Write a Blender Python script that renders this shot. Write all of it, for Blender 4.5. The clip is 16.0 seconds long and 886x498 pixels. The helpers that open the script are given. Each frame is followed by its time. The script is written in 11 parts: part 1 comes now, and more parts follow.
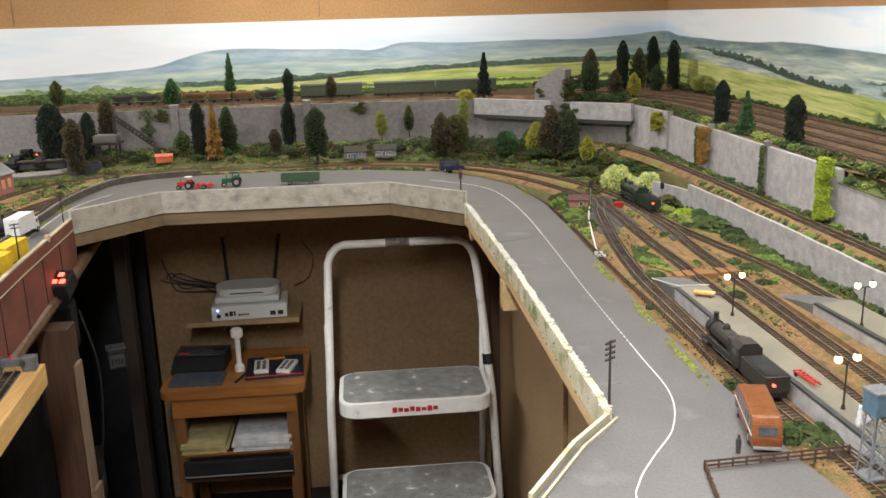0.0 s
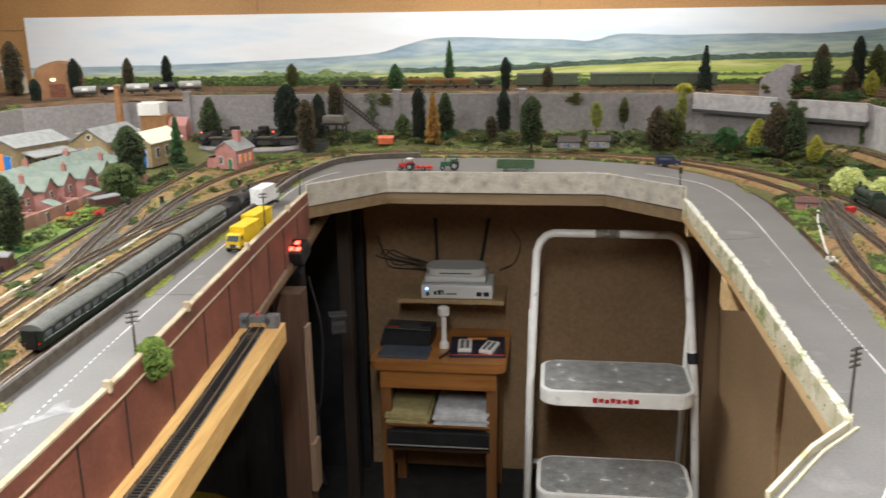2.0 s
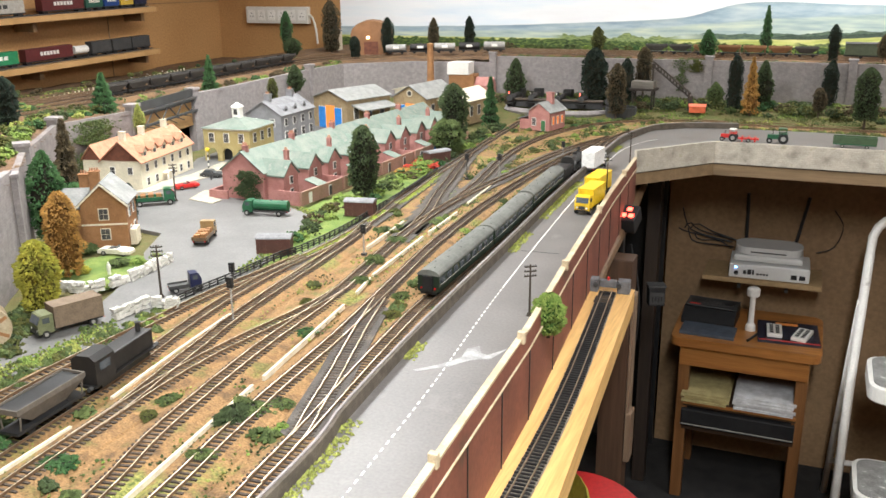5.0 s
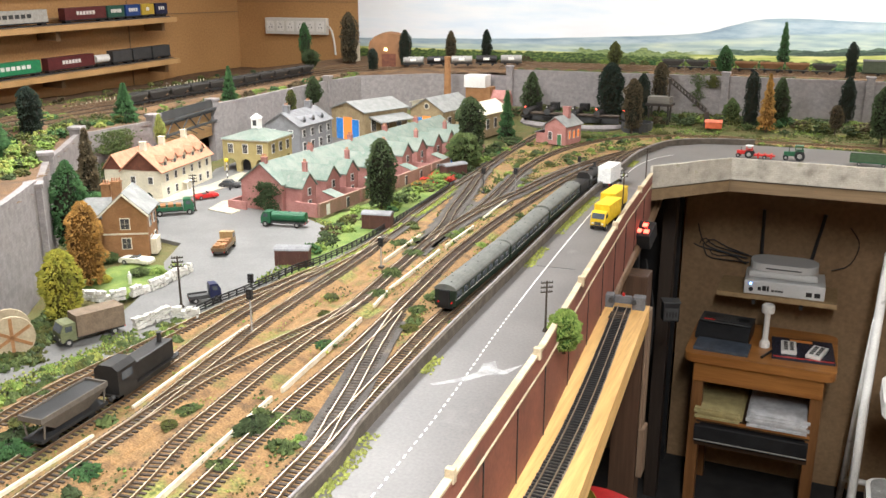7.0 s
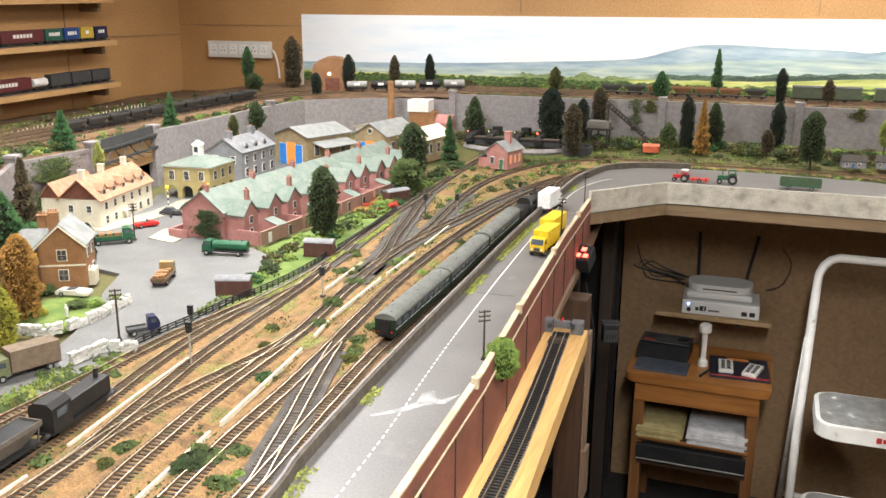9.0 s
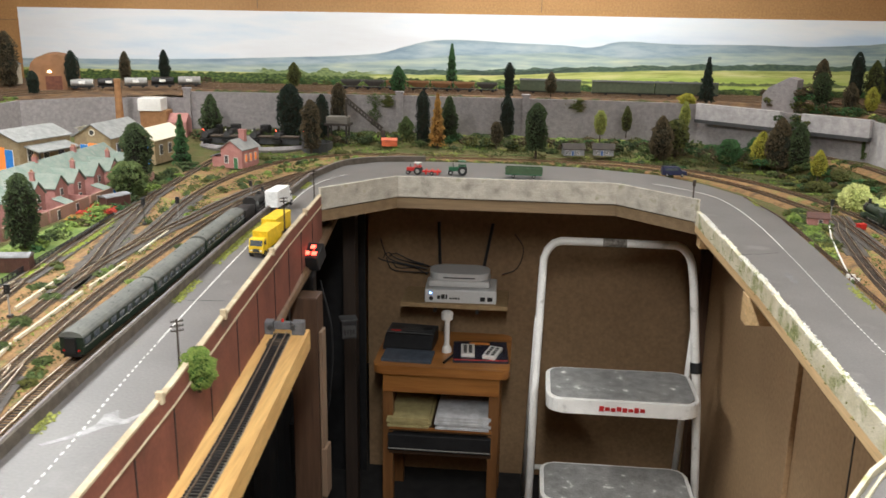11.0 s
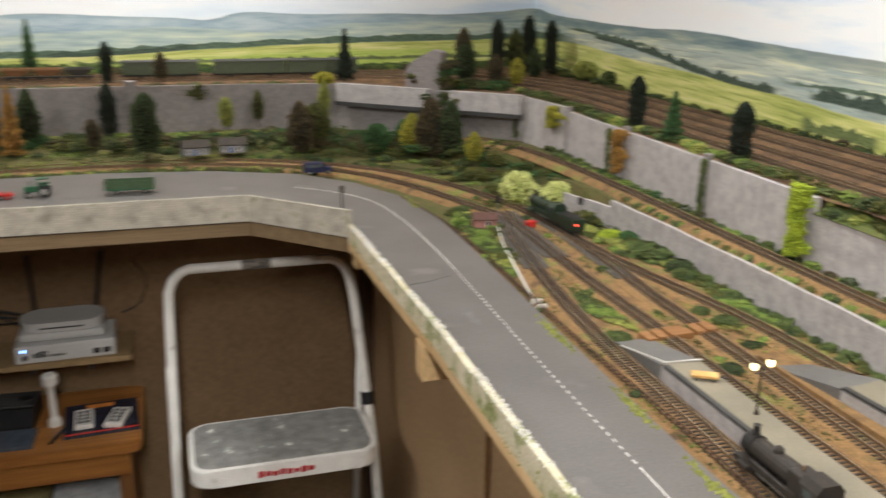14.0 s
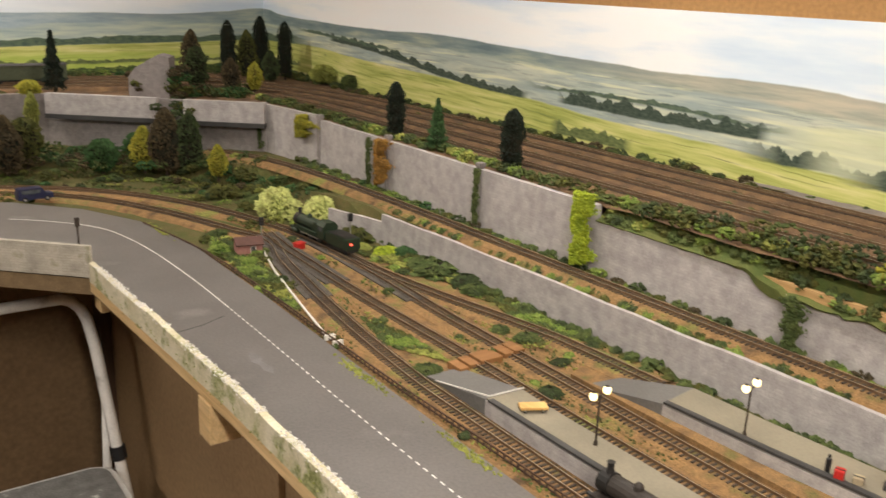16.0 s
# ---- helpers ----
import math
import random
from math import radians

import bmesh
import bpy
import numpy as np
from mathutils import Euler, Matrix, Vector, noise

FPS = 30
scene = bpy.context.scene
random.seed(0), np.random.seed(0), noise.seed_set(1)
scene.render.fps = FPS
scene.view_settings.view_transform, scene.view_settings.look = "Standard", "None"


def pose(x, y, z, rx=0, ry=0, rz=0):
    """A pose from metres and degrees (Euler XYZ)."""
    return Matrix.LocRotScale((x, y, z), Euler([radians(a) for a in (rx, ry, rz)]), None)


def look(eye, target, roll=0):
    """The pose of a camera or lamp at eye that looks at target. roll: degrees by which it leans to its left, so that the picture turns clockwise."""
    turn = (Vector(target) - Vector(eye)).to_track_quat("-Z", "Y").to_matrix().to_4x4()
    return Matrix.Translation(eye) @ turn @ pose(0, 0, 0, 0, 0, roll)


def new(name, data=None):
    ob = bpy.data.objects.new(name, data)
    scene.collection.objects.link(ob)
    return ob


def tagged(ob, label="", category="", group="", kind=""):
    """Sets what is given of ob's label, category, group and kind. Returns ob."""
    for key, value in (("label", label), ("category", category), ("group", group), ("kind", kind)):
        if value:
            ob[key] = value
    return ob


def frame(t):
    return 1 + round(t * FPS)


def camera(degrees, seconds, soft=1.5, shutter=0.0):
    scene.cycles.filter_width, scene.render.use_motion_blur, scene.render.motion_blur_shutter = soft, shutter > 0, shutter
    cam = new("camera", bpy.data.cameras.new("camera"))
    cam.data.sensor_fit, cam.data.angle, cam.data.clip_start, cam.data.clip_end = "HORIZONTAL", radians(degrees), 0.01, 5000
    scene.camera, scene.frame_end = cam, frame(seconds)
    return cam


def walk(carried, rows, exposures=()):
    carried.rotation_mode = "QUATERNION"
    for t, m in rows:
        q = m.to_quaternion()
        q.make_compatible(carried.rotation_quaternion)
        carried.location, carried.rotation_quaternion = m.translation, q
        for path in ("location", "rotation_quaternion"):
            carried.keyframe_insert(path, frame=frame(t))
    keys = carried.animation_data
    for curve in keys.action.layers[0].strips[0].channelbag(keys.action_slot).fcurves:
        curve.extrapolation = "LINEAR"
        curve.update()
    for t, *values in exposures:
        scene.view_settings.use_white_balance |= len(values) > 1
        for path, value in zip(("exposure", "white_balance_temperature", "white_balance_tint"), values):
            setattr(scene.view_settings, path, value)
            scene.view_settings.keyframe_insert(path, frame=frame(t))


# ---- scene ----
cam = camera(53.2, 16.0, shutter=0.5)
PATH = [
    (0, (0.274, 0.085, 1.615), (0.442, 2.011, 1.103), -1.6),
    (0.5, (0.265, 0.077, 1.623), (0.411, 2.011, 1.136), -1.4),
    (1, (0.262, 0.062, 1.625), (0.357, 2.003, 1.154), -1.3),
    (1.5, (0.241, 0.057, 1.615), (0.196, 1.988, 1.096), -0.7),
    (2, (0.209, 0.047, 1.618), (-0.044, 1.96, 1.094), -0.9),
    (2.5, (0.19, 0.052, 1.615), (-0.145, 1.948, 1.075), -1.1),
    (3, (0.101, 0.047, 1.607), (-0.457, 1.891, 1.068), -0.5),
    (3.5, (0.001, 0.042, 1.612), (-0.648, 1.841, 1.027), -1.6),
    (4, (-0.029, 0.021, 1.612), (-0.674, 1.83, 1.052), -0.5),
    (4.5, (-0.033, 0.025, 1.601), (-0.733, 1.798, 0.996), -0.9),
    (4.7, (-0.035, 0.017, 1.603), (-0.755, 1.784, 1.005), -0.8),
    (6.8, (-0.037, -0.002, 1.614), (-0.81, 1.754, 1.049), -0.1),
    (7, (-0.038, -0.002, 1.617), (-0.807, 1.756, 1.051), -0.0),
    (7.5, (-0.036, -0.006, 1.616), (-0.79, 1.759, 1.054), -0.1),
    (8, (-0.02, -0.006, 1.62), (-0.743, 1.772, 1.06), 0.1),
    (8.2, (-0.021, -0.01, 1.624), (-0.727, 1.778, 1.072), 0.2),
    (10.3, (0.01, 0.001, 1.652), (-0.43, 1.888, 1.157), -0.1),
    (10.5, (0.03, 0.014, 1.648), (-0.301, 1.922, 1.147), 0.1),
    (11, (0.097, 0.041, 1.642), (-0.089, 1.96, 1.111), 0.9),
    (11.5, (0.139, 0.062, 1.645), (-0.083, 1.968, 1.084), 0.6),
    (12, (0.12, 0.175, 1.638), (0.048, 2.092, 1.071), 0.6),
    (12.5, (0.045, 0.323, 1.65), (0.151, 2.242, 1.097), 1.2),
    (13, (0.066, 0.421, 1.65), (0.244, 2.333, 1.09), 0.8),
    (13.5, (0.151, 0.484, 1.645), (0.416, 2.385, 1.082), 1.3),
    (14, (0.198, 0.542, 1.644), (0.756, 2.369, 1.052), 0.8),
    (14.5, (0.171, 0.642, 1.651), (1.052, 2.346, 1.085), 1.5),
    (15, (0.163, 0.711, 1.654), (1.139, 2.365, 1.096), 2.0),
    (15.5, (0.153, 0.724, 1.652), (1.2, 2.335, 1.097), 2.1),
    (16, (0.161, 0.717, 1.648), (1.284, 2.267, 1.066), 2.1),
]
EXPOSURES = [(0, -0.42, 6150, 8), (2.0, -0.34, 6100, 8), (3.5, 0.14, 6050, 8), (4.5, -0.03, 6080, 8), (7.0, -0.01, 6120, 9), (8.0, -0.02, 6150, 9), (9.5, 0.06, 6200, 9), (10.5, 0.04, 6200, 9), (11.0, -0.36, 6100, 8), (11.5, -0.16, 6100, 8), (12.0, -0.14, 6050, 8), (12.5, -0.35, 6000, 8), (13.0, -0.05, 6050, 8), (13.5, -0.19, 6150, 9), (14.0, -0.60, 6350, 9), (14.5, -0.76, 6350, 10), (15, -0.73, 6700, 11), (16, -0.67, 7050, 12)]
walk(cam, [(t, look(eye, target, roll)) for t, eye, target, roll in PATH], EXPOSURES)

# ---------------------------------------------------------------- light
world = bpy.data.worlds.new("room_dark")
world.use_nodes = True
world.node_tree.nodes["Background"].inputs[0].default_value = (0.9, 0.85, 0.8, 1)
world.node_tree.nodes["Background"].inputs[1].default_value = 0.02
scene.world = world
scene.view_settings.exposure = 0.0


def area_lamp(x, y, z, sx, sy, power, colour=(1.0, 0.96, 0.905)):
    data = bpy.data.lights.new("assumed_strip_lamp", "AREA")
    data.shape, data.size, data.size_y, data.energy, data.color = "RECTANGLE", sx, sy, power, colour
    ob = new("assumed_strip_lamp", data)
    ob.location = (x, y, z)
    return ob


# assumed strip lights, none in view, placed and powered to balance the brightness
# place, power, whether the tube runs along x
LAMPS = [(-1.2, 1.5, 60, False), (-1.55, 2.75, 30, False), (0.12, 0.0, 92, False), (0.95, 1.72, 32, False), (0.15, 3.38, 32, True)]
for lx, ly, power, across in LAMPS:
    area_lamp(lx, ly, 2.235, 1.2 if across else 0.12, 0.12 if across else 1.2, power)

# ---------------------------------------------------------------- materials
def material(name, a, b=None, scale=40.0, rough=0.7, metal=0.0, bump=0.15, fine=400.0, island=0.0, third=None, spec=0.35, stretch=(1, 1, 1), dist=0.002, grain=0.7):
    """Two scales of noise between base colours a and b (linear), a fine grain, bump, and a shade that varies piece by piece."""
    m = bpy.data.materials.new(name)
    m.use_nodes = True
    nt = m.node_tree
    n, l = nt.nodes, nt.links
    bsdf = n["Principled BSDF"]
    b = b or tuple(v * 0.75 for v in a)
    co = n.new("ShaderNodeTexCoord")
    mp = n.new("ShaderNodeMapping")
    mp.inputs["Scale"].default_value = stretch
    geo = n.new("ShaderNodeNewGeometry")
    l.new(geo.outputs["Position"], mp.inputs["Vector"])
    n1, n2 = n.new("ShaderNodeTexNoise"), n.new("ShaderNodeTexNoise")
    n1.inputs["Scale"].default_value, n1.inputs["Detail"].default_value = scale, 5
    n2.inputs["Scale"].default_value, n2.inputs["Detail"].default_value = fine, 3
    l.new(mp.outputs[0], n1.inputs["Vector"]), l.new(mp.outputs[0], n2.inputs["Vector"])
    ramp = n.new("ShaderNodeValToRGB")
    ramp.color_ramp.elements[0].position, ramp.color_ramp.elements[1].position = 0.36, 0.64
    ramp.color_ramp.elements[0].color, ramp.color_ramp.elements[1].color = (*a, 1), (*b, 1)
    if third:
        e = ramp.color_ramp.elements.new(0.74)
        e.color = (*third, 1)
    l.new(n1.outputs["Fac"], ramp.inputs[0])
    mul = n.new("ShaderNodeMath")
    mul.operation, mul.inputs[1].default_value = "MULTIPLY_ADD", grain
    mul.inputs[2].default_value = 1 - grain / 2
    l.new(n2.outputs["Fac"], mul.inputs[0])
    hsv = n.new("ShaderNodeHueSaturation")
    l.new(ramp.outputs[0], hsv.inputs["Color"])
    val = mul.outputs[0]
    if island:
        mr = n.new("ShaderNodeMapRange")
        mr.inputs["To Min"].default_value, mr.inputs["To Max"].default_value = 1 - island, 1 + island
        l.new(geo.outputs["Random Per Island"], mr.inputs["Value"])
        mm = n.new("ShaderNodeMath")
        mm.operation = "MULTIPLY"
        l.new(val, mm.inputs[0]), l.new(mr.outputs[0], mm.inputs[1])
        val = mm.outputs[0]
    l.new(val, hsv.inputs["Value"])
    l.new(hsv.outputs[0], bsdf.inputs["Base Color"])
    bsdf.inputs["Roughness"].default_value, bsdf.inputs["Metallic"].default_value = rough, metal
    bsdf.inputs["Specular IOR Level"].default_value = spec
    if bump:
        bp = n.new("ShaderNodeBump")
        bp.inputs["Strength"].default_value, bp.inputs["Distance"].default_value = bump, dist
        add = n.new("ShaderNodeMath")
        add.operation = "ADD"
        l.new(n1.outputs["Fac"], add.inputs[0]), l.new(n2.outputs["Fac"], add.inputs[1])
        l.new(add.outputs[0], bp.inputs["Height"])
        l.new(bp.outputs[0], bsdf.inputs["Normal"])
    return m


def glow(name, colour, strength):
    m = bpy.data.materials.new(name)
    m.use_nodes = True
    b = m.node_tree.nodes["Principled BSDF"]
    b.inputs["Base Color"].default_value = (*colour, 1)
    b.inputs["Emission Color"].default_value = (*colour, 1)
    b.inputs["Emission Strength"].default_value = strength
    return m


def wood(name, a, b, axis=1, rough=0.55, grain=14.0):
    s = [60.0, 60.0, 60.0]
    s[axis] = 3.0
    return material(name, a, b, scale=grain / 14.0, fine=6.0, rough=rough, bump=0.08, stretch=tuple(s))


def masonry(name, a, b, mortar, bw, bh, rough=0.85, wash=25.0):
    """Printed or moulded courses of brick or stone, laid along the walls of the model."""
    m = material(name, a, b, scale=wash, rough=rough, bump=0.1, fine=500)
    nt = m.node_tree
    n, l = nt.nodes, nt.links
    bsdf = n["Principled BSDF"]
    geo = n.new("ShaderNodeNewGeometry")
    sep = n.new("ShaderNodeSeparateXYZ")
    l.new(geo.outputs["Position"], sep.inputs[0])
    nsep = n.new("ShaderNodeSeparateXYZ")
    l.new(geo.outputs["True Normal"], nsep.inputs[0])
    ax, ay = n.new("ShaderNodeMath"), n.new("ShaderNodeMath")
    ax.operation = ay.operation = "ABSOLUTE"
    l.new(nsep.outputs[0], ax.inputs[0]), l.new(nsep.outputs[1], ay.inputs[0])
    gt = n.new("ShaderNodeMath")
    gt.operation = "GREATER_THAN"
    l.new(ax.outputs[0], gt.inputs[0]), l.new(ay.outputs[0], gt.inputs[1])
    mix = n.new("ShaderNodeMix")
    l.new(gt.outputs[0], mix.inputs[0]), l.new(sep.outputs[0], mix.inputs[2]), l.new(sep.outputs[1], mix.inputs[3])
    comb = n.new("ShaderNodeCombineXYZ")
    l.new(mix.outputs[0], comb.inputs[0]), l.new(sep.outputs[2], comb.inputs[1])
    br = n.new("ShaderNodeTexBrick")
    br.inputs["Scale"].default_value = 1.0
    br.inputs["Brick Width"].default_value, br.inputs["Row Height"].default_value = bw, bh
    br.inputs["Mortar Size"].default_value, br.inputs["Mortar Smooth"].default_value = bh * 0.12, 0.3
    br.inputs["Mortar"].default_value = (*mortar, 1)
    br.inputs["Color1"].default_value, br.inputs["Color2"].default_value = (1, 1, 1, 1), (0.72, 0.72, 0.72, 1)
    l.new(comb.outputs[0], br.inputs["Vector"])
    old = bsdf.inputs["Base Color"].links[0].from_socket
    mx = n.new("ShaderNodeMix")
    mx.data_type, mx.blend_type = "RGBA", "MULTIPLY"
    mx.inputs[0].default_value = 0.4
    l.new(old, mx.inputs[6]), l.new(br.outputs["Color"], mx.inputs[7])
    l.new(mx.outputs[2], bsdf.inputs["Base Color"])
    return m


M_TAN = material("tan_hardboard", (0.42, 0.235, 0.095), (0.37, 0.20, 0.078), scale=3, rough=0.55, bump=0.03, fine=120)
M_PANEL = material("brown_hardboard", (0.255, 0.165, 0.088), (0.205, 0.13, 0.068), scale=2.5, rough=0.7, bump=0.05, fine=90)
# lighter copy of the brown hardboard: light on the side panel put into colour
M_SIDE = material("brightened_side_hardboard", (0.36, 0.235, 0.125), (0.30, 0.19, 0.10), scale=2.5, rough=0.7, bump=0.05, fine=90)
M_FLOOR = material("dark_carpet", (0.028, 0.026, 0.025), (0.018, 0.017, 0.017), scale=20, rough=0.95, bump=0.4, fine=700)
# unseen ceiling, its tone lowered to cut the bounced light
M_CEIL = material("toned_down_ceiling", (0.45, 0.42, 0.37), (0.40, 0.375, 0.33), scale=2, rough=0.9, bump=0.05)
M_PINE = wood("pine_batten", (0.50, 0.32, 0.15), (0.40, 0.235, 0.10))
# darkened pine: the dimness under the boards is put into the colour
M_PINEDIM = wood("dimmed_pine", (0.085, 0.047, 0.028), (0.058, 0.032, 0.019), axis=2)
M_BLONDE = wood("blond_plank", (0.68, 0.44, 0.165), (0.56, 0.33, 0.115))
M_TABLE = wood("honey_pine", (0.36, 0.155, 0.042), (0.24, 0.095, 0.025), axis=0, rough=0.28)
# darker copy for the legs: shade under the table top put into colour
M_TABLESHADE = wood("honey_pine_shaded", (0.20, 0.092, 0.033), (0.14, 0.062, 0.022), axis=2, rough=0.4)
M_ROAD = material("painted_road", (0.134, 0.126, 0.120), (0.112, 0.105, 0.100), scale=9, spec=0.5, rough=0.47, bump=0.06, fine=260, third=(0.168, 0.159, 0.151))
M_YARD = material("grey_yard", (0.145, 0.142, 0.136), (0.118, 0.115, 0.11), scale=12, rough=0.6, bump=0.08, fine=300)
M_LINE = material("white_road_paint", (0.75, 0.74, 0.71), (0.62, 0.61, 0.58), scale=60, rough=0.6, bump=0.02)
M_BALLAST = material("tan_ballast", (0.31, 0.175, 0.078), (0.235, 0.14, 0.065), scale=30, rough=0.95, bump=0.8, fine=420, grain=1.8)
M_EARTH = material("brown_earth", (0.085, 0.052, 0.030), (0.165, 0.096, 0.047), scale=26, rough=0.95, bump=0.7, fine=350, third=(0.20, 0.13, 0.065), grain=1.2)


def weedy(m, a, b, scale, start):
    """Patches of short grass strewn over a ground material."""
    n, l = m.node_tree.nodes, m.node_tree.links
    base = n["Principled BSDF"].inputs["Base Color"]
    plain = base.links[0].from_socket
    geo = n.new("ShaderNodeNewGeometry")
    big, small = n.new("ShaderNodeTexNoise"), n.new("ShaderNodeTexNoise")
    big.inputs["Scale"].default_value, big.inputs["Detail"].default_value, big.inputs["Roughness"].default_value = scale, 7, 0.68
    small.inputs["Scale"].default_value, small.inputs["Detail"].default_value = 260, 3
    l.new(geo.outputs["Position"], big.inputs["Vector"]), l.new(geo.outputs["Position"], small.inputs["Vector"])
    mask = n.new("ShaderNodeMapRange")
    mask.inputs["From Min"].default_value, mask.inputs["From Max"].default_value = start, start + 0.09
    l.new(big.outputs["Fac"], mask.inputs["Value"])
    tint = n.new("ShaderNodeValToRGB")
    tint.color_ramp.elements[0].position, tint.color_ramp.elements[1].position = 0.36, 0.64
    tint.color_ramp.elements[0].color, tint.color_ramp.elements[1].color = (*a, 1), (*b, 1)
    l.new(small.outputs["Fac"], tint.inputs[0])
    mx = n.new("ShaderNodeMix")
    mx.data_type = "RGBA"
    l.new(mask.outputs[0], mx.inputs["Factor"]), l.new(plain, mx.inputs["A"]), l.new(tint.outputs[0], mx.inputs["B"])
    l.new(mx.outputs["Result"], base)


weedy(M_BALLAST, (0.075, 0.095, 0.022), (0.27, 0.26, 0.07), 9.0, 0.555)
M_GRASS = material("scatter_grass", (0.075, 0.085, 0.022), (0.115, 0.092, 0.034), scale=26, rough=0.95, bump=0.9, fine=450, third=(0.055, 0.085, 0.018))
M_LAWN = material("bright_lawn", (0.085, 0.135, 0.028), (0.15, 0.195, 0.045), scale=30, rough=0.95, bump=0.8, fine=500)
M_SLEEPER = material("sleeper_brown", (0.040, 0.031, 0.025), (0.088, 0.066, 0.048), scale=50, rough=0.9, bump=0.2, island=0.25)
M_RAIL = material("rusty_rail", (0.27, 0.18, 0.11), (0.18, 0.115, 0.07), scale=90, rough=0.4, metal=0.6, bump=0.05)
# worn rail tops, brightened to carry the ceiling light in their colour
M_RAILTOP = material("worn_bright_rail_top", (0.58, 0.50, 0.37), (0.43, 0.35, 0.25), scale=60, rough=0.4, metal=0.8, bump=0.0)
M_STONE = masonry("grey_stone_print", (0.285, 0.258, 0.253), (0.228, 0.207, 0.205), (0.62, 0.62, 0.62), 0.011, 0.0045, wash=75)
M_STONETOWN = masonry("dark_rubble_print", (0.225, 0.198, 0.188), (0.165, 0.145, 0.138), (0.55, 0.55, 0.55), 0.009, 0.0045, wash=60)
M_STONELT = masonry("pale_stone_print", (0.465, 0.44, 0.432), (0.355, 0.333, 0.33), (0.7, 0.7, 0.7), 0.012, 0.005, wash=48)
M_MOSSTONE = masonry("mossy_stone_paper", (0.40, 0.36, 0.30), (0.26, 0.235, 0.195), (0.6, 0.6, 0.6), 0.012, 0.005, wash=24)
M_PINEPALE = wood("pale_pine_edge", (0.66, 0.47, 0.25), (0.55, 0.37, 0.18))
M_REDPLANK = material("faded_red_board", (0.20, 0.070, 0.046), (0.145, 0.050, 0.034), scale=12, rough=0.65, bump=0.08, fine=150, third=(0.075, 0.045, 0.028))
M_WHITE = material("white_paint", (0.74, 0.72, 0.68), (0.66, 0.64, 0.60), scale=20, rough=0.45, bump=0.04)
M_PARAPET = material("weathered_white_card", (0.66, 0.61, 0.47), (0.52, 0.48, 0.32), scale=22, rough=0.7, bump=0.25, third=(0.38, 0.37, 0.12), fine=300)
M_BLACK = material("black_plastic", (0.012, 0.012, 0.013), (0.02, 0.02, 0.021), scale=30, rough=0.45, bump=0.03)
M_DKGREY = material("dark_grey", (0.055, 0.055, 0.055), (0.04, 0.04, 0.04), scale=30, rough=0.55, bump=0.06)
M_LOCO = material("loco_black", (0.011, 0.0105, 0.010), (0.019, 0.017, 0.016), scale=60, rough=0.55, bump=0.06)
M_CREAM = material("cream_plastic", (0.62, 0.60, 0.55), (0.57, 0.55, 0.50), scale=10, rough=0.4, bump=0.02)
M_ALU = material("worn_white_enamel", (0.84, 0.825, 0.79), (0.76, 0.745, 0.71), scale=25, rough=0.35, bump=0.05, third=(0.42, 0.40, 0.37))
M_TREAD = material("scuffed_grey_tread", (0.21, 0.207, 0.20), (0.30, 0.295, 0.285), scale=34, rough=0.75, bump=0.3, fine=260, third=(0.85, 0.84, 0.81), grain=1.0)


def restop(m, stops):
    """Gives a material's mottling other colours: (place, colour) from one end of the noise to the other."""
    ramp = [q for q in m.node_tree.nodes if q.bl_idname == "ShaderNodeValToRGB"][0].color_ramp
    while len(ramp.elements) > 1:
        ramp.elements.remove(ramp.elements[-1])
    ramp.elements[0].position, ramp.elements[0].color = stops[0][0], (*stops[0][1], 1)
    for p, c in stops[1:]:
        ramp.elements.new(p).color = (*c, 1)
    return m


M_DARKBALLAST = material("oily_dark_ballast", (0.062, 0.055, 0.049), (0.090, 0.080, 0.070), scale=40, rough=0.9, bump=0.7, fine=420, third=(0.12, 0.10, 0.075), grain=1.4)
M_TROUGH = material("cream_trough_paint", (0.66, 0.60, 0.46), (0.54, 0.48, 0.35), scale=60, rough=0.7, bump=0.1)
BED = [(0.27, (0.085, 0.054, 0.028)), (0.38, (0.165, 0.097, 0.044)), (0.49, (0.255, 0.148, 0.062)), (0.58, (0.20, 0.12, 0.052)), (0.66, (0.15, 0.118, 0.04)), (0.76, (0.095, 0.105, 0.03))]
restop(M_BALLAST, BED)
restop(M_MOSSTONE, [(0.30, (0.27, 0.25, 0.205)), (0.42, (0.40, 0.37, 0.31)), (0.60, (0.50, 0.46, 0.39)), (0.68, (0.36, 0.34, 0.25)), (0.74, (0.20, 0.20, 0.10))])

# ---------------------------------------------------------------- mesh tools
def mesh_of(bm, name, mat, smooth=False):
    me = bpy.data.meshes.new(name)
    bm.normal_update()
    bm.to_mesh(me)
    bm.free()
    for m in (mat if isinstance(mat, (list, tuple)) else [mat]):
        me.materials.append(m)
    if smooth:
        me.polygons.foreach_set("use_smooth", [True] * len(me.polygons))
    return me


def part(name, bm, mat, parent=None, label="", smooth=False):
    ob = new(name, mesh_of(bm, name, mat, smooth))
    if parent:
        ob.parent = parent
    if label:
        ob["label"] = label
    return ob


def thing(name, label, category, group="", kind="", m=None):
    ob = new(name)
    ob.empty_display_size = 0.02
    if m is not None:
        ob.matrix_world = m
    return tagged(ob, label, category, group, kind)


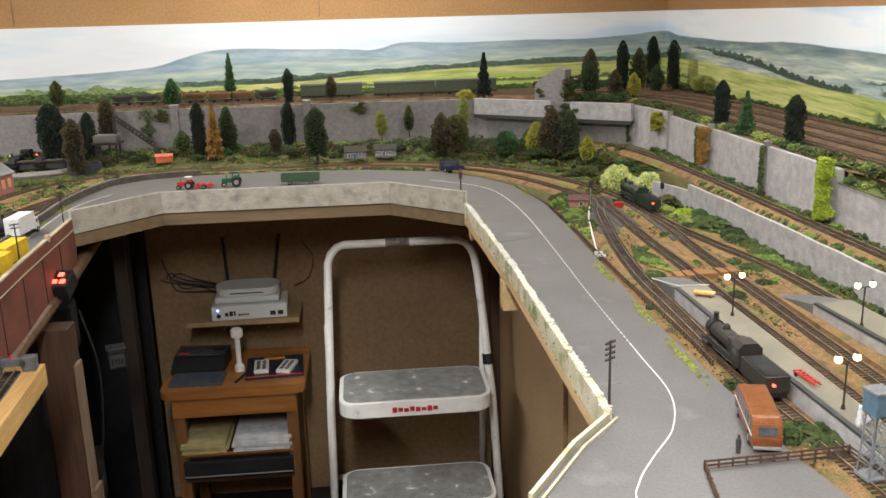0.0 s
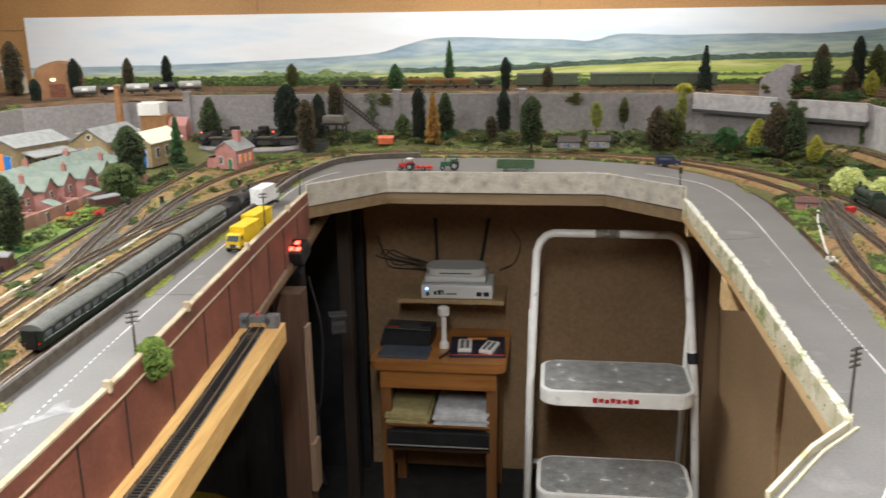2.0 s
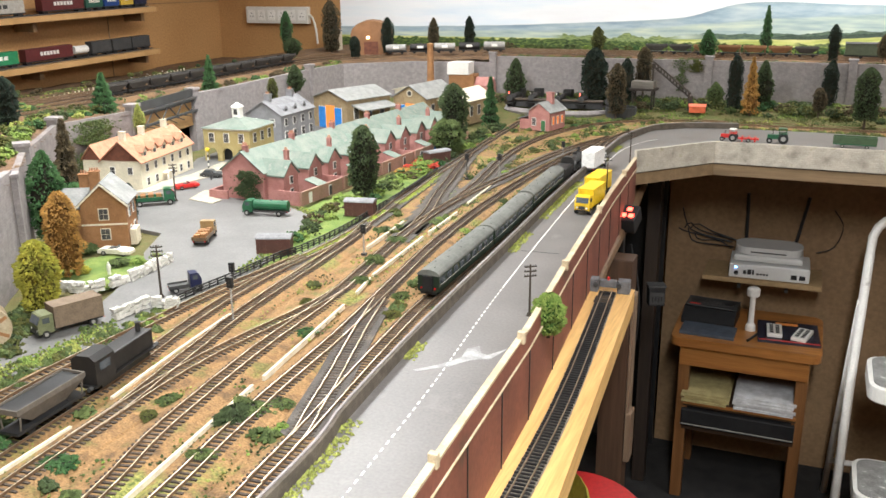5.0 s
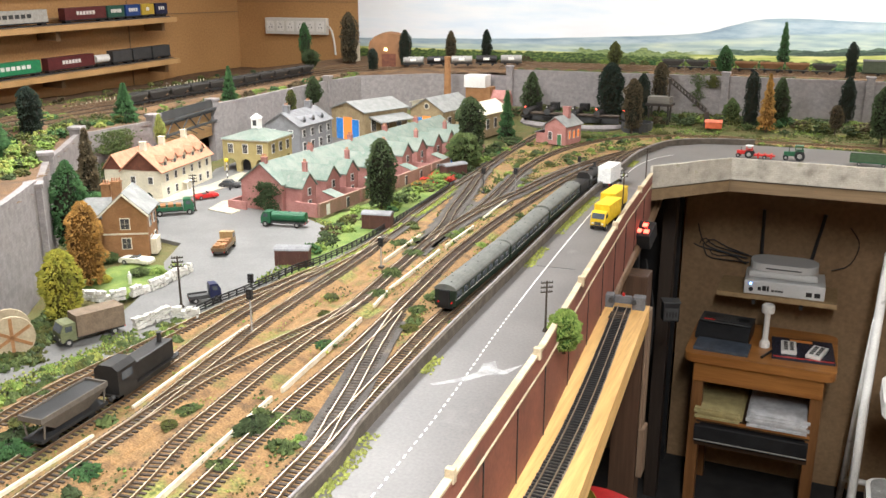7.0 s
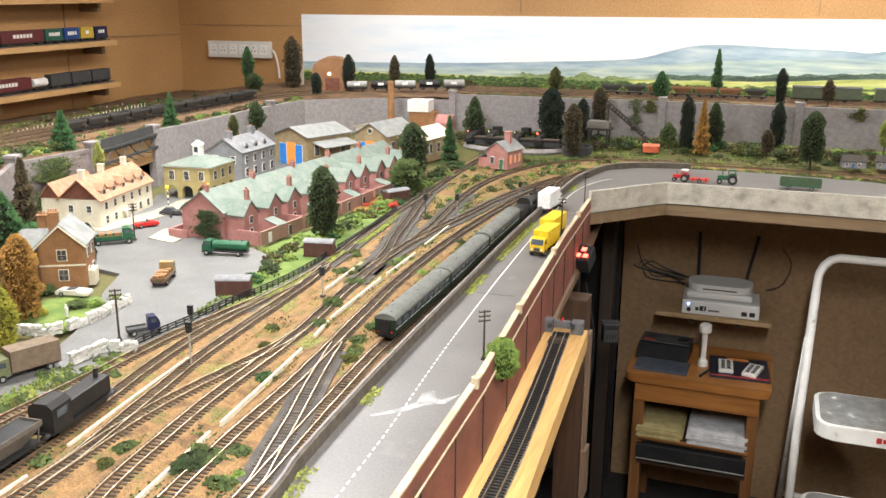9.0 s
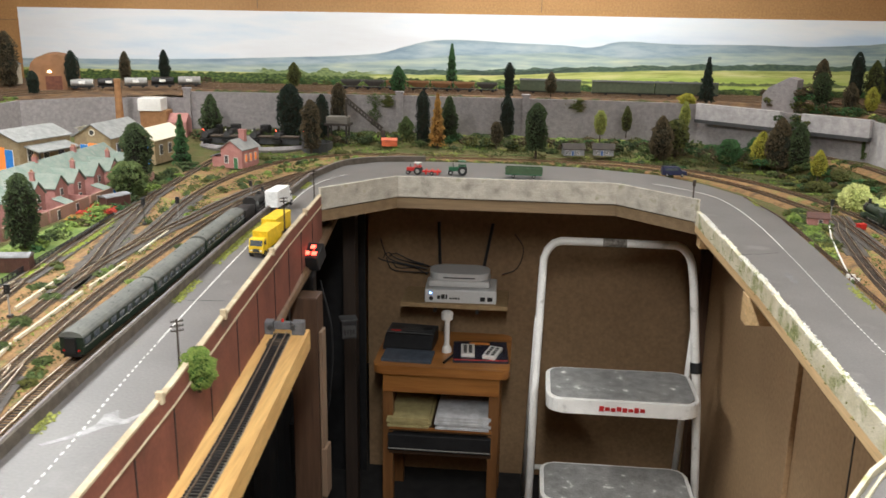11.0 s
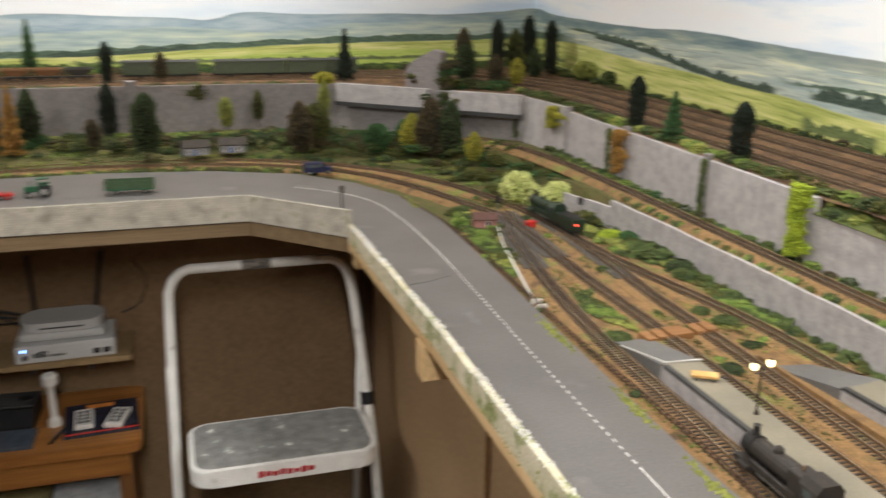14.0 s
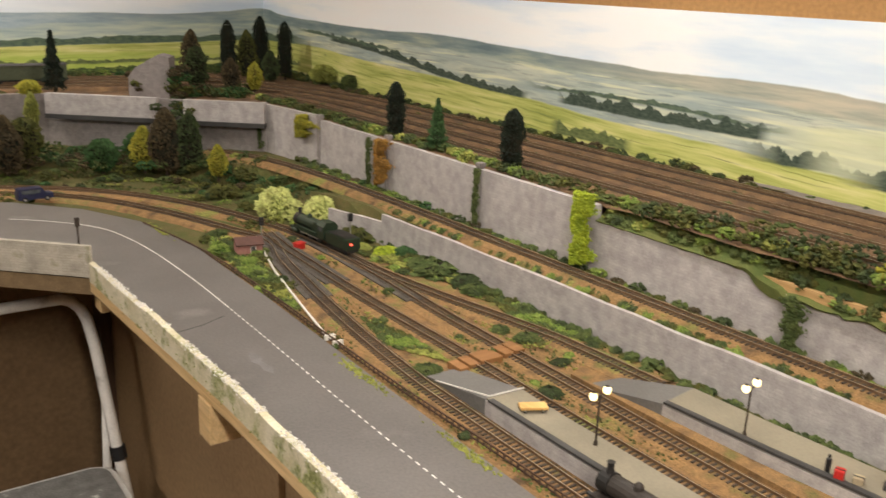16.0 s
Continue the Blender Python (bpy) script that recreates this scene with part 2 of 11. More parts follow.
def box(bm, x0, y0, z0, x1, y1, z1, bevel=0.0, m=None, mi=0):
    vs = [bm.verts.new(p) for p in ((x0, y0, z0), (x1, y0, z0), (x1, y1, z0), (x0, y1, z0), (x0, y0, z1), (x1, y0, z1), (x1, y1, z1), (x0, y1, z1))]
    fs = [bm.faces.new([vs[i] for i in q]) for q in ((3, 2, 1, 0), (4, 5, 6, 7), (0, 1, 5, 4), (1, 2, 6, 5), (2, 3, 7, 6), (3, 0, 4, 7))]
    for f in fs:
        f.material_index = mi
    if bevel:
        es = list({e for f in fs for e in f.edges})
        got = bmesh.ops.bevel(bm, geom=es, offset=bevel, segments=2, affect="EDGES", profile=0.6)
        vs = list({v for f in got["faces"] for v in f.verts} | {v for v in vs if v.is_valid})
    if m is not None:
        for v in vs:
            v.co = m @ v.co
    return bm


def B(*a, **k):
    return box(bmesh.new(), *a, **k)


def prism(bm, pts, z0, z1, mi=0, top=None):
    """An upright slab over a plan polygon (anticlockwise)."""
    if sum(a[0] * b[1] - b[0] * a[1] for a, b in zip(pts, pts[1:] + pts[:1])) < 0:
        pts = pts[::-1]
    lo, hi = [bm.verts.new((x, y, z0)) for x, y in pts], [bm.verts.new((x, y, z1)) for x, y in pts]
    k = len(pts)
    fs = [bm.faces.new(lo[::-1]), bm.faces.new(hi)]
    fs[1].material_index = mi if top is None else top
    for i in range(k):
        f = bm.faces.new((lo[i], lo[(i + 1) % k], hi[(i + 1) % k], hi[i]))
        f.material_index = mi
    return bm


def side_prism(bm, prof, x0, x1, mi=0, axis=0):
    """A profile of (y, z) pulled along x (axis 0), or of (x, z) pulled along y (axis 1)."""
    def at(a, p):
        return (a, p[0], p[1]) if axis == 0 else (p[0], a, p[1])
    a, b = [bm.verts.new(at(x0, p)) for p in prof], [bm.verts.new(at(x1, p)) for p in prof]
    k = len(prof)
    fs = [bm.faces.new(a), bm.faces.new(b[::-1])]
    for i in range(k):
        fs.append(bm.faces.new((a[(i + 1) % k], a[i], b[i], b[(i + 1) % k])))
    for f in fs:
        f.material_index = mi
    bmesh.ops.recalc_face_normals(bm, faces=fs)
    return bm


def tube(bm, pts, r, seg=8, closed=False, mi=0, taper=None):
    pts = [Vector(p) for p in pts]
    k = len(pts)
    rings = []
    for i, p in enumerate(pts):
        a = pts[(i - 1) % k] if (closed or i) else p
        b = pts[(i + 1) % k] if (closed or i < k - 1) else p
        d = (b - a).normalized()
        u = d.cross(Vector((0, 0, 1)))
        u = u.normalized() if u.length > 1e-4 else Vector((1, 0, 0))
        w = u.cross(d)
        rr = r if taper is None else r + (taper - r) * i / (k - 1)
        rings.append([bm.verts.new(p + rr * (math.cos(2 * math.pi * j / seg) * u + math.sin(2 * math.pi * j / seg) * w)) for j in range(seg)])
    for i in range(k if closed else k - 1):
        q, s = rings[i], rings[(i + 1) % k]
        for j in range(seg):
            f = bm.faces.new((q[j], s[j], s[(j + 1) % seg], q[(j + 1) % seg]))
            f.material_index = mi
    if not closed:
        for ring in (rings[0], rings[-1][::-1]):
            f = bm.faces.new(ring)
            f.material_index = mi
    return bm


def lathe(bm, prof, c=(0, 0, 0), seg=16, mi=0):
    """A profile of (radius, z) turned round an upright axis at c."""
    rings = [[bm.verts.new((c[0] + r * math.cos(2 * math.pi * j / seg), c[1] + r * math.sin(2 * math.pi * j / seg), c[2] + zz)) for j in range(seg)] for r, zz in prof]
    for q, s in zip(rings, rings[1:]):
        for j in range(seg):
            f = bm.faces.new((q[j], q[(j + 1) % seg], s[(j + 1) % seg], s[j]))
            f.material_index = mi
    bm.faces.new(rings[0][::-1]).material_index = mi
    bm.faces.new(rings[-1]).material_index = mi
    return bm


def smooth_path(pts, step=0.02):
    """A Catmull-Rom line through pts, at even steps."""
    pts = [Vector(p) for p in pts]
    ext = [2 * pts[0] - pts[1]] + pts + [2 * pts[-1] - pts[-2]]
    fine = []
    for i in range(1, len(ext) - 2):
        a, b, c, d = ext[i - 1:i + 3]
        for j in range(24):
            t = j / 24
            fine.append(0.5 * (2 * b + (c - a) * t + (2 * a - 5 * b + 4 * c - d) * t * t + (3 * b - a - 3 * c + d) * t ** 3))
    fine.append(pts[-1])
    out, acc = [fine[0]], 0.0
    for p, q in zip(fine, fine[1:]):
        seg = (q - p).length
        while acc + seg >= step:
            f = (step - acc) / seg
            p = p + (q - p) * f
            out.append(p.copy())
            seg, acc = (q - p).length, 0.0
        acc += seg
    out.append(pts[-1])
    return out


def side(p, q):
    d = (q - p)
    return Vector((d.y, -d.x, 0)).normalized()


def offset(pts, d):
    """The line moved d to its right."""
    out = []
    for i, p in enumerate(pts):
        a, b = pts[max(i - 1, 0)], pts[min(i + 1, len(pts) - 1)]
        out.append(p + d * side(a, b))
    return out


def ribbon(bm, left, right, z0, z1, mi=0):
    """A strip between two lines with thickness."""
    k = len(left)
    r = [[bm.verts.new((p.x, p.y, zz)) for p in line] for line, zz in ((left, z1), (right, z1), (right, z0), (left, z0))]
    for a, b in ((1, 0), (2, 1), (3, 2), (0, 3)):
        for i in range(k - 1):
            bm.faces.new((r[a][i], r[a][i + 1], r[b][i + 1], r[b][i])).material_index = mi
    bm.faces.new((r[0][0], r[1][0], r[2][0], r[3][0])).material_index = mi
    bm.faces.new((r[3][-1], r[2][-1], r[1][-1], r[0][-1])).material_index = mi
    bmesh.ops.recalc_face_normals(bm, faces=bm.faces[:])
    return bm


def inside(x, y, poly):
    hit = False
    for (ax, ay), (bx, by) in zip(poly, poly[1:] + poly[:1]):
        if (ay > y) != (by > y) and x < (bx - ax) * (y - ay) / (by - ay) + ax:
            hit = not hit
    return hit


def sheet(bm, poly, z, step=0.02, rough=0.003, seed=0.0, rise=None, mi=0):
    """An uneven ground sheet over a plan polygon."""
    xs, ys = [p[0] for p in poly], [p[1] for p in poly]
    nx, ny = int((max(xs) - min(xs)) / step) + 1, int((max(ys) - min(ys)) / step) + 1
    grid = {}
    def vert(i, j):
        if (i, j) not in grid:
            x, y = min(xs) + i * step, min(ys) + j * step
            h = noise.noise((x * 9 + seed, y * 9, seed)) + 0.5 * noise.noise((x * 31, y * 31 + seed, 1.0))
            grid[i, j] = bm.verts.new((x, y, z + rough * h + (rise(x, y) if rise else 0)))
        return grid[i, j]
    for i in range(nx):
        for j in range(ny):
            if inside(min(xs) + (i + 0.5) * step, min(ys) + (j + 0.5) * step, poly):
                bm.faces.new((vert(i, j), vert(i + 1, j), vert(i + 1, j + 1), vert(i, j + 1))).material_index = mi
    return bm

# ---------------------------------------------------------------- the room
XL, XR, YN, YB, ZC = -2.9, 1.6, -1.6, 3.9, 2.3
part("floor", B(XL - 0.1, YN - 0.1, -0.1, XR + 0.1, YB + 0.1, 0.0), M_FLOOR)
tagged(bpy.data.objects["floor"], "dark carpeted floor under the layout", "floor", kind="structure")
tagged(part("ceiling", B(XL - 0.1, YN - 0.1, ZC, XR + 0.1, YB + 0.1, ZC + 0.1), M_CEIL), "plain unseen ceiling above the layout room, toned down", "ceiling", kind="structure")
for name, b in (("wall_north", (XL - 0.1, YB, 0, XR + 0.1, YB + 0.1, ZC)), ("wall_east", (XR, YN, 0, XR + 0.1, YB, ZC)),
                ("wall_west", (XL - 0.1, YN, 0, XL, YB, ZC)), ("wall_south", (XL - 0.1, YN - 0.1, 0, XR + 0.1, YN, ZC))):
    tagged(part(name, B(*b), M_TAN), "wall lined with plain tan hardboard sheets", "wall", kind="structure")
# cover strips where the hardboard sheets meet
bm = bmesh.new()
for x in (-1.1, 0.12):
    box(bm, x, YB - 0.0035, 1.62, x + 0.004, YB, ZC)
for y in (3.1, 1.9, 0.7):
    box(bm, XL, y, 0.9, XL + 0.0035, y + 0.004, ZC)
box(bm, XL, 2.0, 1.50, XL + 0.0035, YB, 1.504)
box(bm, XL + 0.01, YB - 0.0035, 1.55, -2.2, YB, 1.554)
tagged(part("trim", bm, M_PANEL), "thin dark joints between the tan hardboard sheets", "trim", kind="structure")

lamp_house = material("lamp_housing", (0.7, 0.7, 0.68), rough=0.5, bump=0.0)
# housings and glowing tubes added for the assumed lamps
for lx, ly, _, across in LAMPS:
    t = thing("assumed_strip_light", "assumed fluorescent strip light on the unseen ceiling", "ceiling light", "ceiling strip lights", m=pose(lx, ly, 2.24, rz=90 if across else 0))
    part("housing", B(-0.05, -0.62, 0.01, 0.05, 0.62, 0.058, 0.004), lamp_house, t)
    part("tube", tube(bmesh.new(), [(0, -0.6, -0.002), (0, 0.6, -0.002)], 0.012, 10), glow("assumed_strip_tube", (1.0, 0.94, 0.86), 6.0), t)


# ---------------------------------------------------------------- printed landscape round the walls
def mural_material():
    m = bpy.data.materials.new("printed_landscape")
    m.use_nodes = True
    nt = m.node_tree
    n, l = nt.nodes, nt.links
    bsdf = n["Principled BSDF"]
    uv = n.new("ShaderNodeUVMap")
    sep = n.new("ShaderNodeSeparateXYZ")
    l.new(uv.outputs[0], sep.inputs[0])
    U, V = sep.outputs[0], sep.outputs[1]

    def math_(op, a, b=None, c=None, clamp=False):
        x = n.new("ShaderNodeMath")
        x.operation, x.use_clamp = op, clamp
        for i, v in enumerate((a, b, c)):
            if v is None:
                continue
            if isinstance(v, (int, float)):
                x.inputs[i].default_value = v
            else:
                l.new(v, x.inputs[i])
        return x.outputs[0]

    def curve(points):
        c = n.new("ShaderNodeFloatCurve")
        cm = c.mapping.curves[0]
        pts = [(u / 9.0, (v - 1.28) / 0.34) for u, v in points]
        cm.points[0].location, cm.points[1].location = pts[0], pts[-1]
        for p in pts[1:-1]:
            cm.points.new(*p)
        c.mapping.update()
        l.new(math_("DIVIDE", U, 9.0), c.inputs["Value"])
        return math_("MULTIPLY_ADD", c.outputs[0], 0.34, 1.28)

    def noise_(su, sv, detail=4, seed=0.0, rough=0.55):
        cb = n.new("ShaderNodeCombineXYZ")
        l.new(math_("MULTIPLY", U, su), cb.inputs[0]), l.new(math_("MULTIPLY", V, sv), cb.inputs[1])
        cb.inputs[2].default_value = seed
        t = n.new("ShaderNodeTexNoise")
        t.inputs["Scale"].default_value, t.inputs["Detail"].default_value, t.inputs["Roughness"].default_value = 1, detail, rough
        l.new(cb.outputs[0], t.inputs["Vector"])
        return t.outputs["Fac"]

    def ramp(fac, stops):
        r = n.new("ShaderNodeValToRGB")
        e = r.color_ramp.elements
        e[0].position, e[0].color = stops[0][0], (*stops[0][1], 1)
        e[1].position, e[1].color = stops[-1][0], (*stops[-1][1], 1)
        for p, c in stops[1:-1]:
            e.new(p).color = (*c, 1)
        l.new(fac, r.inputs[0])
        return r.outputs[0]

    def mix(fac, a, b):
        x = n.new("ShaderNodeMix")
        x.data_type = "RGBA"
        l.new(fac, x.inputs[0]) if not isinstance(fac, float) else None
        if isinstance(fac, float):
            x.inputs[0].default_value = fac
        l.new(a, x.inputs[6]), l.new(b, x.inputs[7])
        return x.outputs[2]

    def below(line, soft=0.004):
        return math_("MULTIPLY_ADD", math_("SUBTRACT", line, V), 1.0 / soft, 0.5, clamp=True)

    def span(u0, u1, soft=0.03):
        return math_("MULTIPLY", math_("MULTIPLY_ADD", U, 1 / soft, -u0 / soft, clamp=True), math_("MULTIPLY_ADD", U, -1 / soft, u1 / soft, clamp=True))

    def shift(u0, u1):
        """0 before u0 along the wall, 1 past u1."""
        return math_("MULTIPLY_ADD", U, 1 / (u1 - u0), -u0 / (u1 - u0), clamp=True)

    def band(seed, fac, strength=1.0, gain=6.0, bias=-2.6, su=6, sv=60):
        """Long patches of one print colour laid over another, inside a mask."""
        m_ = math_("MULTIPLY_ADD", noise_(su, sv, 4, seed, 0.55), gain, bias, clamp=True)
        return math_("MULTIPLY", math_("MULTIPLY", m_, fac), strength)

    def belt(u0, u1, base, height, seed, fine=22, least=0.35, soft=0.03):
        """A wood: rounded heads of uneven height over a soft foot."""
        foot_ = math_("ADD", curve(base), math_("MULTIPLY_ADD", noise_(16, 2, 3, seed + 2), 0.010, -0.005))
        big = math_("MULTIPLY_ADD", noise_(fine, 1.5, 1.0, seed), 2.4, -0.7, clamp=True)
        small = math_("MULTIPLY_ADD", noise_(fine * 4, 40, 2.0, seed + 5), 0.5, -0.25)
        top = math_("ADD", foot_, math_("MULTIPLY", math_("ADD", math_("MULTIPLY_ADD", big, 1 - least, least), small), height))
        return math_("MULTIPLY", math_("MULTIPLY", below(top, 0.0025), math_("SUBTRACT", 1.0, below(foot_, 0.004))), span(u0, u1, soft))

    # bright overcast sky, a little bluer towards the corner and over the east wall
    cloud = noise_(1.1, 7.0, 6, 3.0)
    sky = ramp(cloud, [(0.30, (0.56, 0.66, 0.77)), (0.42, (0.70, 0.77, 0.83)), (0.52, (0.80, 0.82, 0.84)), (0.66, (0.75, 0.755, 0.77)), (0.78, (0.60, 0.63, 0.68))])
    bluer = ramp(noise_(1.2, 8, 5, 91.0), [(0.32, (0.50, 0.66, 0.85)), (0.44, (0.68, 0.80, 0.92)), (0.55, (0.90, 0.93, 0.95)), (0.70, (0.93, 0.92, 0.92))])
    sky = mix(math_("MULTIPLY", shift(2.4, 4.0), 0.9), sky, bluer)
    ridge = curve([(0, 1.385), (0.7, 1.395), (1.24, 1.415), (1.57, 1.432), (1.76, 1.474), (1.95, 1.500), (2.2, 1.493), (2.45, 1.484), (2.505, 1.478), (2.66, 1.507), (2.85, 1.500),
                   (3.12, 1.503), (3.4, 1.500), (3.65, 1.512), (3.78, 1.522), (3.92, 1.508), (4.2, 1.500), (4.6, 1.497), (4.95, 1.504), (5.2, 1.496), (5.45, 1.489), (5.62, 1.487), (5.68, 1.483), (5.85, 1.486), (6.05, 1.489), (6.2, 1.479), (9, 1.45)])
    line_ = math_("ADD", ridge, math_("MULTIPLY_ADD", noise_(9, 3, 5, 7.0), 0.008, -0.004))
    depth = math_("SUBTRACT", line_, V)
    # far hills: blue-green in the north, dark at the crest, then tan and hazy in the east
    relief = noise_(5, 26, 6, 1.0, 0.6)
    blue = ramp(relief, [(0.30, (0.22, 0.30, 0.37)), (0.45, (0.32, 0.41, 0.47)), (0.58, (0.42, 0.50, 0.53)), (0.72, (0.52, 0.58, 0.56))])
    tanny = ramp(noise_(4, 38, 6, 2.0, 0.6), [(0.30, (0.22, 0.27, 0.26)), (0.44, (0.36, 0.38, 0.32)), (0.57, (0.50, 0.48, 0.38)), (0.72, (0.62, 0.56, 0.44))])
    dusk = ramp(noise_(5, 40, 5, 6.0, 0.6), [(0.32, (0.13, 0.19, 0.21)), (0.5, (0.21, 0.28, 0.28)), (0.66, (0.38, 0.42, 0.34)), (0.78, (0.52, 0.52, 0.38))])
    far = mix(shift(2.9, 3.9), blue, dusk)
    far = mix(shift(5.35, 5.75), far, tanny)
    crest = math_("MULTIPLY", math_("MULTIPLY_ADD", depth, -1 / 0.016, 1.0, clamp=True), math_("MULTIPLY_ADD", noise_(2.2, 2, 3, 15.0), 3.0, -1.0, clamp=True))
    far = mix(math_("MULTIPLY", crest, 0.55), far, ramp(noise_(20, 60, 3, 14.0), [(0.3, (0.10, 0.16, 0.19)), (0.7, (0.17, 0.23, 0.25))]))
    col = mix(below(line_, 0.003), sky, far)
    # the second, nearer ridge of the north hills
    near = curve([(0, 1.36), (1.3, 1.388), (1.7, 1.410), (2.1, 1.444), (2.4, 1.452), (2.7, 1.440), (3.0, 1.462), (3.4, 1.470), (3.8, 1.470), (4.3, 1.466), (4.8, 1.468), (5.3, 1.462), (5.8, 1.455), (6.3, 1.44), (9, 1.41)])
    nline = math_("ADD", near, math_("MULTIPLY_ADD", noise_(6, 4, 5, 11.0), 0.024, -0.012))
    patch = noise_(5, 46, 5, 5.0, 0.55)
    leftmid = ramp(patch, [(0.30, (0.27, 0.35, 0.36)), (0.46, (0.37, 0.45, 0.43)), (0.58, (0.48, 0.55, 0.46)), (0.70, (0.60, 0.64, 0.48))])
    rightmid = ramp(patch, [(0.30, (0.11, 0.17, 0.17)), (0.42, (0.20, 0.27, 0.24)), (0.52, (0.32, 0.38, 0.29)), (0.62, (0.46, 0.50, 0.34)), (0.74, (0.62, 0.62, 0.46))])
    midc = mix(shift(3.3, 4.3), leftmid, rightmid)
    inmid = below(nline, 0.010)
    col = mix(inmid, col, midc)
    # woods and pale pastures strewn over the valley
    east = shift(3.5, 4.3)
    col = mix(band(81.0, math_("MULTIPLY", inmid, east), 0.9, 11.0, -5.6, 7, 95), col, ramp(noise_(40, 120, 3, 83.0), [(0.3, (0.065, 0.10, 0.085)), (0.7, (0.15, 0.20, 0.14))]))
    col = mix(band(85.0, math_("MULTIPLY", inmid, east), 0.85, 12.0, -6.6, 4, 80), col, ramp(noise_(10, 60, 3, 87.0), [(0.3, (0.58, 0.60, 0.28)), (0.7, (0.76, 0.74, 0.46))]))
    col = mix(math_("MULTIPLY", math_("MULTIPLY", shift(5.95, 6.1), below(curve([(0, 1.40), (5.9, 1.405), (6.2, 1.432), (6.6, 1.43), (9, 1.42)]), 0.006)), 0.75), col, ramp(noise_(8, 50, 4, 89.0), [(0.3, (0.52, 0.56, 0.20)), (0.7, (0.74, 0.74, 0.40))]))
    # printed haze over the valley, thickened to brighten the dim east wall in colour
    col = mix(math_("MULTIPLY", math_("MULTIPLY", inmid, east), 0.36), col, ramp(noise_(3, 20, 4, 97.0), [(0.3, (0.56, 0.65, 0.70)), (0.7, (0.74, 0.76, 0.68))]))
    # the green slope in front, its streaks laid along its own fall
    ftop = curve([(0, 1.345), (1.6, 1.350), (2.1, 1.359), (2.5, 1.378), (2.9, 1.394), (3.43, 1.403), (3.8, 1.412), (4.15, 1.416), (4.44, 1.403), (4.71, 1.395), (4.96, 1.390), (5.31, 1.379), (5.6, 1.363), (5.9, 1.357), (6.2, 1.345), (9, 1.34)])
    edge = math_("ADD", ftop, math_("MULTIPLY_ADD", noise_(14, 5, 4, 13.0), 0.006, -0.003))
    fall = math_("SUBTRACT", edge, V)
    cb = n.new("ShaderNodeCombineXYZ")
    l.new(math_("MULTIPLY", U, 4.0), cb.inputs[0]), l.new(math_("MULTIPLY", fall, 62.0), cb.inputs[1])
    streak = n.new("ShaderNodeTexNoise")
    streak.inputs["Scale"].default_value, streak.inputs["Detail"].default_value, streak.inputs["Roughness"].default_value = 1, 6, 0.6
    l.new(cb.outputs[0], streak.inputs["Vector"])
    fieldc = ramp(streak.outputs["Fac"], [(0.28, (0.20, 0.25, 0.065)), (0.40, (0.36, 0.40, 0.11)), (0.52, (0.52, 0.54, 0.18)), (0.62, (0.63, 0.61, 0.26)), (0.74, (0.74, 0.71, 0.42))])
    col = mix(below(edge, 0.004), col, fieldc)
    lush = math_("MULTIPLY", math_("MULTIPLY", below(edge, 0.004), math_("MULTIPLY_ADD", fall, 1 / 0.02, -0.9, clamp=True)), math_("SUBTRACT", 1.0, shift(3.2, 3.9)))
    col = mix(math_("MULTIPLY", lush, 0.6), col, ramp(noise_(14, 60, 4, 19.0), [(0.3, (0.30, 0.46, 0.07)), (0.7, (0.50, 0.62, 0.14))]))
    # hedge rows along the slope
    for lift, seed, wide in ((-0.013, 51.0, 0.0012), (-0.027, 53.0, 0.0016), (-0.043, 57.0, 0.0012), (-0.060, 59.0, 0.0014)):
        row = math_("ABSOLUTE", math_("SUBTRACT", math_("SUBTRACT", V, math_("ADD", edge, lift)), math_("MULTIPLY_ADD", noise_(1.6, 2, 2, seed), 0.026, -0.013)))
        rowm = math_("MULTIPLY", math_("MULTIPLY_ADD", row, -1 / wide, 1.2, clamp=True), math_("MULTIPLY_ADD", noise_(7, 3, 3, seed + 1), 6.0, -2.7, clamp=True))
        col = mix(math_("MULTIPLY", rowm, 0.75), col, ramp(noise_(40, 90, 2, seed), [(0.3, (0.09, 0.13, 0.03)), (0.7, (0.20, 0.24, 0.06))]))
    # lone bushes and small trees dotted over the slope
    dots = n.new("ShaderNodeTexVoronoi")
    cv = n.new("ShaderNodeCombineXYZ")
    l.new(math_("MULTIPLY", U, 13.0), cv.inputs[0]), l.new(math_("MULTIPLY", V, 26.0), cv.inputs[1])
    dots.inputs["Scale"].default_value = 1.0
    l.new(cv.outputs[0], dots.inputs["Vector"])
    lone = math_("MULTIPLY", math_("MULTIPLY_ADD", dots.outputs["Distance"], -16.0, 2.2, clamp=True), math_("MULTIPLY_ADD", noise_(3, 9, 2, 95.0), 14.0, -7.6, clamp=True))
    dark = ramp(noise_(70, 200, 3, 29.0), [(0.3, (0.022, 0.040, 0.034)), (0.7, (0.085, 0.115, 0.085))])
    bluish = ramp(noise_(50, 160, 3, 33.0), [(0.3, (0.050, 0.085, 0.070)), (0.7, (0.12, 0.17, 0.11))])
    olive = ramp(noise_(60, 160, 3, 35.0), [(0.3, (0.06, 0.085, 0.035)), (0.7, (0.19, 0.23, 0.09))])
    limey = ramp(noise_(60, 160, 3, 36.0), [(0.3, (0.10, 0.15, 0.06)), (0.7, (0.30, 0.36, 0.14))])
    col = mix(math_("MULTIPLY", math_("MULTIPLY", lone, below(edge, 0.004)), 0.85), col, olive)
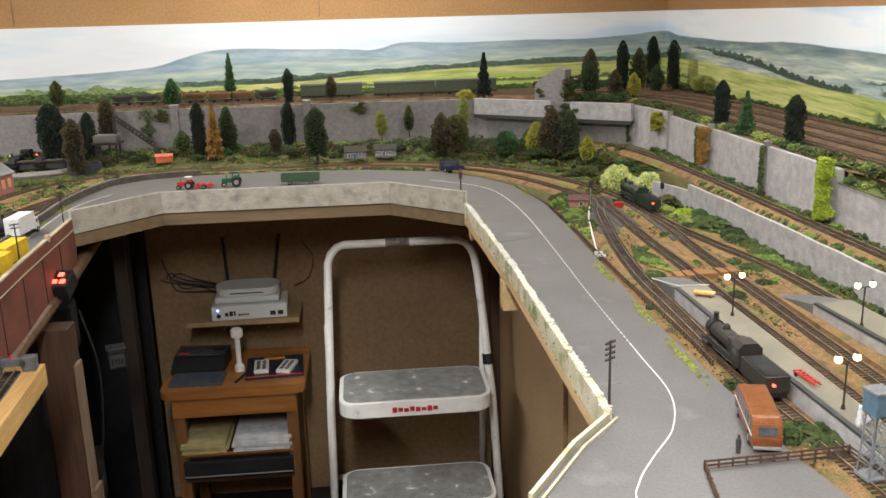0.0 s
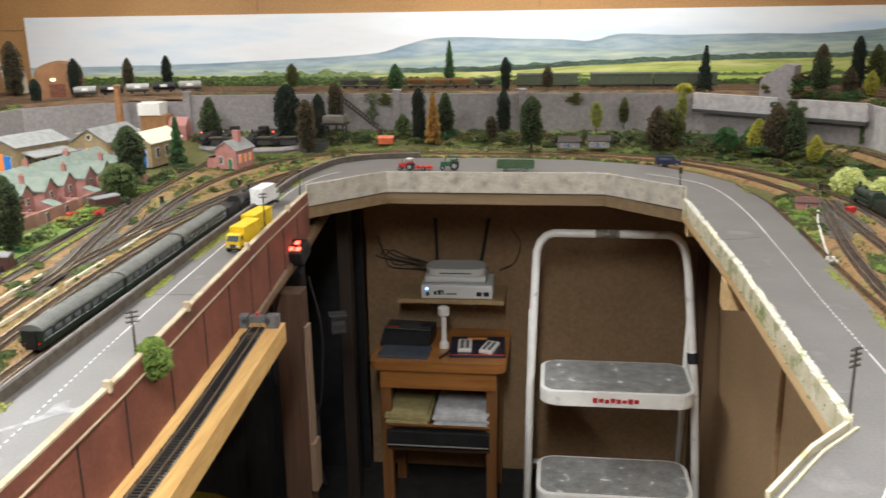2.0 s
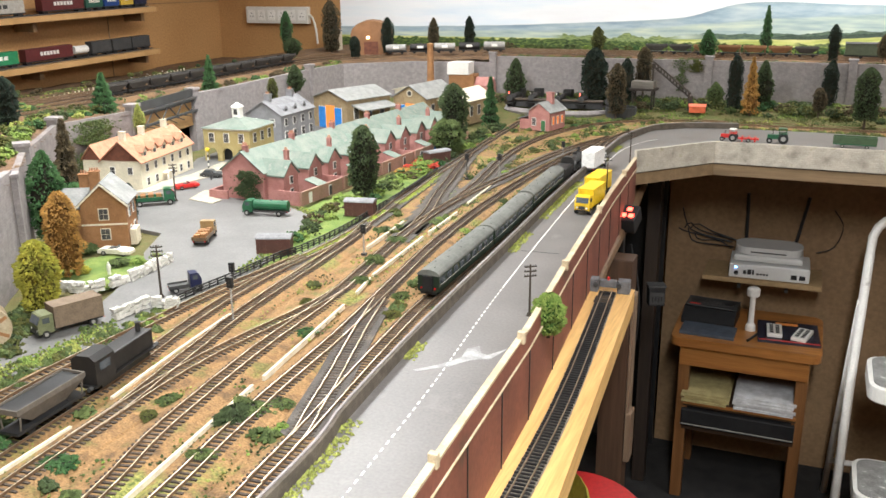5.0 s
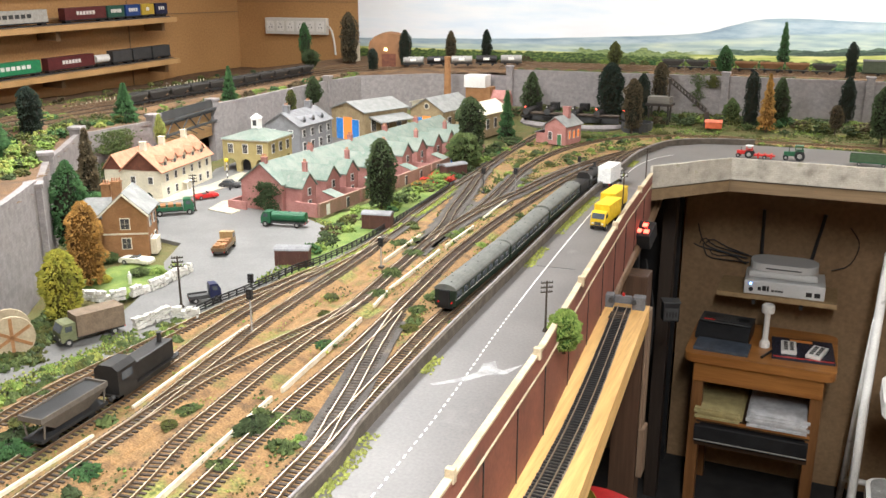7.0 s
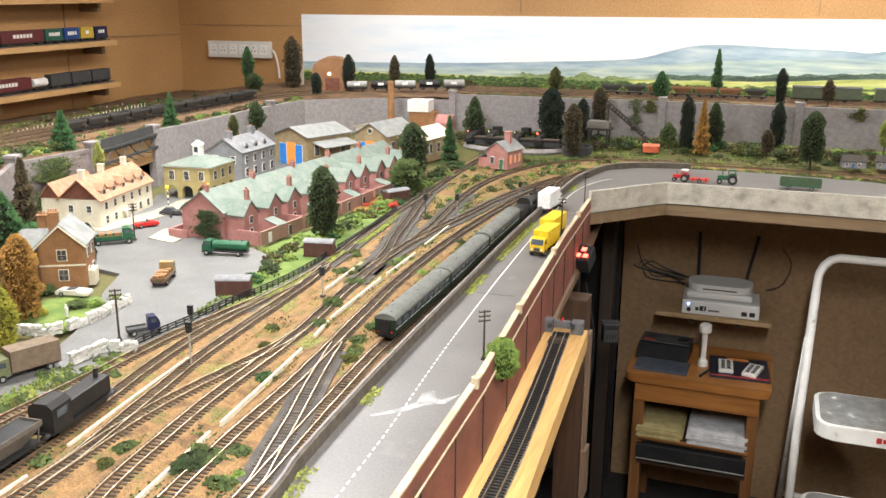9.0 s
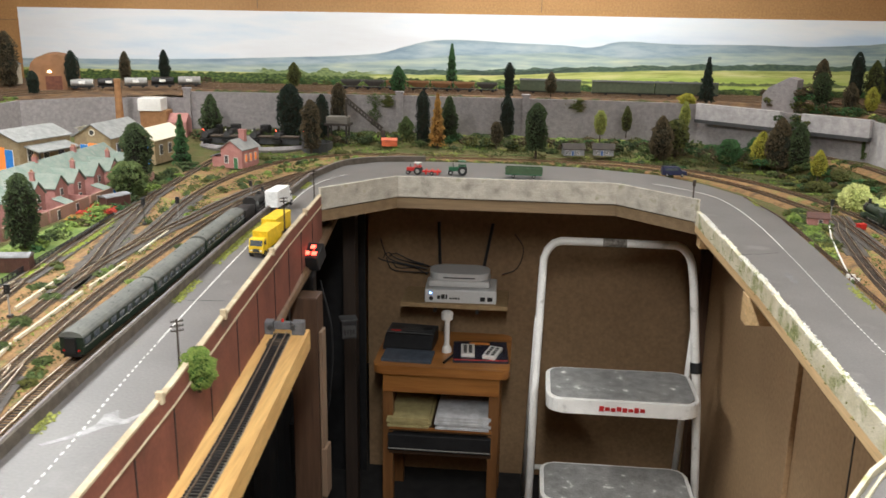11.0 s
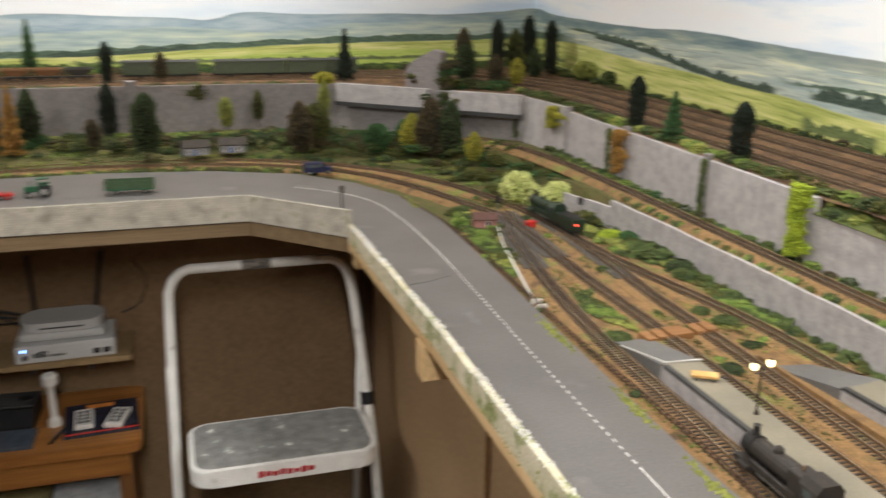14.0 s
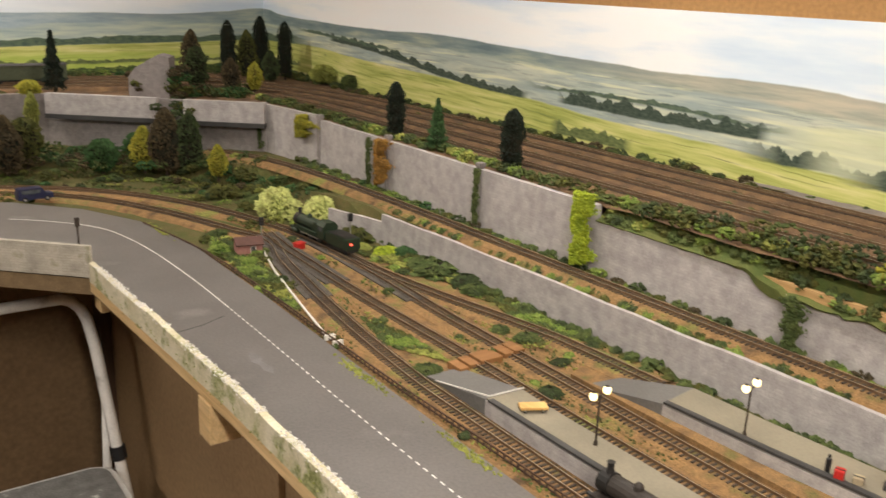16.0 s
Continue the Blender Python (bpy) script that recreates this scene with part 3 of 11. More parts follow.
    # the long wood behind the north field, then the woods of the valley
    col = mix(belt(1.62, 4.15, [(0, 1.35), (1.6, 1.350), (2.1, 1.358), (2.5, 1.377), (2.9, 1.393), (3.43, 1.402), (4.0, 1.412), (9, 1.41)], 0.029, 61.0, 9, 0.55, 0.12), col, bluish)
    col = mix(belt(1.95, 2.50, [(0, 1.352), (1.9, 1.353), (2.2, 1.359), (2.5, 1.377), (9, 1.38)], 0.020, 62.0, 12, 0.5, 0.06), col, dark)
    col = mix(belt(4.30, 5.32, [(0, 1.445), (4.3, 1.442), (4.71, 1.419), (4.96, 1.392), (5.3, 1.376), (9, 1.37)], 0.030, 63.0, 20, 0.25), col, dark)
    col = mix(belt(4.05, 4.75, [(0, 1.46), (4.0, 1.462), (4.75, 1.440), (9, 1.43)], 0.014, 64.0, 16, 0.3, 0.1), col, bluish)
    col = mix(belt(5.30, 6.05, [(0, 1.405), (5.3, 1.406), (5.7, 1.412), (6.05, 1.400), (9, 1.40)], 0.016, 65.0, 18, 0.2, 0.1), col, bluish)
    col = mix(belt(5.42, 6.00, [(0, 1.384), (5.4, 1.384), (5.7, 1.380), (6.0, 1.383), (9, 1.37)], 0.040, 67.0, 26, 0.28), col, dark)
    col = mix(belt(5.93, 6.16, [(0, 1.340), (5.9, 1.343), (6.16, 1.350), (9, 1.35)], 0.046, 71.0, 30, 0.2, 0.10), col, dark)
    col = mix(belt(6.13, 7.4, [(0, 1.335), (6.1, 1.337), (6.4, 1.335), (9, 1.33)], 0.042, 73.0, 26, 0.15, 0.10), col, dark)
    col = mix(belt(5.40, 5.67, [(0, 1.308), (5.4, 1.310), (5.67, 1.308), (9, 1.30)], 0.036, 75.0, 20, 0.4), col, olive)
    col = mix(belt(1.05, 1.62, [(0, 1.325), (1.0, 1.33), (1.6, 1.328), (9, 1.33)], 0.044, 76.0, 14, 0.4, 0.06), col, limey)
    col = mix(belt(2.05, 4.1, [(0, 1.32), (2.0, 1.326), (2.5, 1.330), (3.4, 1.336), (4.2, 1.34), (9, 1.33)], 0.022, 79.0, 20, 0.05), col, olive)
    # shrubs along the foot of the walls
    foot = curve([(0, 1.338), (1.2, 1.340), (2.0, 1.330), (2.6, 1.322), (3.2, 1.322), (3.8, 1.325), (4.4, 1.305), (5.0, 1.292), (6, 1.285), (9, 1.285)])
    footc = ramp(noise_(60, 140, 4, 37.0), [(0.32, (0.02, 0.035, 0.014)), (0.5, (0.06, 0.10, 0.03)), (0.68, (0.18, 0.23, 0.06))])
    col = mix(below(math_("ADD", foot, math_("MULTIPLY_ADD", noise_(34, 20, 5, 41.0), 0.045, -0.0225)), 0.003), col, footc)
    l.new(col, bsdf.inputs["Base Color"])
    bsdf.inputs["Roughness"].default_value = 0.55
    bsdf.inputs["Specular IOR Level"].default_value = 0.25
    return m


bm = bmesh.new()
uvl = bm.loops.layers.uv.new("along")
BT, BL = 1.607, 1.28
line = [(-2.19, YB - 0.004), (XR - 0.004, YB - 0.004), (XR - 0.004, YN + 0.2)]
u = 0.0
for (ax, ay), (bx, by) in zip(line, line[1:]):
    d = math.hypot(bx - ax, by - ay)
    k = int(d / 0.25)
    for i in range(k):
        p, q = [(ax + (bx - ax) * s, ay + (by - ay) * s) for s in (i / k, (i + 1) / k)]
        vs = [bm.verts.new((*p, BL)), bm.verts.new((*q, BL)), bm.verts.new((*q, BT)), bm.verts.new((*p, BT))]
        f = bm.faces.new(vs)
        for lp, (uu, vv) in zip(f.loops, ((u + d * i / k, BL), (u + d * (i + 1) / k, BL), (u + d * (i + 1) / k, BT), (u + d * i / k, BT))):
            lp[uvl].uv = (uu, vv)
    u += d
bmesh.ops.remove_doubles(bm, verts=bm.verts[:], dist=1e-5)
ob = part("backdrop", bm, mural_material())
sm = ob.modifiers.new("paper", "SOLIDIFY")
sm.thickness, sm.offset = 0.003, 0.0
tagged(ob, "printed landscape backdrop of hills and green fields", "backdrop", kind="structure")

# ---------------------------------------------------------------- baseboards
ZG = 1.124            # scenic ground
ZR = 1.135            # road
ZU = 1.305            # upper level
FASC_L = [(-0.30, -0.6), (-0.318, 0.35), (-0.336, 0.66), (-0.356, 1.06), (-0.385, 1.40), (-0.420, 1.85), (-0.443, 2.26)]
FASC_B = [(-0.443, 2.26), (-0.27, 2.46), (0.34, 2.46), (0.528, 2.28)]
FASC_R = [(0.528, 2.28), (0.548, 1.70), (0.552, 1.045)]
FASC_N = [(0.552, 1.045), (0.495, 0.98), (0.425, 0.875), (0.40, 0.45), (0.40, -0.6)]
well = FASC_L + FASC_B[1:] + FASC_R[1:] + FASC_N[1:]
deck = well + [(XR, -0.6), (XR, YB), (XL, YB), (XL, -0.6)]
tagged(part("baseboard", prism(bmesh.new(), deck, 1.088, 1.118), wood("dim_plywood_edge", (0.21, 0.145, 0.08), (0.16, 0.11, 0.06), axis=0)), "wooden baseboard that carries the model railway", "baseboard", kind="structure")

WALL = [(-1.36, 0.30), (-1.03, 0.68), (-1.115, 0.85), (-1.24, 1.045), (-1.454, 1.27), (-1.653, 1.548), (-1.636, 1.788), (-1.71, 2.125), (-1.73, 2.45), (-1.757, 2.863), (-1.74, 3.08),
        (-1.53, 3.27), (-1.21, 3.335), (-0.86, 3.36), (-0.40, 3.385), (0.075, 3.39), (0.42, 3.385), (0.70, 3.35), (0.96, 3.13), (1.17, 2.95), (1.206, 2.70), (1.206, 2.376), (1.206, 2.04), (1.206, 1.757), (1.206, 1.7225), (1.206, 1.7215), (1.208, 1.55),
        (1.21, 1.37), (1.215, 0.9), (1.22, 0.3), (1.22, -0.5)]


def rise(x, y):
    s = min(max((y - 3.0) / 0.35, 0), 1)
    r = min(max((x - 1.114 + 0.05 * min(max((y - 2.0) / 0.35, 0), 1)) / 0.02, 0), 1) * min(max((2.9 - y) / 0.5, 0), 1)
    bend = 1.145 - 0.55 * max(0, y - 2.5) ** 1.6        # under the terrace track's curve
    q = min(max((x - bend + 0.045) / 0.025, 0), 1) * min(max((3.1 - y) / 0.06, 0), 1) * min(max((y - 2.25) / 0.2, 0), 1)
    return max(0.045 * s * s * (3 - 2 * s), 0.058 * r, 0.057 * q)


low = [(x, y) for x, y in WALL[1:-1]] + [(1.22, -0.5), (0.42, -0.5), (0.44, 0.87), (0.56, 1.05), (0.54, 2.28), (0.35, 2.475), (-0.28, 2.475), (-0.46, 2.26), (-0.36, 1.06), (-0.32, -0.5), (-1.0, -0.5)]
tagged(part("ground", sheet(bmesh.new(), low, ZG, 0.014, 0.0035, 2.0, rise), M_GRASS), "model ground of green and straw scatter", "ground", kind="structure")
def under(poly, x):
    return [(max(px, x), py) for px, py in poly]


def left_fall(x, y):
    # the upper level drops a little on the left, and towards the left wall
    return (-0.020 * min(max((-1.1 - x) / 0.4, 0), 1)) * min(max((3.5 - y) / 0.4, 0), 1) - 0.08 * min(max((-2.15 - x) / 0.6, 0), 1)


upper = WALL + [(XR - 0.01, -0.5), (XR - 0.01, YB - 0.01), (XL + 0.01, YB - 0.01), (XL + 0.01, 0.3)]
tagged(part("upper_deck", prism(bmesh.new(), under(upper, -2.15), 1.20, ZU - 0.034), M_PINE), "raised board of the upper railway level", "baseboard", kind="structure")
tagged(part("upper_ground", sheet(bmesh.new(), upper, ZU - 0.004, 0.02, 0.005, 5.0, left_fall), M_EARTH), "brown earthy ground of the upper railway level", "ground", kind="structure")

# road with its yard beside the bus
KERB = [(-0.455, 0.2), (-0.467, 0.663), (-0.482, 0.785), (-0.496, 0.965), (-0.507, 1.165), (-0.522, 1.515), (-0.539, 1.893), (-0.548, 2.384), (-0.545, 2.62), (-0.50, 2.84), (-0.40, 2.93), (-0.25, 2.965)]
road = [(-0.445, -0.5)] + KERB + [(0.0, 2.975), (0.284, 2.94), (0.50, 2.85), (0.62, 2.72), (0.70, 2.56), (0.735, 2.35), (0.735, 2.0), (0.726, 1.6), (0.722, 1.3), (0.73, 1.09), (0.73, 0.93), (0.80, 0.5), (0.80, -0.5)]
road += [(x, y) for x, y in [(0.405, -0.5)] + FASC_N[::-1][1:]] + FASC_R[::-1][1:] + FASC_B[::-1][1:] + FASC_L[::-1][1:-1] + [(-0.305, -0.5)]
tagged(part("road", prism(bmesh.new(), road, 1.119, ZR), M_ROAD), "smooth grey painted model road", "road", kind="structure")

yard = [(-0.90, 1.30), (-0.97, 1.52), (-0.99, 1.56), (-1.27, 1.72), (-1.34, 1.95), (-1.40, 2.25), (-1.43, 3.0), (-1.66, 3.0), (-1.62, 2.2), (-1.60, 1.98), (-1.56, 1.90), (-1.505, 1.60), (-1.44, 1.46), (-1.33, 1.36), (-1.19, 1.335), (-1.135, 1.22), (-1.09, 1.17), (-1.03, 1.02), (-1.0, 0.93), (-1.10, 0.80), (-1.0, 0.66),
        (-0.92, 0.76), (-0.895, 0.95), (-0.89, 1.06), (-0.88, 1.15)]
tagged(part("pavement", prism(bmesh.new(), yard, 1.12, 1.1315), M_YARD), "grey model town street and goods yard", "street", kind="structure")

# painted lines
LINE = [(-0.400, 0.45), (-0.413, 0.719), (-0.427, 0.915), (-0.455, 1.20), (-0.487, 1.63), (-0.516, 2.147), (-0.520, 2.50), (-0.45, 2.70), (-0.30, 2.775), (0.0, 2.80), (0.3, 2.775), (0.47, 2.70), (0.60, 2.57), (0.645, 2.42), (0.662, 2.18), (0.661, 1.88), (0.655, 1.55), (0.654, 1.25), (0.652, 1.11), (0.623, 1.016), (0.578, 0.950), (0.546, 0.900), (0.530, 0.850), (0.524, 0.70), (0.52, 0.5)]
pts = smooth_path([(x, y, 0) for x, y in LINE], 0.004)
bm, i = bmesh.new(), 0
while i < len(pts) - 3:
    y, x = pts[i].y, pts[i].x
    solid = (x > 0.4 and (y < 1.3 or y > 2.0)) or (x < -0.3 and 1.25 < y)
    seg = pts[i:i + 3]
    if not (-0.46 < x < 0.47 and y > 2.5):
        ribbon(bm, offset(seg, -0.0009), offset(seg, 0.0009), ZR - 0.001, ZR + 0.0006)
    i += 2 if solid else 4
tagged(part("road_line", bm, M_LINE), "white centre line painted along the model road", "road marking", kind="structure")

tagged(part("road_joint", prism(bmesh.new(), [(0.554, 1.925), (0.60, 1.935), (0.642, 1.955), (0.6415, 1.957), (0.60, 1.937), (0.554, 1.927)], ZR - 0.001, ZR + 0.0003), M_DKGREY), "dark joint between two road sheets", "road joint", kind="structure")
tagged(part("road_joint", prism(bmesh.new(), [(-0.495, 1.465), (-0.425, 1.470), (-0.425, 1.472), (-0.495, 1.467)], ZR - 0.001, ZR + 0.0003), M_DKGREY), "dark joint between two road sheets", "road joint", kind="structure")

# pale rubbed patches where the road paint has worn
M_SCUFF = material("rubbed_pale_road", (0.34, 0.335, 0.33), (0.20, 0.198, 0.195), scale=60, rough=0.6, bump=0.05)
M_FAINT = material("faint_rubbed_road", (0.185, 0.18, 0.18), (0.15, 0.145, 0.145), scale=40, rough=0.55, bump=0.05)
for pts, m_ in (([(-0.466, 0.934), (-0.440, 0.961), (-0.423, 0.992), (-0.426, 1.020), (-0.414, 1.034), (-0.403, 1.012), (-0.394, 1.010), (-0.376, 1.038), (-0.386, 1.000), (-0.410, 0.986), (-0.428, 0.957), (-0.449, 0.941), (-0.460, 0.931)], M_SCUFF),
                ([(0.617, 1.806), (0.624, 1.800), (0.627, 1.782), (0.621, 1.768), (0.626, 1.745), (0.619, 1.724), (0.611, 1.740), (0.614, 1.760), (0.608, 1.775)], M_FAINT), ([(0.560, 1.150), (0.575, 1.156), (0.594, 1.156), (0.598, 1.150), (0.580, 1.147)], M_FAINT)):
    tagged(part("road_scuff", prism(bmesh.new(), pts, ZR - 0.001, ZR + 0.0003), m_), "pale rubbed patch worn into the grey road", "stain", kind="structure")

# ---------------------------------------------------------------- retaining walls
def wall_panel(parent, a, b, z0, z1, thick=0.012, mat=None, name="panel", top_jag=0.0, top=None):
    a, b = Vector((*a, 0)), Vector((*b, 0))
    s = side(a, b) * thick / 2
    k = max(2, int((b - a).length / 0.03))
    bm = bmesh.new()
    left, right = [], []
    for i in range(k + 1):
        p = a.lerp(b, i / k)
        left.append(p - s), right.append(p + s)
    r = []
    for ln, hi in ((left, 1), (right, 1), (right, 0), (left, 0)):
        r.append([bm.verts.new((p.x, p.y, ((top(p.y) if top else z1) + top_jag * noise.noise((p.x * 14, p.y * 14, 3))) if hi else z0)) for p in ln])
    for q, w in ((1, 0), (2, 1), (3, 2), (0, 3)):
        for i in range(k):
            bm.faces.new((r[q][i], r[q][i + 1], r[w][i + 1], r[w][i]))
    bm.faces.new((r[0][0], r[1][0], r[2][0], r[3][0])), bm.faces.new((r[3][-1], r[2][-1], r[1][-1], r[0][-1]))
    bmesh.ops.recalc_face_normals(bm, faces=bm.faces[:])
    return part(name, bm, mat or M_STONE, parent)


def pillar(parent, x, y, z0, z1, w=0.026, turn=0.0):
    m = pose(x, y, 0, rz=turn)
    p = part("pillar", box(bmesh.new(), -w / 2, -w / 2, z0, w / 2, w / 2, z1, 0.0015, m=m), M_STONE, parent)
    part("cap", box(bmesh.new(), -w * 0.62, -w * 0.62, z1, w * 0.62, w * 0.62, z1 + 0.008, 0.0015, m=m), M_STONE, p)


def east_top(y):
    """Height of the east wall: a step down past the lime creeper, then a break where the turf hangs over."""
    if y > 1.722:
        return 1.301
    k = min(max((1.425 - y) / 0.07, 0), 1)
    return 1.273 - 0.020 * k * k * (3 - 2 * k) + (0.006 * noise.noise((y * 31, 2, 7)) + 0.003 * noise.noise((y * 90, 5, 7)) if y < 1.44 else 0)


retaining = thing("retaining_wall", "tall grey stone-printed retaining wall with square pillars", "retaining wall", kind="structure")
GAP = ((-1.636, 1.788), (-1.71, 2.125))
for a, b in zip(WALL, WALL[1:]):
    if (a, b) == GAP:
        continue
    wall_panel(retaining, a, b, 1.12, ZU + (0.006 if min(a[0], b[0]) > -1.25 else -0.016), top_jag=0.001, top=east_top if min(a[0], b[0]) > 1.2 else None, mat=M_STONELT if a[0] > 1.15 else M_STONETOWN if max(a[0], b[0]) < -1.15 and a[1] < 1.7 else M_STONE)
for (x, y), turn in (((-1.24, 1.045), 45), ((-1.454, 1.27), 50), ((-1.653, 1.548), 20), ((-1.636, 1.788), 0), ((-1.71, 2.125), 0), ((-1.757, 2.863), 0), ((-1.21, 3.335), 10),
                     ((-0.40, 3.385), 0), ((0.075, 3.39), 0), ((1.17, 2.95), 45), ((1.206, 2.70), 0), ((1.206, 2.376), 0), ((1.206, 2.04), 0), ((1.206, 1.757), 0)):
    w = 0.026 if x < 0.5 else 0.012
    pillar(retaining, x - (0.004 if x > 1 else 0), y - (0.004 if y > 3 else 0), 1.12, ZU + ((0.001 if x > 1.1 else 0.014) if x > -1.23 else -0.006), w, turn)

# turf hanging over the worn top of the wall beyond the lime creeper
def turf_edge():
    bm = bmesh.new()
    rows_ = []
    for i in range(133):
        y = 1.722 - 0.01 * i
        low = east_top(y)
        hang = 0.014 * math.exp(-((y - 1.385) / 0.035) ** 2) + 0.004 * max(0, noise.noise((y * 40, 3, 3)))
        w = 0.0015 * noise.noise((y * 50, 1, 1))
        rows_.append([bm.verts.new(c) for c in ((1.2005 + w, y, low - hang), (1.1985 + w, y, low + 0.002), (1.212 + w, y, low + 0.006), (1.228, y, (low + ZU) / 2 + 0.006), (1.246, y, ZU - 0.001), (1.258, y, ZU - 0.003))])
    for p, q in zip(rows_, rows_[1:]):
        for k in range(5):
            bm.faces.new((p[k], p[k + 1], q[k + 1], q[k]))
    bmesh.ops.recalc_face_normals(bm, faces=bm.faces[:])
    return tagged(part("turf_edge", bm, material("bank_turf", (0.07, 0.10, 0.025), (0.115, 0.125, 0.035), scale=30, rough=0.95, bump=0.8, fine=480)), "green turf hanging over the broken wall top", "turf", kind="structure")


turf_edge()

# stone viaduct parapet across the far corner, in front of the wall
via = thing("viaduct_parapet", "pale grey stone bridge parapet with a dark shadow strip below", "bridge parapet", kind="structure")
for a, b in (((0.69, 3.315), (0.93, 3.115)), ((0.985, 3.065), (1.155, 2.925))):
    wall_panel(via, a, b, 1.262, ZU + 0.012, 0.02, M_STONELT, "parapet")
    # dark strip stands for the shadow beneath the bridge deck
    wall_panel(via, a, b, 1.250, 1.262, 0.03, M_DKGREY, "ledge")

low_wall = thing("low_wall", "low pale stone-printed wall beside the station", "wall", kind="structure")
LOW = [(1.04, 2.35), (1.082, 2.20), (1.095, 1.956), (1.102, 1.763), (1.107, 1.473), (1.115, 1.15), (1.12, 0.7), (1.12, -0.4)]
for a, b in zip(LOW, LOW[1:]):
    wall_panel(low_wall, a, b, 1.11, 1.188 if a[1] < 2.3 else 1.172, 0.008, M_STONELT, top_jag=0.002)

# ---------------------------------------------------------------- edges of the operating well
par = thing("road_parapet", "mossy grey stone-paper parapet along the road's edge", "parapet", kind="structure")
for a, b in zip(FASC_B, FASC_B[1:]):
    wall_panel(par, a, b, 1.122, 1.180, 0.010, M_MOSSTONE, "parapet", top_jag=0.0015)
M_MOSSYWHITE = M_PARAPET.copy()
M_MOSSYWHITE.name = "mossy_white_plaster"
weedy(M_MOSSYWHITE, (0.15, 0.17, 0.055), (0.40, 0.41, 0.20), 16.0, 0.51)
for a, b in zip(FASC_R, FASC_R[1:]):
    wall_panel(par, a, b, 1.112, 1.150, 0.010, M_MOSSYWHITE, "white_parapet", top_jag=0.0035)
for a, b in zip(FASC_N, FASC_N[1:3]):
    wall_panel(par, a, b, 1.118, 1.145, 0.005, M_PARAPET, "white_parapet")
    wall_panel(par, (a[0] + 0.012, a[1]), (b[0] + 0.012, b[1]), 1.130, 1.139, 0.003, M_PARAPET, "inner_rim")
M_CAP = material("dirty_cream_card", (0.50, 0.42, 0.29), (0.38, 0.30, 0.19), scale=30, rough=0.7, bump=0.1)
fascia = thing("fascia", "faded red boarded fascia with a pale top edge below the road", "fascia", kind="structure")
for a, b in zip(FASC_L, FASC_L[1:]):
    wall_panel(fascia, a, b, 1.018, 1.158, 0.008, M_REDPLANK, "brick_board")
    wall_panel(fascia, a, b, 1.158, 1.1615, 0.0085, M_CAP, "capping")
    a2, b2 = (a[0] + 0.006, a[1]), (b[0] + 0.006, b[1])
    wall_panel(fascia, a2, b2, 1.133, 1.1350, 0.0022, M_CAP, "ledge")
kerbw = thing("track_wall", "low grey stone wall between the road and railway", "wall", kind="structure")
kp = smooth_path([(x, y, 0) for x, y in KERB], 0.03)
part("panel", ribbon(bmesh.new(), offset(kp, -0.004), offset(kp, 0.003), 1.12, 1.152), masonry("dark_track_wall", (0.12, 0.10, 0.078), (0.075, 0.062, 0.048), (0.6, 0.6, 0.55), 0.009, 0.004, wash=60), kerbw)

M_PINEDARK = wood("dark_pine_joist", (0.155, 0.112, 0.068), (0.115, 0.082, 0.05), axis=0)
part("capping", ribbon(bmesh.new(), offset(kp, -0.0042), offset(kp, -0.0012), 1.152, 1.1535), M_STONE, kerbw)

frame_ = thing("board_frame", "pine joists and posts under the baseboards", "timber frame", kind="structure")
for a, b in zip(FASC_B, FASC_B[1:]):
    wall_panel(frame_, (a[0], a[1] + 0.035), (b[0], b[1] + 0.035), 1.085, 1.1175, 0.02, M_PINEDARK, "joist")
for a, b in zip(FASC_R, FASC_R[1:]):
    wall_panel(frame_, (a[0] + 0.006, a[1]), (b[0] + 0.006, b[1]), 1.096, 1.1135, 0.022, M_PINEPALE, "edge_batten")
for y, z0 in ((1.775, 1.035), (2.30, 1.05)):
    part("joist_end", B(0.538, y - 0.02, z0, 0.70, y + 0.022, 1.094, 0.002), M_PINEPALE, frame_)

# upright joints of the fascia boards
for a, b in zip(FASC_L[1:], FASC_L[2:]):
    va, vb = Vector(a), Vector(b)
    k = max(1, int((vb - va).length / 0.115))
    for i in range(k):
        p = va.lerp(vb, i / k)
        part("joint", B(p.x + 0.0035, p.y - 0.0012, 1.020, p.x + 0.0052, p.y + 0.0012, 1.132), M_BLACK, fascia)
for x0, y0 in ((-0.338, 0.70), (-0.352, 1.02), (-0.378, 1.33), (-0.408, 1.70), (-0.43, 2.05)):
    part("bracket", B(x0 - 0.004, y0 - 0.004, 1.1545, x0 + 0.006, y0 + 0.004, 1.171, 0.001), M_CAP, fascia)
# tunnel abutment at the corner of the upper level
ab = thing("tunnel_abutment", "sloping grey stone abutment in the upper corner", "abutment", kind="structure")
part("wing_wall", side_prism(bmesh.new(), [(0.0, 1.295), (0.115, 1.295), (0.115, 1.415), (0.085, 1.422), (0.02, 1.385), (0.0, 1.36)], -0.03, 0.03, axis=1), M_STONE, ab).matrix_world = pose(0.915, 3.285, 0, rz=-35)

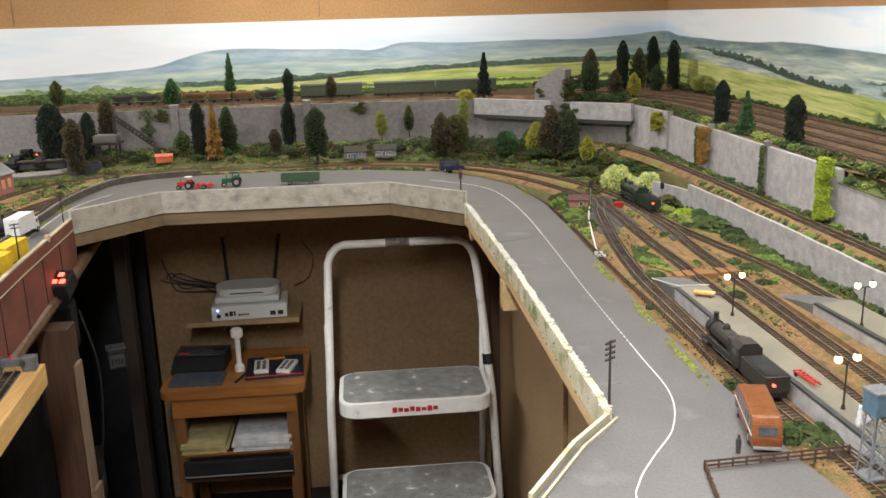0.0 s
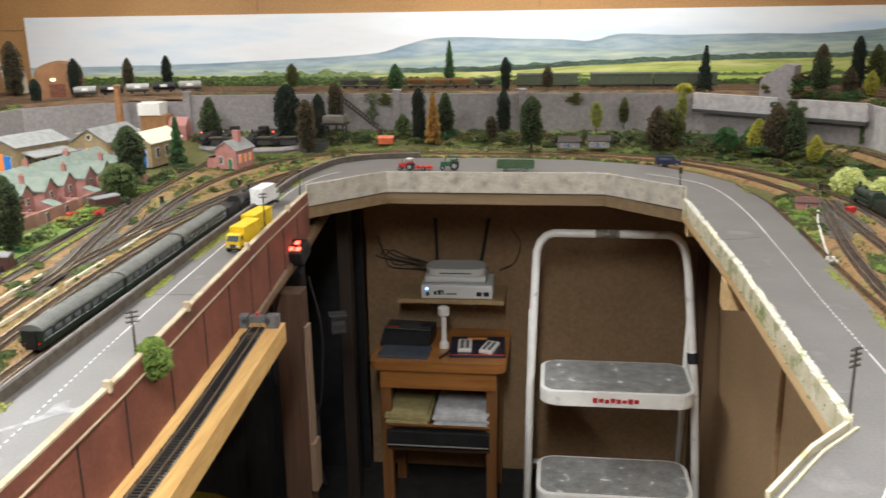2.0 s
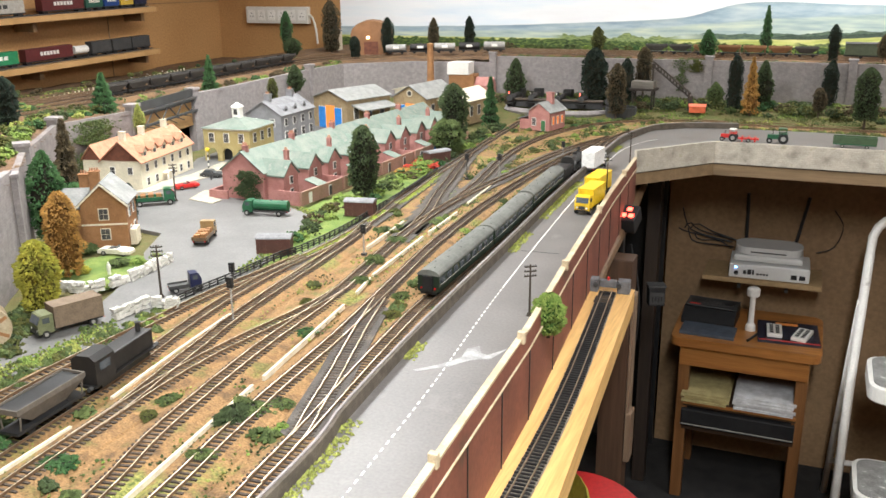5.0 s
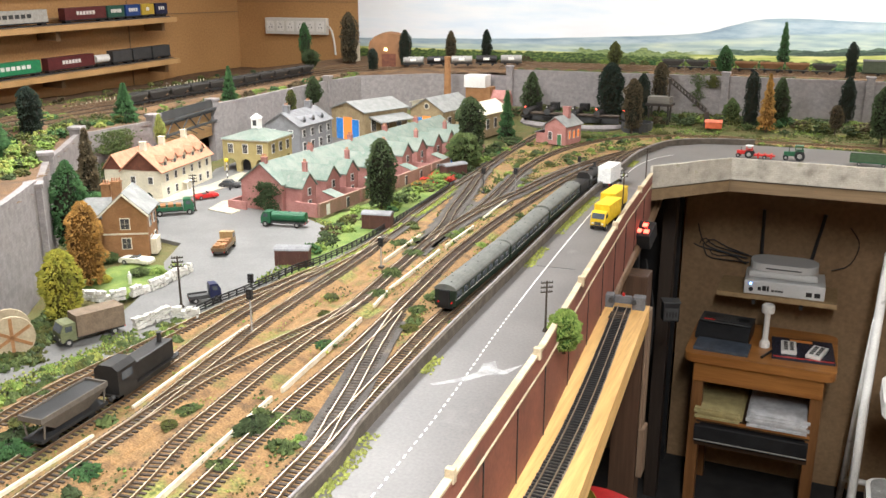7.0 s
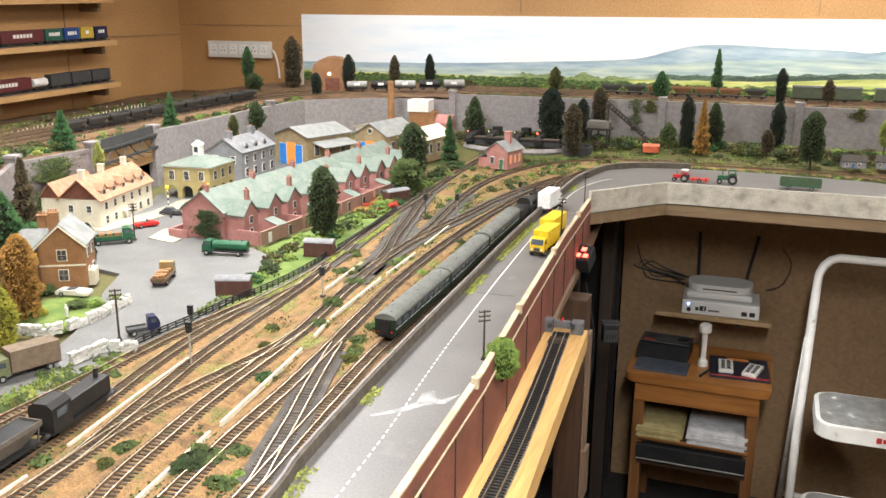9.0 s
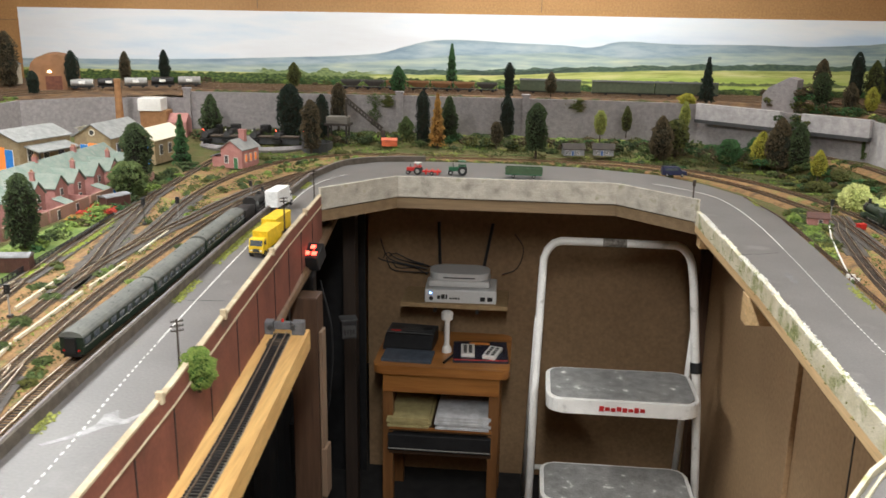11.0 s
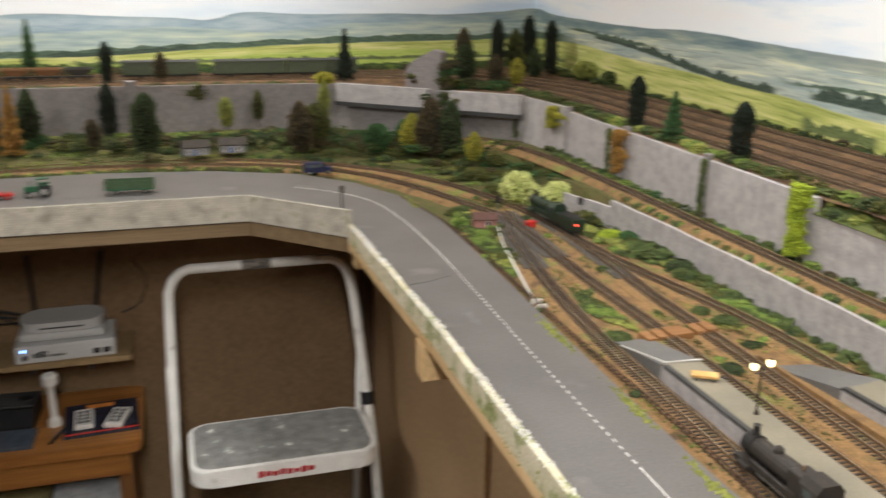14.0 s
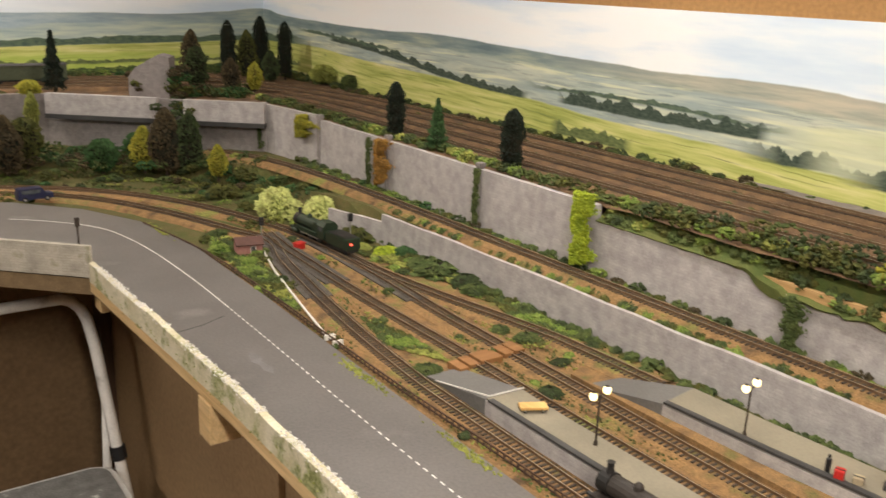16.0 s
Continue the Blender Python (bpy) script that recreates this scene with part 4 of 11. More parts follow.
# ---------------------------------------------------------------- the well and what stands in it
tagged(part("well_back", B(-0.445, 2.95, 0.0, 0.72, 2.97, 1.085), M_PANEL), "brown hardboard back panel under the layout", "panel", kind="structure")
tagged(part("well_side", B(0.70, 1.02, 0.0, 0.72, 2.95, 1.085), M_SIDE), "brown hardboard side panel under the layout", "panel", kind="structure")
tagged(part("panel_joint", B(0.6985, 1.55, 0.0, 0.70, 1.554, 1.085), M_BLACK), "dark joint between two side panels", "panel joint", kind="structure")
# rail wood, its colour lowered for the dim left side of the well
M_BATTEN = wood("dimmed_batten", (0.15, 0.092, 0.05), (0.11, 0.066, 0.036), axis=2)
posts = thing("support_post", "rough pine post under the baseboard", "post", kind="structure")
part("post", B(0.672, 2.86, 0.0, 0.70, 2.92, 1.085, 0.002), M_PINEDIM, posts)
part("post", B(0.688, 1.87, 0.0, 0.70, 1.905, 1.085, 0.002), M_SIDE, posts)
# near-black rear post: the dark corner is put into its colour
part("post", B(-0.468, 2.64, 0.0, -0.428, 2.69, 1.085, 0.003), wood("shaded_post_wood", (0.038, 0.027, 0.02), (0.026, 0.018, 0.014), axis=2), posts, "post darkened for its shaded corner")
part("post", B(-0.442, 1.94, 0.0, -0.378, 2.0, 0.985, 0.003), M_PINEDIM, posts)
part("rail", tube(bmesh.new(), [(-0.345, 0.9, 0.975), (-0.400, 1.60, 0.995), (-0.424, 1.82, 1.004), (-0.440, 2.2, 1.030), (-0.462, 2.50, 1.050)], 0.017, 10), M_BATTEN, posts)

ps = thing("pale_batten", "narrow pale batten screwed to the pine post", "batten", kind="structure")
M_PALEPOST = wood("pale_planed_pine", (0.235, 0.165, 0.11), (0.18, 0.12, 0.08), axis=2)
part("batten", B(-0.377, 1.945, 0.56, -0.369, 1.985, 0.90, 0.002), M_PALEPOST, ps)
part("block", B(-0.377, 1.942, 0.47, -0.362, 1.988, 0.60, 0.003), M_PALEPOST, ps)
plank = thing("fiddle_plank", "blond wooden plank carrying a siding below the road", "plank")
part("board", prism(bmesh.new(), [(-0.345, 0.2), (-0.356, 0.88), (-0.412, 1.63), (-0.318, 1.64), (-0.262, 0.88), (-0.245, 0.2)], 0.985, 1.025), M_BLONDE, plank)


def rounded_slab(x0, y0, x1, y1, z0, z1, r):
    pts = []
    for cx, cy, a0 in ((x1 - r, y1 - r, 0), (x0 + r, y1 - r, 90), (x0 + r, y0 + r, 180), (x1 - r, y0 + r, 270)):
        for k in range(6):
            a = radians(a0 + 18 * k)
            pts.append((cx + r * math.cos(a), cy + r * math.sin(a)))
    bm = prism(bmesh.new(), pts, z0, z1)
    rim = [e for e in bm.edges if abs(e.verts[0].co.z - e.verts[1].co.z) < 1e-6]
    bmesh.ops.bevel(bm, geom=rim, offset=min(0.004, (z1 - z0) * 0.3), segments=2, affect="EDGES", profile=0.6)
    return bm


def step_ladder():
    t = thing("step_ladder", "white tubular folding step ladder with scuffed grey treads", "step ladder")
    x0, x1, ztop = 0.150, 0.590, 0.968
    # front hoop, leaning back towards the top
    def at(x, z):
        return (x, 2.43 + 0.20 * z, z)
    pts = [at(x0 - 0.016, 0.0), at(x0 - 0.010, 0.5), at(x0 + 0.000, 0.86)]
    pts += [at(x0 + 0.055 * (1 - math.cos(a)), ztop - 0.075 + 0.075 * math.sin(a)) for a in (0.3, 0.7, 1.1, 1.5)]
    pts += [at((x0 + x1) / 2, ztop)]
    pts += [at(x1 - 0.055 * (1 - math.cos(a)), ztop - 0.075 + 0.075 * math.sin(a)) for a in (1.5, 1.1, 0.7, 0.3)]
    pts += [at(x1 + 0.006, 0.86), at(x1 + 0.034, 0.5), at(x1 + 0.050, 0.0)]
    part("front_hoop", tube(bmesh.new(), pts, 0.0125, 12), M_ALU, t, smooth=True)
    for x, s in ((x0 - 0.008, -1), (x1 + 0.014, 1)):
        part("rear_leg", tube(bmesh.new(), [(x, 2.575, 0.74), (x + s * 0.02, 2.80, 0.0)], 0.010, 10), M_ALU, t, smooth=True)
    part("rear_bar", tube(bmesh.new(), [(x0 - 0.025, 2.755, 0.14), (x1 + 0.025, 2.755, 0.14)], 0.009, 10), M_ALU, t, smooth=True)
    for z, y0, y1, w in ((0.592, 2.325, 2.555, 0.0), (0.302, 2.275, 2.50, 0.006)):
        tr = part("tread", rounded_slab(x0 + 0.022 - w, y0, x1 + 0.006 + w, y1, z - 0.042, z, 0.045), M_ALU, t)
        part("mat", rounded_slab(x0 + 0.034 - w, y0 + 0.012, x1 - 0.006 + w, y1 - 0.012, z - 0.001, z + 0.004, 0.036), M_TREAD, tr, "grey rubber tread mat with white paint scuffs")
    part("clamp", tube(bmesh.new(), [at(x1 + 0.027, 0.597), at(x1 + 0.025, 0.628)], 0.017, 12), M_BLACK, t, "black plastic strap round the tube")
    part("bare_patch", tube(bmesh.new(), [at(0.325, ztop), at(0.350, ztop), at(0.395, ztop)], 0.0130, 12), material("chipped_paint", (0.10, 0.085, 0.07), (0.30, 0.28, 0.25), scale=120, rough=0.7), t, "patch where the white paint has chipped off")
    red = material("red_lettering", (0.50, 0.03, 0.03), rough=0.5, bump=0.0)
    for k in range(8):
        part("label_bar", B(0.318 + 0.016 * k, 2.3235, 0.562 + 0.002 * (k % 2), 0.331 + 0.016 * k, 2.3255, 0.577 - 0.002 * (k % 3)), red, t, "worn red lettering")
    return t


step_ladder()


def side_table():
    t = thing("side_table", "small honey-pine table with a dark recess of papers", "table")
    x0, x1, y0, y1 = -0.365, 0.063, 2.575, 2.90
    # board colour that carries the shade of the recess
    dark = wood("shaded_recess_board", (0.055, 0.03, 0.016), (0.038, 0.02, 0.011), axis=0, rough=0.5)
    part("tabletop", rounded_slab(x0, y0, x1, y1, 0.528, 0.556, 0.026), M_TABLE, t)
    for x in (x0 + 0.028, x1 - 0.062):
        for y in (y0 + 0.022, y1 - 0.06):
            part("leg", B(x, y, 0.0, x + 0.034, y + 0.036, 0.528, 0.003), M_TABLESHADE, t)
    part("apron", B(x0 + 0.030, y0 + 0.016, 0.462, x1 - 0.030, y0 + 0.032, 0.528, 0.002), M_TABLE, t)
    # side and back panels added to make the recess dark
    for x in (x0 + 0.034, x1 - 0.050):
        part("added_side_panel", B(x, y0 + 0.058, 0.20, x + 0.016, y1 - 0.06, 0.528), dark, t)
    part("added_back_panel", B(x0 + 0.05, y1 - 0.030, 0.10, x1 - 0.05, y1 - 0.022, 0.528), dark, t)
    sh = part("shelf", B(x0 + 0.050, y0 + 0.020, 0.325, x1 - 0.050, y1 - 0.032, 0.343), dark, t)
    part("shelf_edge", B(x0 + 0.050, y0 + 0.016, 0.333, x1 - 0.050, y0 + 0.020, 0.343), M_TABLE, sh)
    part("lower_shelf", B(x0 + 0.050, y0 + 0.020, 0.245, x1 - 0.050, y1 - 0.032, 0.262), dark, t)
    return t


side_table()

# ---------------------------------------------------------------- tracks
GAUGE = 0.0165
LAID = []


def track(points, z=1.128, group="lower level tracks", label="model railway track with brown sleepers and worn rails", bed=True, mat=None, dark=()):
    t = thing("railway_track", label, "railway track", group)
    LAID.append(1)
    z += 0.00035 * (len(LAID) % 7)
    pts = smooth_path([(x, y, 0) for x, y in points], 0.0082)
    if bed:
        coarse = pts[::4] + ([pts[-1]] if (len(pts) - 1) % 4 else [])
        bm = bmesh.new()
        rows = [[bm.verts.new((p.x, p.y, z + dz)) for p in offset(coarse, o)] for o, dz in ((-0.040, -0.008), (-0.030, 0.0), (-0.018, 0.0034), (0.018, 0.0034), (0.030, 0.0), (0.040, -0.008))]
        for lo, hi in zip(rows, rows[1:]):
            for i in range(len(coarse) - 1):
                bm.faces.new((lo[i], lo[i + 1], hi[i + 1], hi[i]))
        bmesh.ops.recalc_face_normals(bm, faces=bm.faces[:])
        if sum(f.normal.z for f in bm.faces) < 0:
            bmesh.ops.reverse_faces(bm, faces=bm.faces[:])
        part("ballast", bm, mat or M_BALLAST, t)
        for y0, y1, sd in dark:
            run = [p for p in pts[::3] if y0 < p.y < y1 and p.x * sd > 0]
            if len(run) > 3:
                part("dark_ballast", ribbon(bmesh.new(), offset(run, -0.024), offset(run, 0.024), z, z + 0.0042), M_DARKBALLAST, t, "ballast darkened by oil")
    verts, faces = [], []
    rnd = random.Random(int(points[0][0] * 1000) + int(points[0][1] * 1000))
    for p, q in zip(pts, pts[1:]):
        d = (q - p).normalized()
        s = Vector((d.y, -d.x, 0))
        h, w, c = 0.0155 + rnd.uniform(-0.0006, 0.0006), 0.00148, (p + q) / 2
        b = len(verts)
        for zz in (z + 0.0025, z + 0.0050):
            for a, e in ((-h, -w), (h, -w), (h, w), (-h, w)):
                v = c + s * a + d * e
                verts.append((v.x, v.y, zz))
        faces += [(b + 4, b + 5, b + 6, b + 7), (b, b + 1, b + 5, b + 4), (b + 1, b + 2, b + 6, b + 5), (b + 2, b + 3, b + 7, b + 6), (b + 3, b, b + 4, b + 7)]
    me = bpy.data.meshes.new("sleeper_run")
    me.from_pydata(verts, [], faces)
    me.materials.append(M_SLEEPER)
    sl = new("sleeper_run", me)
    sl.parent = t
    sl["kind"] = "stuff"
    for o in (-GAUGE / 2, GAUGE / 2):
        mid = offset(pts[::2] + ([pts[-1]] if (len(pts) - 1) % 2 else []), o)
        bm = ribbon(bmesh.new(), offset(mid, -0.0006), offset(mid, 0.0006), z + 0.0050, z + 0.0084)
        for f in bm.faces:
            if f.normal.z > 0.9:
                f.material_index = 1
        part("rail", bm, [M_RAIL, M_RAILTOP], t)
    return t


MAIN_A = [(-0.482, 0.20), (-0.496, 0.55), (-0.502, 0.634), (-0.510, 0.733), (-0.517, 0.80), (-0.526, 0.88), (-0.534, 0.96), (-0.542, 1.05), (-0.549, 1.16), (-0.558, 1.515), (-0.573, 1.893), (-0.581, 2.384), (-0.592, 2.60), (-0.562, 2.80), (-0.47, 2.955), (-0.30, 3.04), (0.0, 3.065), (0.30, 3.03),
          (0.52, 2.94), (0.67, 2.81), (0.775, 2.62), (0.845, 2.42), (0.880, 2.305), (0.848, 2.17), (0.826, 2.04), (0.806, 1.91), (0.789, 1.77), (0.776, 1.61), (0.774, 1.50), (0.772, 1.38), (0.770, 1.28), (0.772, 1.10), (0.79, 0.80), (0.81, 0.30), (0.82, -0.4)]
MAIN_B = [(-0.60, 0.30), (-0.622, 0.50), (-0.638, 0.596), (-0.654, 0.659), (-0.664, 0.715), (-0.673, 0.79), (-0.681, 0.86), (-0.687, 0.937), (-0.690, 1.026), (-0.694, 1.114), (-0.702, 1.20), (-0.722, 1.352), (-0.736, 1.476), (-0.743, 1.56), (-0.746, 1.656), (-0.747, 1.756), (-0.754, 1.907), (-0.778, 2.09), (-0.800, 2.263), (-0.808, 2.50),
          (-0.775, 2.73), (-0.70, 2.912), (-0.585, 3.025), (-0.45, 3.082), (-0.30, 3.108), (0.0, 3.125), (0.32, 3.09), (0.56, 2.99), (0.73, 2.85), (0.85, 2.66), (0.925, 2.45), (0.955, 2.30), (0.962, 2.16), (0.957, 1.96), (0.948, 1.80), (0.945, 1.64), (0.943, 1.49), (0.940, 1.35), (0.937, 1.22), (0.935, 0.9), (0.94, 0.3), (0.94, -0.4)]
# the town side from the road outwards, then the station side
TRACKS = {
    "a": MAIN_A, "c": MAIN_B,
    "b": [(-0.545, 0.30), (-0.573, 0.60), (-0.585, 0.695), (-0.591, 0.76), (-0.597, 0.822), (-0.601, 0.892), (-0.606, 0.974), (-0.614, 1.056), (-0.625, 1.153), (-0.645, 1.327), (-0.659, 1.467), (-0.668, 1.638), (-0.671, 1.815), (-0.669, 1.98), (-0.660, 2.18), (-0.640, 2.40), (-0.606, 2.60)],
    "ab": [(-0.503, 0.64), (-0.511, 0.733), (-0.528, 0.80), (-0.549, 0.882), (-0.573, 0.966), (-0.597, 1.055), (-0.620, 1.15)],
    "d": [(-0.690, 0.30), (-0.714, 0.45), (-0.724, 0.547), (-0.729, 0.604), (-0.732, 0.663), (-0.734, 0.71), (-0.737, 0.764), (-0.737, 0.817), (-0.734, 0.872), (-0.727, 0.926), (-0.718, 0.983), (-0.708, 1.042), (-0.699, 1.11), (-0.698, 1.17)],
    "de": [(-0.732, 0.64), (-0.736, 0.71), (-0.745, 0.773), (-0.756, 0.838), (-0.769, 0.922), (-0.780, 0.987), (-0.789, 1.072), (-0.797, 1.169), (-0.805, 1.289), (-0.817, 1.418), (-0.834, 1.52)],
    "e": [(-0.770, 0.30), (-0.783, 0.53), (-0.789, 0.607), (-0.799, 0.734), (-0.815, 0.856), (-0.828, 0.933), (-0.838, 1.009), (-0.844, 1.076), (-0.847, 1.16), (-0.845, 1.243), (-0.839, 1.347), (-0.837, 1.443), (-0.848, 1.596), (-0.869, 1.762), (-0.887, 1.941), (-0.899, 2.10), (-0.910, 2.26), (-0.936, 2.556), (-0.952, 2.85), (-0.955, 3.05)],
    "f": [(-0.868, 0.35), (-0.880, 0.55), (-0.887, 0.654), (-0.892, 0.70), (-0.893, 0.767), (-0.886, 0.913), (-0.884, 0.99), (-0.881, 1.07), (-0.873, 1.133), (-0.862, 1.201), (-0.849, 1.30)],
    "ce": [(-0.738, 1.50), (-0.747, 1.57), (-0.768, 1.682), (-0.801, 1.804), (-0.845, 2.00), (-0.880, 2.15), (-0.906, 2.28)],
    "cb": [(-0.747, 1.74), (-0.736, 1.907), (-0.718, 2.067), (-0.702, 2.25), (-0.676, 2.42), (-0.638, 2.58), (-0.600, 2.70)],
    "platform_road": [(0.900, 2.36), (0.885, 2.25), (0.881, 2.14), (0.877, 2.0), (0.876, 1.84), (0.878, 1.69), (0.876, 1.55), (0.875, 1.40), (0.875, 1.25), (0.875, 1.0), (0.878, 0.3), (0.880, -0.4)],
    "bay": [(0.962, 2.18), (0.968, 2.05), (0.982, 1.93), (1.003, 1.81), (1.030, 1.67), (1.040, 1.57), (1.046, 1.43)],
}
# oil-darkened stretches: y from and to, and the side of the room
DARK = {"e": [(1.22, 2.45, -1)], "ce": [(1.4, 2.3, -1)], "c": [(1.44, 2.35, -1), (1.86, 2.3, 1)], "cb": [(1.7, 2.5, -1)], "a": [(1.95, 2.32, 1)], "ab": [(0.72, 1.12, -1)], "platform_road": [(2.0, 2.36, 1)]}
for key_, line_pts in TRACKS.items():
    track(line_pts, dark=DARK.get(key_, ()))
track([(1.02, 2.98), (1.095, 2.80), (1.135, 2.55), (1.15, 2.20), (1.155, 1.80), (1.16, 1.30), (1.165, 0.6), (1.165, -0.4)], z=1.186, group="terrace tracks", label="model track on the terrace below the retaining wall")
UPPER = "upper level tracks"
for k, (dx, yb) in enumerate(((1.285, 3.50), (1.355, 3.56), (1.43, 3.62), (1.505, 3.68))):
    track([(dx, -0.4), (dx, 0.8), (dx, 1.8), (dx, 2.6), (dx - 0.01, 2.95), (dx - 0.09, 3.25), (dx - 0.27, yb - 0.08), (dx - 0.5, yb), (0.5, yb), (-0.4, yb), (-1.0, yb), (-1.30, yb - 0.02)],
          z=ZU + 0.001, group=UPPER, mat=M_EARTH)
for k, yb in enumerate((3.50, 3.56, 3.62, 3.68)):
    track([(-1.30, yb - 0.02), (-1.55, yb - 0.06), (-1.78 - 0.05 * k, yb - 0.24), (-1.87 - 0.055 * k, 2.95), (-1.86 - 0.055 * k, 2.5), (-1.83 - 0.055 * k, 1.95), (-1.80 - 0.06 * k, 1.3), (-1.70 - 0.07 * k, 0.7)],
          z=ZU - 0.016, group=UPPER, mat=M_EARTH)
plank_track = track([(-0.295, 0.22), (-0.305, 0.70), (-0.318, 1.10), (-0.362, 1.60)], z=1.0245, group="plank siding", bed=False, label="dark model track laid on the blond plank")

for o in plank_track.children:
    if o.name.startswith("sleeper_run"):
        o.data.materials[0] = M_BLACK
tb = thing("track_underlay", "dark grey underlay strip below the plank siding", "underlay")
p = smooth_path([(x, y, 0) for x, y in [(-0.295, 0.22), (-0.305, 0.70), (-0.318, 1.10), (-0.362, 1.60)]], 0.03)
part("strip", ribbon(bmesh.new(), offset(p, -0.0165), offset(p, 0.0165), 1.0245, 1.0272), material("grey_cork_underlay", (0.21, 0.185, 0.15), (0.16, 0.14, 0.115), scale=50, rough=0.85), tb)

# white-painted cable troughs between the tracks
trough = thing("cable_trough", "cream-painted concrete cable trough beside the tracks", "cable trough", "cable troughs")
for line_pts in ([(-0.747, 0.40), (-0.754, 0.536), (-0.759, 0.662)], [(-0.768, 0.735), (-0.786, 0.88), (-0.800, 1.015)], [(-0.803, 1.094), (-0.810, 1.261)], [(-0.585, 0.42), (-0.605, 0.591), (-0.631, 0.825)],
                 [(-0.632, 0.85), (-0.661, 1.11)], [(-0.766, 1.39), (-0.780, 1.578)], [(-0.669, 1.166), (-0.681, 1.236)], [(-0.684, 1.251), (-0.699, 1.493)], [(-0.700, 1.522), (-0.705, 1.684)], [(-0.712, 1.76), (-0.722, 1.94)]):
    p = smooth_path([(x, y, 0) for x, y in line_pts], 0.02)
    part("trough", ribbon(bmesh.new(), offset(p, -0.0017), offset(p, 0.0017), 1.126, 1.1346), M_TROUGH, trough)

# ---------------------------------------------------------------- platforms and crossing
def platform(pts, label):
    t = thing("platform", label, "platform", "station platforms", kind="")
    part("slab", prism(bmesh.new(), pts, 1.122, 1.152), M_STONELT, t)
    inner = [(x + (0.0025 if x < sum(p[0] for p in pts) / len(pts) else -0.0025), y) for x, y in pts]
    part("surface", prism(bmesh.new(), inner, 1.152, 1.1545), material("platform_" + str(len(bpy.data.materials)), (0.255, 0.228, 0.170), (0.200, 0.180, 0.135), scale=9, rough=0.8, bump=0.1, fine=300, grain=0.3), t, "pale gritty platform surface")
    return t


P1 = [(0.792, 1.487), (0.851, 1.483), (0.848, 1.40), (0.848, 0.9), (0.848, 0.2), (0.806, 0.2), (0.801, 0.9), (0.792, 1.30), (0.791, 1.42)]
P2 = [(0.974, 1.362), (1.045, 1.370), (1.051, 1.233), (1.058, 1.12), (1.06, 0.2), (1.0, 0.2), (0.992, 1.10), (0.982, 1.222)]
platform(P1, "station platform with pale gritty top and stone side")
platform(P2, "wide island platform with dark edging and stone side")
edge = thing("platform_edging", "dark coping along the platform edge", "coping", "platform edgings")
part("coping", prism(bmesh.new(), [(0.973, 1.360), (0.981, 1.360), (0.990, 1.222), (1.0, 1.10), (1.006, 0.2), (0.998, 0.2), (0.991, 1.10), (0.981, 1.222)], 1.1546, 1.1575), M_DKGREY, edge)
edge = thing("platform_edging", "dark coping along the platform edge", "coping", "platform edgings")
part("coping", prism(bmesh.new(), [(0.789, 1.478), (0.797, 1.478), (0.798, 1.30), (0.808, 0.9), (0.801, 0.9), (0.790, 1.30)], 1.1546, 1.1575), M_DKGREY, edge)


def ramp_end(low_a, low_b, high_b, high_a):
    """A slope from the ballast up to the platform's end."""
    bm = bmesh.new()
    v = [bm.verts.new((x, y, z)) for (x, y), z in ((low_a, 1.1325), (low_b, 1.1325), (high_b, 1.1535), (high_a, 1.1535), (low_a, 1.12), (low_b, 1.12), (high_b, 1.12), (high_a, 1.12))]
    for q in ((0, 1, 2, 3), (0, 4, 5, 1), (1, 5, 6, 2), (2, 6, 7, 3), (3, 7, 4, 0), (7, 6, 5, 4)):
        bm.faces.new([v[i] for i in q])
    bmesh.ops.recalc_face_normals(bm, faces=bm.faces[:])
    return tagged(part("platform_ramp", bm, M_YARD), "grey concrete ramp at the platform's end", "ramp", kind="structure")


ramp_end((0.793, 1.618), (0.848, 1.616), (0.851, 1.484), (0.792, 1.488))
ramp_end((0.960, 1.485), (1.020, 1.475), (1.045, 1.371), (0.974, 1.363))
tagged(part("ballast_bank", prism(bmesh.new(), [(0.9595, 1.51), (0.9580, 1.35), (0.9560, 1.10), (0.9540, 0.3), (0.998, 0.3), (0.990, 1.10), (0.980, 1.222), (0.973, 1.362), (0.9615, 1.51)], 1.126, 1.1385), M_BALLAST), "tan ballast banked against the island platform", "ground", kind="structure")
M_BOARD = wood("weathered_orange_board", (0.30, 0.15, 0.06), (0.23, 0.11, 0.042), axis=0)
cross = thing("board_crossing", "orange-brown timber boards across two tracks", "crossing")
for x0, x1, dy in ((0.838, 0.853, 0.0), (0.858, 0.874, 0.003), (0.880, 0.918, 0.006), (0.924, 0.940, 0.008), (0.944, 0.962, 0.010)):
    part("board", box(bmesh.new(), x0, 1.600 + dy - 0.0, 1.128, x1, 1.632 + dy, 1.1385, 0.001, m=None), M_BOARD, cross)

# ---------------------------------------------------------------- model buildings
M_SLATE = material("slate_roof", (0.20, 0.20, 0.205), (0.15, 0.15, 0.155), scale=60, rough=0.75, bump=0.3, fine=300)
M_GREENROOF = material("weathered_green_roof", (0.185, 0.205, 0.175), (0.125, 0.165, 0.135), scale=38, rough=0.85, bump=0.35, fine=350, third=(0.235, 0.225, 0.205))
M_TILEROOF = material("orange_tile_roof", (0.42, 0.215, 0.13), (0.33, 0.155, 0.09), scale=70, rough=0.8, bump=0.3, fine=400)
M_GREYROOF = material("pale_grey_roof", (0.235, 0.235, 0.225), (0.175, 0.178, 0.17), scale=50, rough=0.8, bump=0.2, fine=300)
